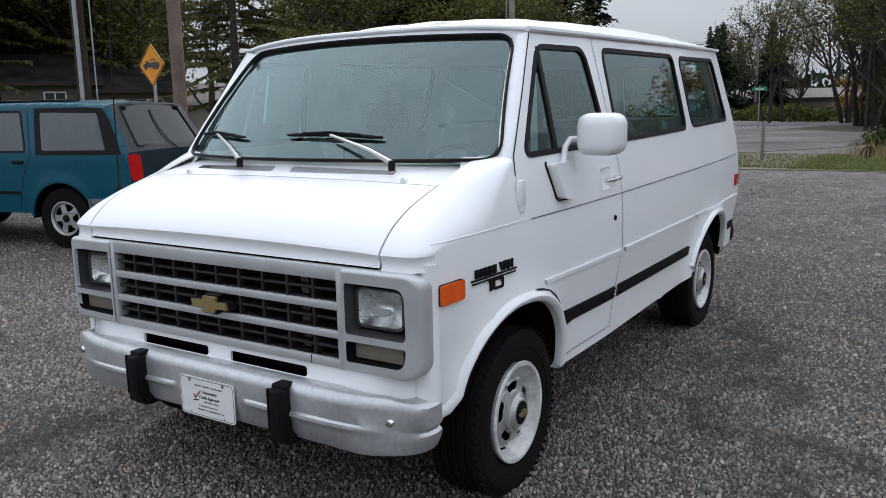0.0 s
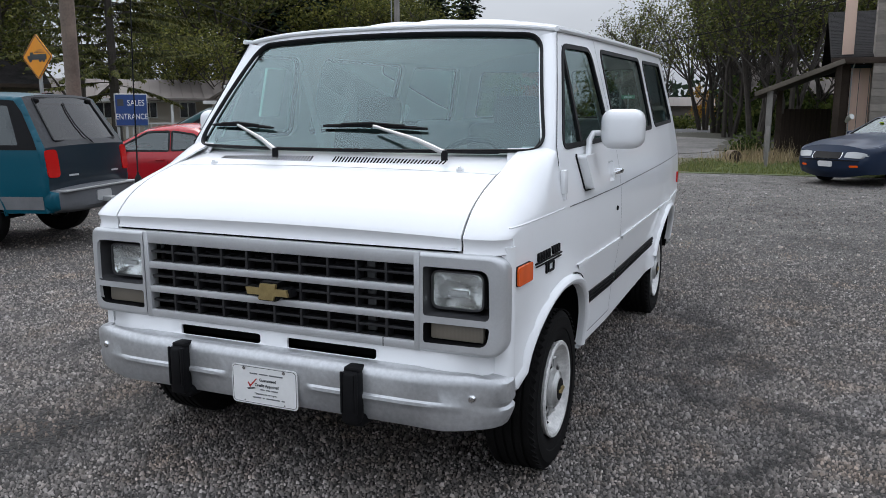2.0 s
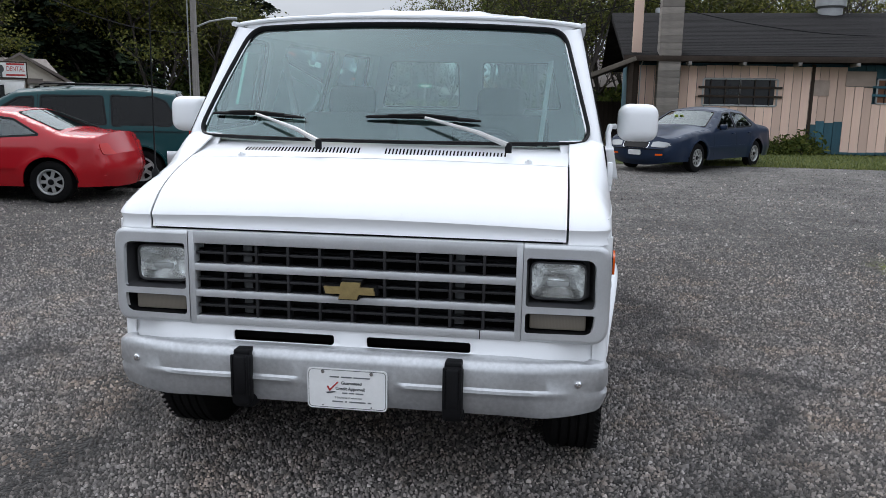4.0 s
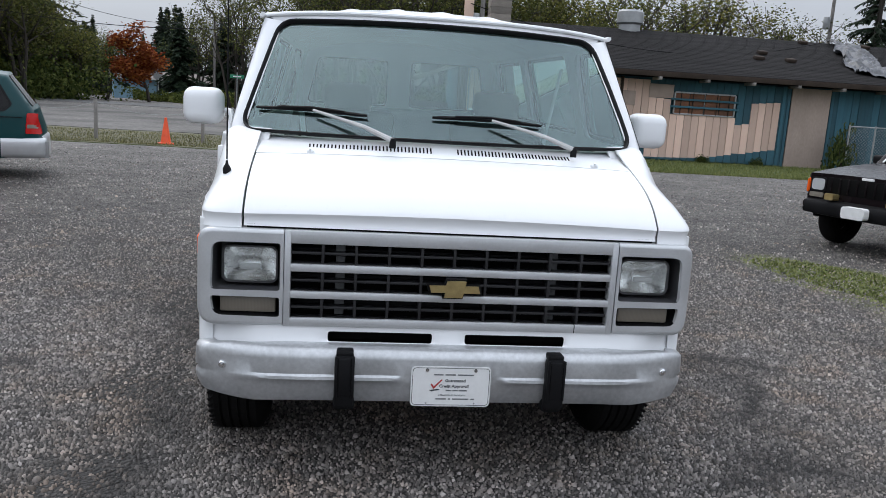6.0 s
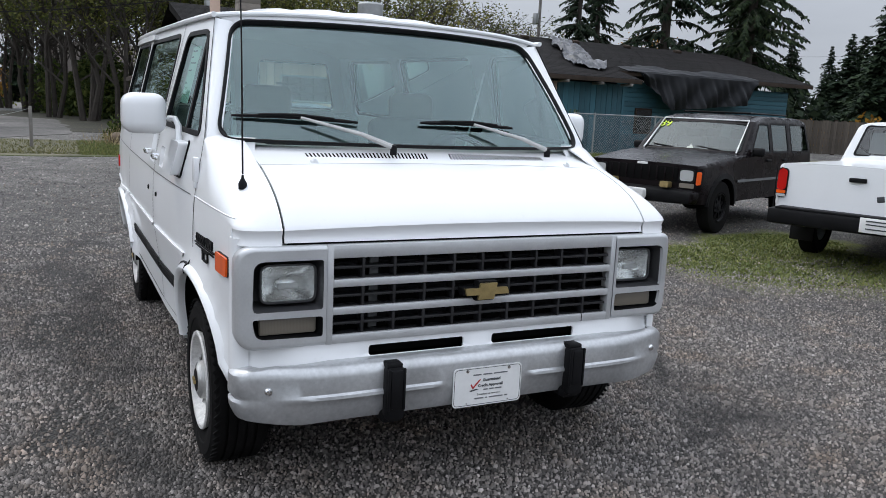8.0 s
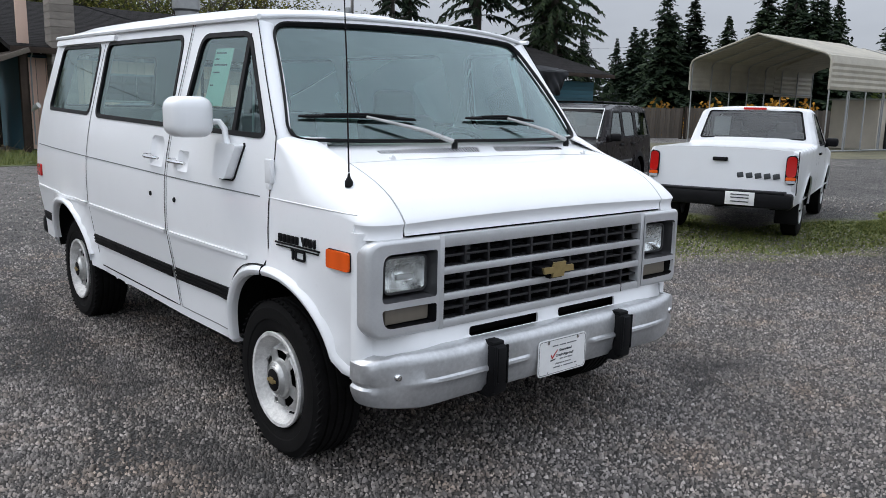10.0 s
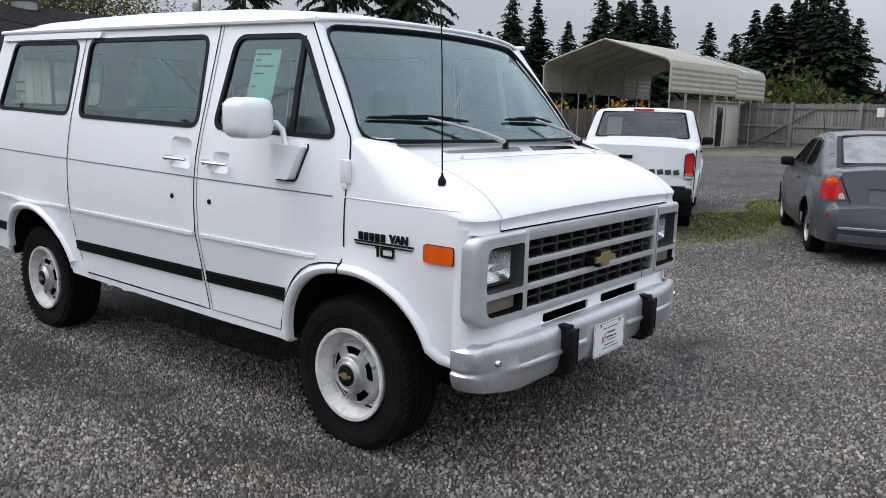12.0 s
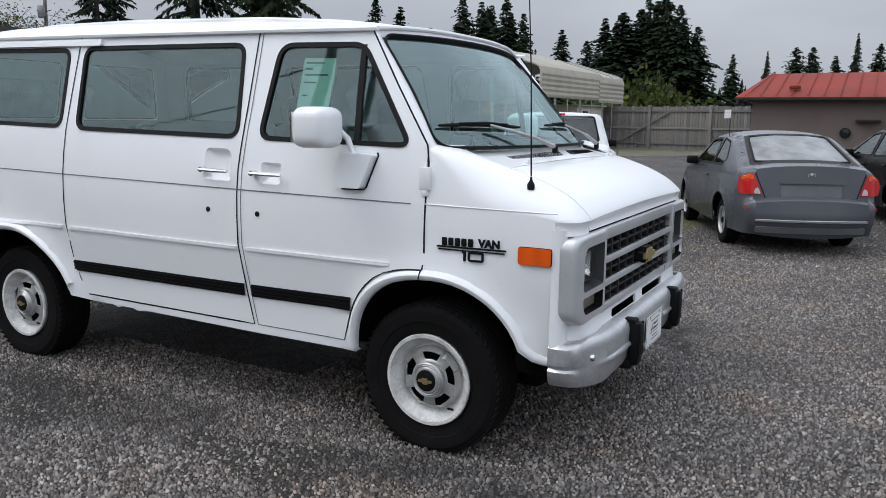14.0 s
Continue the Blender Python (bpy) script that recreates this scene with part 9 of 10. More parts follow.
def old_fir(seed, h=10.0, spread=2.3, bare=0.2, mat=None, name="old_fir_tree", label="old ragged fir with drooping branches", sag=0.42, taper=0.75, leaf=1.0):
    """An old fir with a visible trunk, uneven tiers and hanging sprays with gaps between. 10 m tall."""
    rng = np.random.default_rng(seed)
    t = thing(name, pose(0, 0, 0), label, "tree", "firs" if mat is None else "roadside trees")
    g = Geo().tube([(0, 0, 0), (0.04, 0, h * 0.5), (0, 0, h * 0.99)], [h * 0.018, h * 0.012, h * 0.002], 8)
    v, f = [], []
    for i in range(185):
        k = bare + (0.985 - bare) * rng.random() ** 0.9
        a = rng.uniform(0, 6.283)
        r = max(0.12, spread * (1 - k) ** taper * rng.uniform(0.35, 1.15))
        z, lift = h * k, rng.uniform(-0.1, 0.25)
        arm = [np.array([math.cos(a) * r * q, math.sin(a) * r * q, z + lift * r * q - sag * r * q * q]) for q in (0, 0.33, 0.66, 1.0)]
        g.tube([tuple(p) for p in arm], [0.022, 0.016, 0.011, 0.005], 3, False)
        m = max(3, int(r / (0.075 * leaf)))
        for j in range(m):
            q = 0.18 + 0.82 * (j + 0.5) / m
            c = np.array([math.cos(a) * r * q, math.sin(a) * r * q, z + lift * r * q - sag * r * q * q])
            for s in (-1, 1, 0, 0):
                L = 0.26 * leaf * (1.1 - 0.5 * q) * rng.uniform(0.5, 1.4)
                b_ = a + s * rng.uniform(0.7, 1.5)
                d = np.array([math.cos(b_) * 0.75, math.sin(b_) * 0.75, -0.75 + rng.normal(0, 0.25)]) * L
                wv = np.array([-math.sin(b_), math.cos(b_), rng.normal(0, 0.4)]) * 0.040 * leaf * rng.uniform(0.6, 1.5)
                b = len(v)
                v += [(c - wv * 0.5).tolist(), (c + d * 0.5 + wv).tolist(), (c + d).tolist(), (c + d * 0.55 - wv).tolist()]
                f.append((b, b + 1, b + 2, b + 3))
    g.ob("trunk", BARK, t)
    new("crown", raw_mesh("crown", v, f, mat or NEEDLE)).parent = t
    return t


def broadleaf(seed, h=10.0, stems=3, leaves=5200, mat=LEAF, size=0.10, spread=2.4, low=0.30, bark=BARK, dense=1.0, name="broadleaf_tree", label="olive-green broadleaf tree with thin dark stems"):
    """A broadleaf tree with several leaning stems, branching limbs and loose clumps of leaves. 10 m tall."""
    rng = np.random.default_rng(seed)
    t = thing(name, pose(0, 0, 0), label, "tree", "broadleaf trees")
    g, tips = Geo(), []

    def grow(p, d, L, r, depth):
        pts, rs = [p], [r]
        q = p.copy()
        for i in range(4):
            d = d + Vector(rng.normal(0, 0.12, 3)) + Vector((0, 0, 0.05))
            d.normalize()
            q = q + d * (L / 4)
            pts.append(q.copy())
            rs.append(max(0.012, r * (1 - 0.18 * (i + 1))))
        g.tube(pts, rs, 6 if depth < 1 else (4 if depth < 2 else 3), False)
        if depth >= 1:
            tips.extend(pts[2:])
        if depth < 3:
            for i in range((5, 4, 3)[depth]):
                w = rng.uniform(0.35, 1.0)
                b = pts[min(4, max(1, int(w * 4)))]
                e = Vector(rng.normal(0, 1, 3))
                e.z = abs(e.z) * 0.5 + 0.1
                nd = (d * 0.55 + e.normalized() * 0.85).normalized()
                grow(b, nd, L * rng.uniform(0.40, 0.62), max(0.014, r * 0.45), depth + 1)
    for s in range(stems):
        a = 6.283 * s / stems + rng.uniform(0, 1)
        d = Vector((math.cos(a) * 0.16, math.sin(a) * 0.16, 1)) if stems > 1 else Vector((0, 0, 1))
        grow(Vector((math.cos(a) * 0.25, math.sin(a) * 0.25, 0)) if stems > 1 else Vector((0, 0, 0)), d, h * rng.uniform(0.60, 0.72), 0.13 if stems > 1 else 0.2, 0)
    g.ob("trunk", bark, t, "dark branching stems")
    tp = np.array([tuple(p) for p in tips if p.z > h * low * 0.7])
    if leaves:
        idx = rng.integers(0, len(tp), leaves)
        c = tp[idx] + rng.normal(0, 0.34 / dense, (leaves, 3))
        ok = (c[:, 2] > h * low) & (c[:, 2] < h * 1.04)
        v, f = quads(rng, c[ok], size, 0.3)
        new("crown", raw_mesh("crown", v, f, mat)).parent = t
    return t


def bush(seed, mat, n=1400, size=0.09, name="bush", label="leafy green bush behind the fence"):
    rng = np.random.default_rng(seed)
    t = thing(name, pose(0, 0, 0), label, "bush", "bushes")
    c = rng.normal(0, 1, (n, 3))
    c /= np.linalg.norm(c, axis=1)[:, None]
    c *= rng.uniform(0.45, 1.0, (n, 1)) * (1 + 0.25 * np.sin(c[:, :1] * 5 + c[:, 1:2] * 4))
    c[:, 2] = np.abs(c[:, 2]) * 1.1
    v, f = quads(rng, c, size)
    new("leaves", raw_mesh("leaves", v, f, mat)).parent = t
    g = Geo()
    for i in range(7):
        a = rng.uniform(0, 6.28)
        g.tube([(0, 0, 0), (0.3 * math.cos(a), 0.3 * math.sin(a), 0.5), (0.6 * math.cos(a), 0.6 * math.sin(a), 0.95)], [0.03, 0.02, 0.008], 4, False)
    g.ob("stems", BARK, t)
    return t


def stand(src, m):
    """A copy at m, whatever size the first one stands at."""
    return copy_thing(src, m @ Matrix.Diagonal((1 / src.scale[0], 1 / src.scale[1], 1 / src.scale[2], 1)))


def place_copies(kinds, spots, seed, wide=(0.9, 1.25), base=10.0):
    """Stands copies of the given trees at (x, y, height)."""
    rng = random.Random(seed)
    for i, (x, y, hh) in enumerate(spots):
        s = hh / base
        w = s * rng.uniform(*wide)
        m = Matrix.LocRotScale((x, y, -0.05), Euler((0, 0, rng.uniform(0, 6.28))), (w, w, s))
        src = kinds[i % len(kinds)]
        if src.matrix_basis.translation.length > 0.001:
            stand(src, m)
        else:
            src.matrix_basis = m


firs = [fir(11, spread=3.9, ragged=0.5), fir(12, spread=3.3, ragged=0.5), fir(13, spread=4.4, ragged=0.6)]
old_firs = [old_fir(21), old_fir(22, spread=2.0, bare=0.28), old_fir(23, spread=2.5, bare=0.16)]
leafy = [broadleaf(31), broadleaf(32, stems=4), broadleaf(33, stems=2, spread=2.8), broadleaf(34, stems=3, leaves=6400, low=0.18)]
near_leafy = [broadleaf(41, stems=1, leaves=6000, size=0.075, low=0.20, name="roadside_tree", label="large spreading roadside tree with olive leaves"), broadleaf(42, stems=2, leaves=6000, size=0.075, low=0.16, name="roadside_tree", label="large spreading roadside tree with olive leaves")]
thin = [broadleaf(51, stems=4, leaves=2300, size=0.085, bark=BARK, name="thinning_tree", label="nearly bare tree with a few yellowing leaves"), broadleaf(52, stems=3, leaves=2500, size=0.085, bark=BARK, name="thinning_tree", label="nearly bare tree with a few yellowing leaves")]
tall = [broadleaf(35, stems=3, leaves=3300, low=0.40, size=0.085), broadleaf(36, stems=2, leaves=3000, low=0.45, size=0.085), broadleaf(37, stems=4, leaves=3300, low=0.38, size=0.085)]
rust = [broadleaf(61, stems=1, leaves=7500, mat=LEAF_AUTUMN, size=0.19, low=0.20, dense=0.75, name="autumn_tree", label="round rust-red autumn tree far off")]
gold = [broadleaf(62, stems=2, leaves=6000, mat=LEAF_GOLD, size=0.12, low=0.12, dense=0.8, name="golden_tree", label="golden yellow autumn tree")]

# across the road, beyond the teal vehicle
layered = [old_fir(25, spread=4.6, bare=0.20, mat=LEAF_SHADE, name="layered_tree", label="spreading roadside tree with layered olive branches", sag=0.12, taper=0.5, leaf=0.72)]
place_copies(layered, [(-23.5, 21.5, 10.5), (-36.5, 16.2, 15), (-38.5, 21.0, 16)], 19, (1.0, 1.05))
place_copies(firs, [(-46.0, 20.5, 21), (-45.0, 26.7, 22)], 20, (1.1, 1.4))
place_copies(near_leafy, [(-28.6, 24.4, 9), (-35.4, 24.0, 12), (-38.0, 13.5, 13), (-33.5, 14.5, 13)], 1, (1.0, 1.3))
place_copies(leafy, [(-34.8, 24.5, 13), (-39, 28, 14), (-34, 36.5, 5), (-36, 42, 14), (-42, 20, 14), (-44, 32, 12), (-40, 38, 6), (-29.5, 33, 7)], 2)
place_copies(firs, [(-38.5, 22.5, 14), (-44, 26, 17), (-50, 37, 9), (-46, 16, 16)], 3)
# north-west woods beyond the office and the paved lot
place_copies(leafy, [(-43.4, 45, 13), (-44, 50, 15), (-41, 53, 15), (-37, 60, 16), (-36, 66, 16), (-39, 66, 16), (-29.5, 51.5, 12.5), (-28.2, 55, 12), (-26.5, 58, 10.5), (-28.5, 70, 9), (-28.8, 66, 9.3), (-27.4, 71, 7.6), (-26.2, 76, 6.6), (-32, 56, 13), (-33, 62, 13), (-34, 50, 12)], 4)
place_copies(firs, [(-36, 48.5, 14), (-34, 52, 16), (-42, 56.5, 17), (-38, 57, 17), (-32, 68, 15), (-31.5, 74, 15), (-46, 62, 19)], 5)
place_copies(rust, [(-22.0, 74.3, 6.8)], 6, (1.25, 1.26))
# straight beyond the paved lot
place_copies(tall, [(-32, 90, 8), (-31, 95, 8), (-20.6, 88, 10), (-13.2, 66, 11), (-12.4, 69, 12), (-7.4, 63.5, 12), (-5.4, 59.7, 12.5), (-4.0, 62, 13), (-17, 92, 9), (-2, 66, 12)], 7)
place_copies(firs, [(-21.2, 83, 9.5), (-28.6, 106, 11.5), (-25.8, 101.5, 11.5), (-40, 113, 9.5), (-42, 118, 10), (-29, 111, 12), (-25, 107, 10), (-35, 100, 9.5), (-20, 100, 10.5), (-17, 86, 10), (-8, 96, 10)], 8)
place_copies(gold, [(-9.3, 80, 4.0)], 9)
# woods behind the old workshop
place_copies(tall, [(-4.2, 47, 11), (-3.4, 53, 12), (-2.6, 43.5, 11), (-1.1, 41.3, 11), (0.6, 47, 12), (-5.6, 56, 12)], 17)
place_copies(leafy, [ (2.5, 51, 11), (6, 54, 11), (10, 58, 11.5), (4.4, 46, 11), (8, 49, 10), (12.5, 52, 11), (1.5, 55, 11)], 10)
place_copies(thin, [(17.5, 56, 11.5), (19.5, 53, 11.5), (22, 54.5, 11), (25, 55, 10.5), (27, 52, 9.5), (15, 50, 11), (30, 55, 9)], 11, (1.1, 1.5))
place_copies(old_firs, [(27.5, 45, 13.5), (31.2, 48, 14), (28.6, 37.5, 20), (31.6, 34.0, 19), (34.8, 37.8, 17), (38.5, 41, 15)], 12, (0.95, 1.2))
place_copies([broadleaf(63, stems=2, leaves=4200, mat=LEAF_GOLD, size=0.12, low=0.12, dense=0.8, name="golden_tree", label="golden yellow autumn tree")], [(33.0, 47, 8.0)], 13)
# east, beyond the carport and the fence
place_copies(firs, [(60, 46.2, 13.5), (64.8, 46.4, 13.2), (71.6, 46.8, 11.8), (77.5, 46.6, 13), (67.3, 38.3, 13.5), (66.6, 35.2, 13.5), (71.9, 35.7, 12.8), (106, 44.7, 15), (80.2, 28.4, 12.4), (73, 43.5, 15), (76.3, 41.6, 14.5), (80, 40.9, 14), (78, 72, 13), (85, 72, 11.8), (91, 72, 13.6), (77, 58, 13.4), (82, 66.8, 12.8)], 14, (0.9, 1.35))
place_copies(firs, [(88, 34.4, 11.4), (83.9, 30.9, 13.4), (79.8, 27.4, 13.4), (82.2, 26.3, 14), (78.8, 23.6, 14.2), (75.4, 20.5, 13.2), (77.8, 19.2, 11.3), (121.8, 23.3, 12), (113.1, 13.6, 12), (118.2, 12, 12.4), (123.5, 9.4, 11.5), (113.7, 3.6, 12.2), (84, 22, 13), (87, 27, 13), (101, 74, 17), (118, 0, 13), (122, -6, 13)], 15, (0.9, 1.4))
place_copies(old_firs, [(81, 25, 15), (77, 22.3, 14.6), (85.5, 29.4, 14), (83, 24, 14), (74, 41, 14), (79, 44, 14)], 18, (1.5, 1.9))
place_copies([firs[1]], [(142, 21.2, 14), (113.6, 6.3, 13.6)], 16, (0.55, 0.65))
green_bush = bush(71, LEAF_BUSH, 1800, 0.075)
green_bush.matrix_basis = Matrix.LocRotScale((46.9, 15.4, -0.1), None, (2.6, 2.6, 4.1))
for x, y, s in ((46.6, 18.6, 2.9), (48.2, 12.6, 2.5), (52, 20.5, 2.9), (50, 16, 3.4)):
    stand(green_bush, Matrix.LocRotScale((x, y, -0.1), Euler((0, 0, x)), (s * 1.2, s * 1.2, s)))
gold_bush = bush(72, LEAF_GOLD, 1300, 0.085, "autumn_bush", "yellow-brown autumn bush near the fence")
gold_bush.matrix_basis = Matrix.LocRotScale((44, 30.5, -0.1), None, (2.0, 2.0, 2.0))
for x, y, s in ((41, 33, 1.9), (46.5, 27, 1.9), (49, 29, 2.3), (38, 34.5, 1.5), (52, 27.5, 2.1)):
    stand(gold_bush, Matrix.LocRotScale((x, y, -0.1), Euler((0, 0, x)), (s, s, s)))
vine = bush(73, LEAF_BUSH, 900, 0.09, "climbing_vine", "leafy vine on the chain-link fence")
vine.matrix_basis = Matrix.LocRotScale((13.5, 24.7, 0), None, (0.55, 0.3, 1.35))
shrub = bush(74, LEAF_BUSH, 800, 0.11, "wall_weeds", "weeds at the foot of the wall")
shrub.matrix_basis = Matrix.LocRotScale((5.7, 25.3, 0), None, (0.75, 0.35, 0.65))
for x, y, s in ((4.9, 25.2, 0.5), (-2.0, 26.6, 0.7), (8.9, 25.4, 0.25), (10.9, 25.4, 0.25)):
    stand(shrub, Matrix.LocRotScale((x, y, 0), Euler((0, 0, x)), (s, s, s)))


def thicket(name, count, path, width, height, mat, size, seed, label):
    """Dark undergrowth along a line, one mesh."""
    rng = np.random.default_rng(seed)
    p = np.array(path, float)
    seg = rng.integers(0, len(p) - 1, count)
    t = rng.random(count)[:, None]
    c2 = p[seg] * (1 - t) + p[seg + 1] * t + rng.normal(0, width, (count, 2))
    hump = 0.6 + 0.4 * np.sin(c2[:, 0] * 0.9) * np.cos(c2[:, 1] * 0.7)
    z = np.abs(rng.random(count)) ** 0.8 * height * hump
    v, f = quads(rng, np.column_stack([c2, z]), size)
    o = new(name, raw_mesh(name, v, f, mat))
    return tagged(o, label, "undergrowth", "", "stuff")


thicket("undergrowth", 26000, [(-46, 10), (-42, 30), (-40, 44), (-33, 52), (-28, 60), (-27, 72)], 1.6, 4.5, LEAF_BUSH, 0.16, 81, "dark undergrowth at the wood's edge")
thicket("undergrowth", 18000, [(-3, 66), (-1, 58), (0, 50), (2, 46), (6, 48), (16, 52), (28, 54)], 1.2, 2.6, LEAF_BUSH, 0.16, 82, "dark undergrowth behind the workshop")
thicket("undergrowth", 9000, [(-4.2, 56), (-3, 52), (-1, 47)], 0.7, 4.0, LEAF_BUSH, 0.15, 85, "dark undergrowth between the tree trunks")
thicket("undergrowth", 6000, [(-25, 82), (-16, 75), (-9, 69)], 0.9, 1.5, LEAF_BUSH, 0.15, 86, "low rough growth beyond the paved lot")
thicket("far_hedge", 7000, [(-45, 122), (-20, 108), (10, 96), (40, 84), (75, 62)], 2.0, 6.0, NEEDLE, 0.6, 83, "far dark hedge of trees")
thicket("far_hedge", 7000, [(75, 62), (96, 44), (100, 26), (120, 5), (120, -30)], 2.0, 5.0, NEEDLE, 0.6, 84, "far dark hedge of trees")


def far_woods():
    """Low-detail conifers on the horizon, one mesh."""
    rng = np.random.default_rng(9)
    v, f = [], []
    for i in range(420):
        a = radians(-40 + 260 * i / 420 + rng.uniform(-0.4, 0.4))
        r = rng.uniform(150, 210)
        x, y, h, w = r * math.cos(a), r * math.sin(a), rng.uniform(7, 13), rng.uniform(1.4, 2.6)
        n = 6
        for k in range(7):
            z0, z1 = h * k / 8, h * (k + 2.2) / 9
            rr = w * (1 - k / 7.5)
            b = len(v)
            ph = rng.uniform(0, 6)
            v += [(x + rr * math.cos(ph + 6.283 * j / n) * rng.uniform(0.6, 1.2), y + rr * math.sin(ph + 6.283 * j / n) * rng.uniform(0.6, 1.2), z0 + rng.uniform(-0.3, 0.3)) for j in range(n)] + [(x, y, min(h, z1))]
            f += [(b + j, b + (j + 1) % n, b + n) for j in range(n)]
    o = new("far_woods", raw_mesh("far_woods", v, f, NEEDLE))
    tagged(o, "distant line of dark conifers", "woods", "", "stuff")


far_woods()

# ---- details of the parked cars ----
# pickup: step bumper, plate, tailgate handle, high brake lamp, mud flaps, paper in the window
pb = Geo().box((0, 4.76, 0.53), (1.66, 0.20, 0.17), 0.03).box((0, 4.74, 0.62), (1.50, 0.22, 0.03), 0.01).ob("rear_bumper", BLACK, pickup, "black step bumper")
Geo().box((-0.28, 4.868, 0.545), (0.32, 0.012, 0.15), 0.004).ob("dealer_plate", PAPER, pb, "white dealer plate")
for z in (0.59, 0.555, 0.51):
    Geo().box((-0.28, 4.876, z), (0.20, 0.004, 0.012)).ob("print_bar", INK, pb)
ty = pickup_face("rear", 0.0)(0, 0.9)[1]
Geo().box((0.0, ty + 0.012, 0.975), (0.17, 0.03, 0.045), 0.01).ob("tailgate_handle", BLACK, pickup, "black tailgate handle")
for k in range(5):
    Geo().box((-0.235 - 0.098 * k, ty + 0.006, 0.80), (0.072, 0.010, 0.062), 0.006, pose(0, 0, 0, 0, 12)).ob("badge_block", INK, pickup, "dark badge block")
Geo().box((0, 2.575, 1.575), (0.30, 0.03, 0.032), 0.008).ob("high_brake_lamp", RED_LENS, pickup, "red high brake lamp")
for s in (-1, 1):
    Geo().box((s * 0.70, 4.10, 0.36), (0.26, 0.02, 0.32), 0.005).ob("mud_flap", RUBBER, pickup)
    Geo().tube([(s * 0.845, 4.66, 0.60), (s * 0.845, 4.66, 1.09)], 0.006, 5).ob("tailgate_gap", RUBBER, pickup)
Geo().box((0.42, 2.585, 1.33), (0.22, 0.006, 0.27), 0, pose(0, 0, 0, 17)).ob("window_paper", PAPER, pickup, "white paper in the rear window")

# boxy SUV: slotted grille, white screen edge, price digits, roof rails, wipers
for k in range(9):
    x = -0.46 + 0.115 * k
    y = jeep_face("front", 0.0)(x, 0.78)[1]
    Geo().box((x, y - 0.008, 0.79), (0.022, 0.03, 0.18), 0.004).ob("grille_bar", BLACK_PAINT, jeep)
y0 = jeep_face("front", 0.0)(0, 0.78)[1]
Geo().box((0, y0 - 0.004, 0.79), (1.04, 0.012, 0.20), 0.004).ob("grille", DARK, jeep, "dark slotted grille")
Geo().box((0, y0 - 0.002, 0.91), (0.15, 0.02, 0.03), 0.004).ob("badge_block", PAPER, jeep, "pale badge block")
edge = [(-0.72, 1.36, 1.075), (-0.66, 1.86, 1.53), (0.66, 1.86, 1.53), (0.72, 1.36, 1.075)]
Geo().tube(edge, 0.012, 6).ob("screen_trim", PAPER, jeep, "pale windscreen trim")
YELLOW_PAINT = surface("yellow_window_paint", (0.60, 0.80, 0.05), 0.5, 0, 0.1, 10, 60, 0.0)
lettering("price_digits", "89", 0.20, 0.002, YELLOW_PAINT, jeep, pose(-0.60, 1.775, 1.440, 42, 0, 0), "yellow-green painted digits", 0.95)
for s in (-1, 1):
    Geo().tube([(s * 0.52, 2.2, 1.645), (s * 0.52, 3.7, 1.645)], 0.014, 6).ob("roof_rail", BLACK, jeep)
    Geo().tube([(s * 0.35 - 0.25, 1.44, 1.135), (s * 0.35 + 0.1, 1.40, 1.10)], 0.010, 6).ob("wiper", BLACK, jeep)
for k in range(4):
    Geo().tube([(-0.52, 2.4 + 0.4 * k, 1.65), (0.52, 2.4 + 0.4 * k, 1.65)], 0.010, 6).ob("rack_bar", BLACK, jeep)

# teal sport utility: wiper, lamp strip, hitch, painted-over rear
Geo().box((0.0, 4.70, 0.653), (1.50, 0.14, 0.02), 0.006).ob("bumper_step", STEEL, suv, "bright bumper step")
Geo().box((0.0, 4.78, 0.50), (0.10, 0.16, 0.06), 0.01).ob("tow_hitch", STEEL, suv, "rusty tow hitch")
Geo().box((0.0, 4.10, 1.69), (0.30, 0.05, 0.03), 0.01).ob("high_brake_lamp", RED_LENS, suv)
wp = [(-0.02, 1.15), (0.06, 1.24), (0.10, 1.36), (0.10, 1.50), (0.07, 1.60)]
Geo().tube([(x, suv_face("rear", 0.03)(x, z)[1], z) for x, z in wp], 0.008, 6).ob("rear_wiper", BLACK, suv, "black rear wiper standing upright")
for x in (-0.50, 0.50):
    Geo().box((x, suv_face("rear", 0.012)(x, 1.62)[1], 1.625), (0.07, 0.05, 0.05), 0.012).ob("glass_hinge", BLACK, suv)
for s in (-1, 1):
    Geo().tube([(s * 0.60, 2.2, 1.725), (s * 0.60, 3.8, 1.72)], 0.015, 6).ob("roof_rail", BLACK, suv)

for s in (-1, 1):
    hole = rounded([(3.42, 1.14), (4.32, 1.14), (4.16, 1.58), (3.34, 1.60)], 0.035, 4)
    Geo().panel([(3.36, 1.10), (4.52, 1.10), (4.47, 1.22), (4.32, 1.50), (4.22, 1.62), (4.02, 1.635), (3.28, 1.635)], [hole], suv_side(s, 0.004), 0.08, (0, 2.4, 0.8)).ob("window_surround", BLACK, suv, "black window surround", thick=0.003)
    side_strip(Geo(), s, [(4.05 + 0.05 * i, 0.53) for i in range(11)], 0.14, 0.006, lambda o: suv_side(s, o), thick=0.006).ob("bumper_corner", GREY_BUMPER, suv)
    pt = suv_side(s, 0.002)(3.98, 0.98)
    Geo().lathe([(0.07, 0.0), (0.073, 0.003), (0.076, 0.0)], pt, "X", 20, s).ob("fuel_flap", TEAL_PAINT, suv)

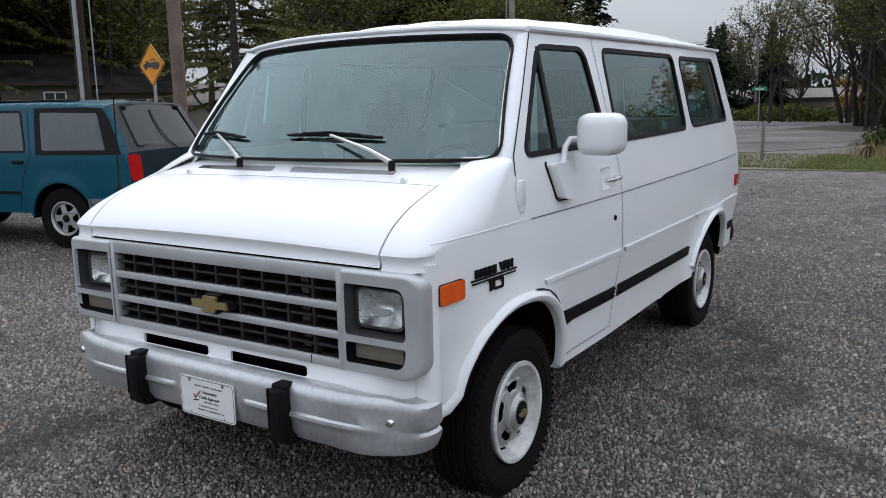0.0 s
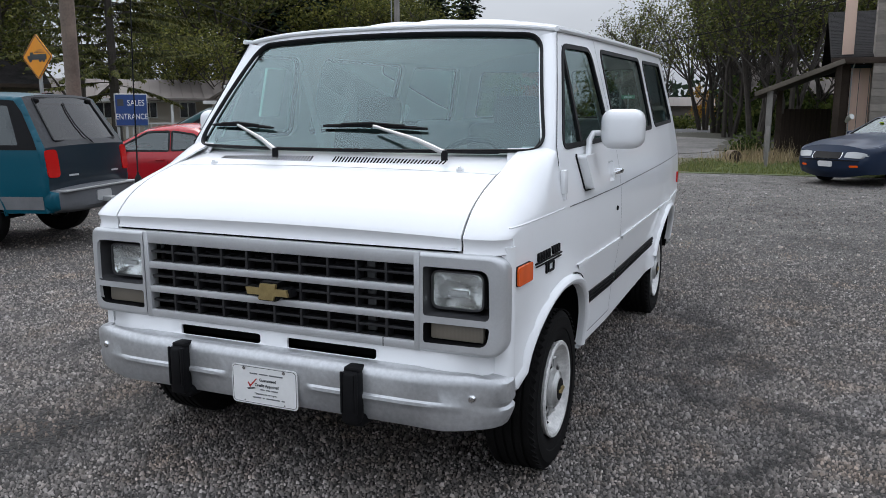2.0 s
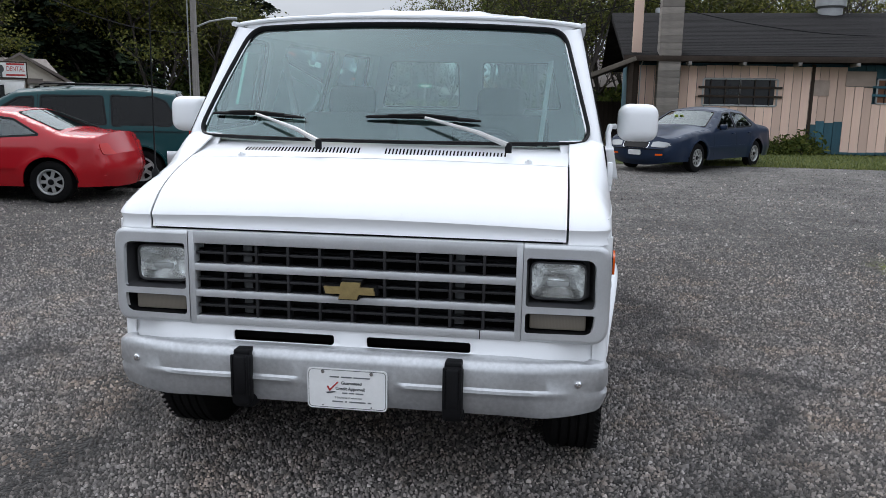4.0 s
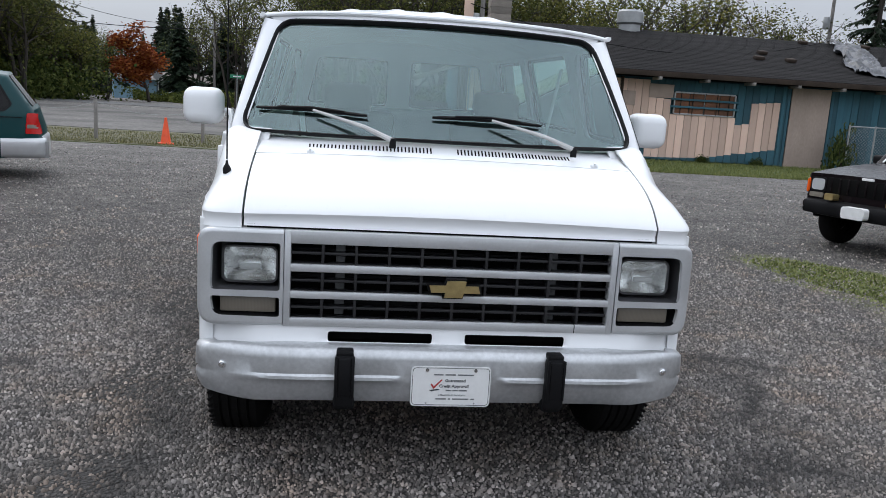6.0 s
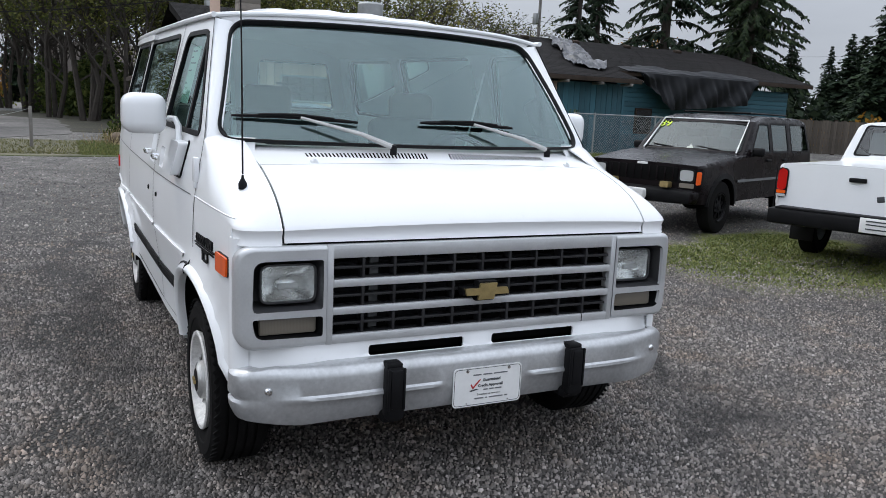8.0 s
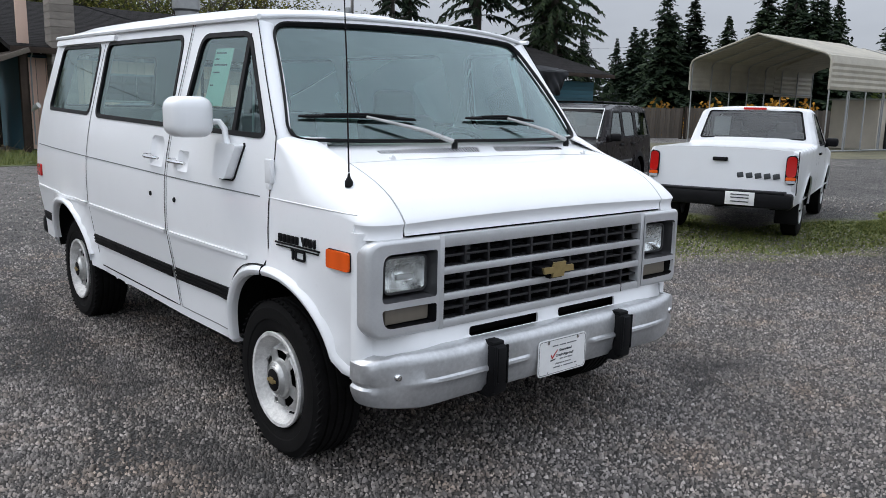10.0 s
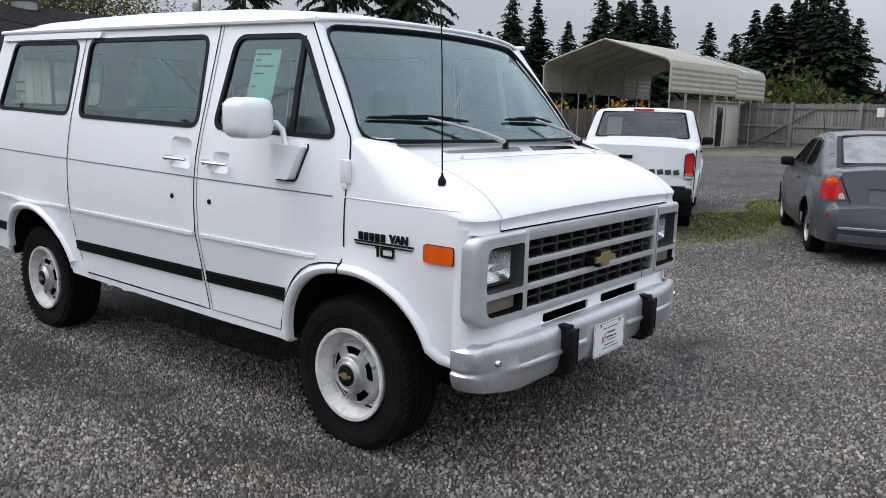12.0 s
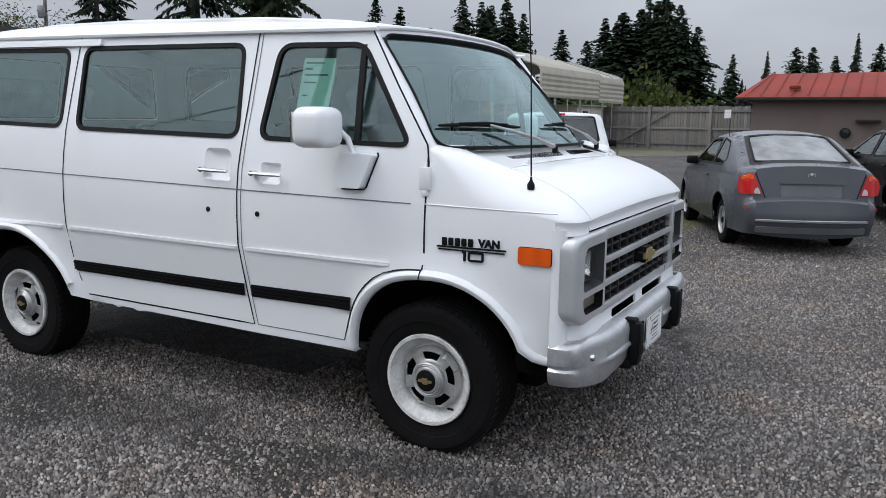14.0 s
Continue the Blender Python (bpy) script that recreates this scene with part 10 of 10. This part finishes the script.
# minivan: wrap-round lamps and roof rack
for s in (-1, 1):
    lm = Geo().panel(rounded([(4.64, 0.74), (4.83, 0.74), (4.82, 1.07), (4.67, 1.07)], 0.02, 4), [], minivan_side(s, 0.014), 0.05, (0, 2.4, 0.8)).ob("tail_lamp", RED_LENS, minivan, "red wrap-round tail lamp", thick=0.02)
    Geo().panel(rounded([(4.665, 0.83), (4.82, 0.83), (4.82, 0.89), (4.665, 0.89)], 0.01, 3), [], minivan_side(s, 0.020), 0.05, (0, 2.4, 0.8)).ob("clear_band", DULL_LENS, lm, "clear reversing band", thick=0.008)
    Geo().tube([(s * 0.58, 2.3, 1.78), (s * 0.58, 2.4, 1.81), (s * 0.58, 3.9, 1.80), (s * 0.58, 4.0, 1.77)], 0.016, 6).ob("roof_rail", BLACK, minivan)
for y in (2.7, 3.7):
    Geo().box((0, y, 1.815), (1.16, 0.06, 0.025), 0.01).ob("rack_bar", BLACK, minivan)

# its bumper, one moulding wrapped round the tail
path = []
for sgn in (-1, 1):
    arm = [(minivan_side(1, 0.0)(y, 0.6)[0], y) for y in (4.30, 4.40, 4.50, 4.60)] + [(0.885 - 0.19 * (1 - math.cos(a)), 4.70 + 0.215 * math.sin(a)) for a in (0.1, 0.35, 0.6, 0.85, 1.1, 1.35, 1.5)] + [(0.35, 4.925)]
    path += [(sgn * x, y) for x, y in (arm if sgn < 0 else arm[::-1])]
prof = [(-0.05, 0.345), (-0.012, 0.36), (0.008, 0.42), (0.020, 0.52), (0.022, 0.60), (0.010, 0.655), (-0.02, 0.675), (-0.08, 0.68)]
vs, k = [], len(prof)
for i, (x, y) in enumerate(path):
    (xa, ya), (xb, yb) = path[max(0, i - 1)], path[min(len(path) - 1, i + 1)]
    nrm = Vector((-(yb - ya), xb - xa)).normalized()
    vs += [(x + nrm.x * o, y + nrm.y * o, z) for o, z in prof]
Geo().add(vs, [(i * k + j, i * k + j + 1, (i + 1) * k + j + 1, (i + 1) * k + j) for i in range(len(path) - 1) for j in range(k - 1)]).orient((0, 4.2, 0.5)).ob("wrap_bumper", SILVER, minivan, "silver wrap-round rear bumper", sharp=60)

# hatchback: oval badge, aerial, paper in the rear window
ty = hatch_face("rear", 0.0)(0, 0.93)[1]
em = [(0.045 * math.cos(a * math.pi / 10), 0.024 * math.sin(a * math.pi / 10)) for a in range(21)]
Geo().tube([(a, ty + 0.006, 0.925 + b) for a, b in em], 0.005, 5, False).box((0, ty + 0.005, 0.925), (0.03, 0.006, 0.03), 0.002).ob("badge_block", CHROME, hatch, "small oval chrome badge")
Geo().tube([(0.60, 2.62, 1.30), (0.62, 2.66, 1.60)], 0.004, 5).ob("aerial", BLACK, hatch)
Geo().box((-0.32, 3.42, 1.20), (0.26, 0.18, 0.004), 0, pose(0, 0, 0, -22)).ob("window_paper", PAPER, hatch, "white paper under the rear glass")
Geo().box((0, ty + 0.004, 0.755), (0.30, 0.006, 0.03), 0.002).ob("plate_slot", INK, hatch)

# sedan: painted price bars on the screen
for k in range(2):
    Geo().box((-0.25 + 0.14 * k, 2.02, 1.245), (0.09, 0.006, 0.14), 0, pose(0, 0, 0, 63)).ob("price_bar", YELLOW_PAINT, sedan, "yellow paint marks on the glass")
Geo().box((0.12, 3.02, 1.16), (0.006, 0.22, 0.26)).ob("window_paper", PAPER_GREEN, sedan)

# a dark car beside the hatchback, partly in view
DARKCAR = dict(SEDAN)
DARKCAR["paint"], DARKCAR["handle_mat"] = BLACK_PAINT, BLACK_PAINT
dark_car, dark_side, dark_face = build_car("dark_sedan", at_axle(7.05, 0.05, 22, DARKCAR, 1), "dark sedan parked beyond the grey hatchback", DARKCAR)
# far vehicles beyond the paved lot
FAR_TRUCK = dict(SUV)
FAR_TRUCK["paint"] = BLACK_PAINT
far_truck, _a, _b = build_car("far_truck", at_axle(-20.3, 83.0, 285, FAR_TRUCK, 0), "far dark truck waiting at the street corner", FAR_TRUCK)
FAR_SEDAN = dict(SEDAN)
FAR_SEDAN["paint"] = GREY_PAINT
far_sedan, _a, _b = build_car("far_sedan", at_axle(-16.6, 101.5, 272, FAR_SEDAN, 0), "far grey sedan parked by a house", FAR_SEDAN)
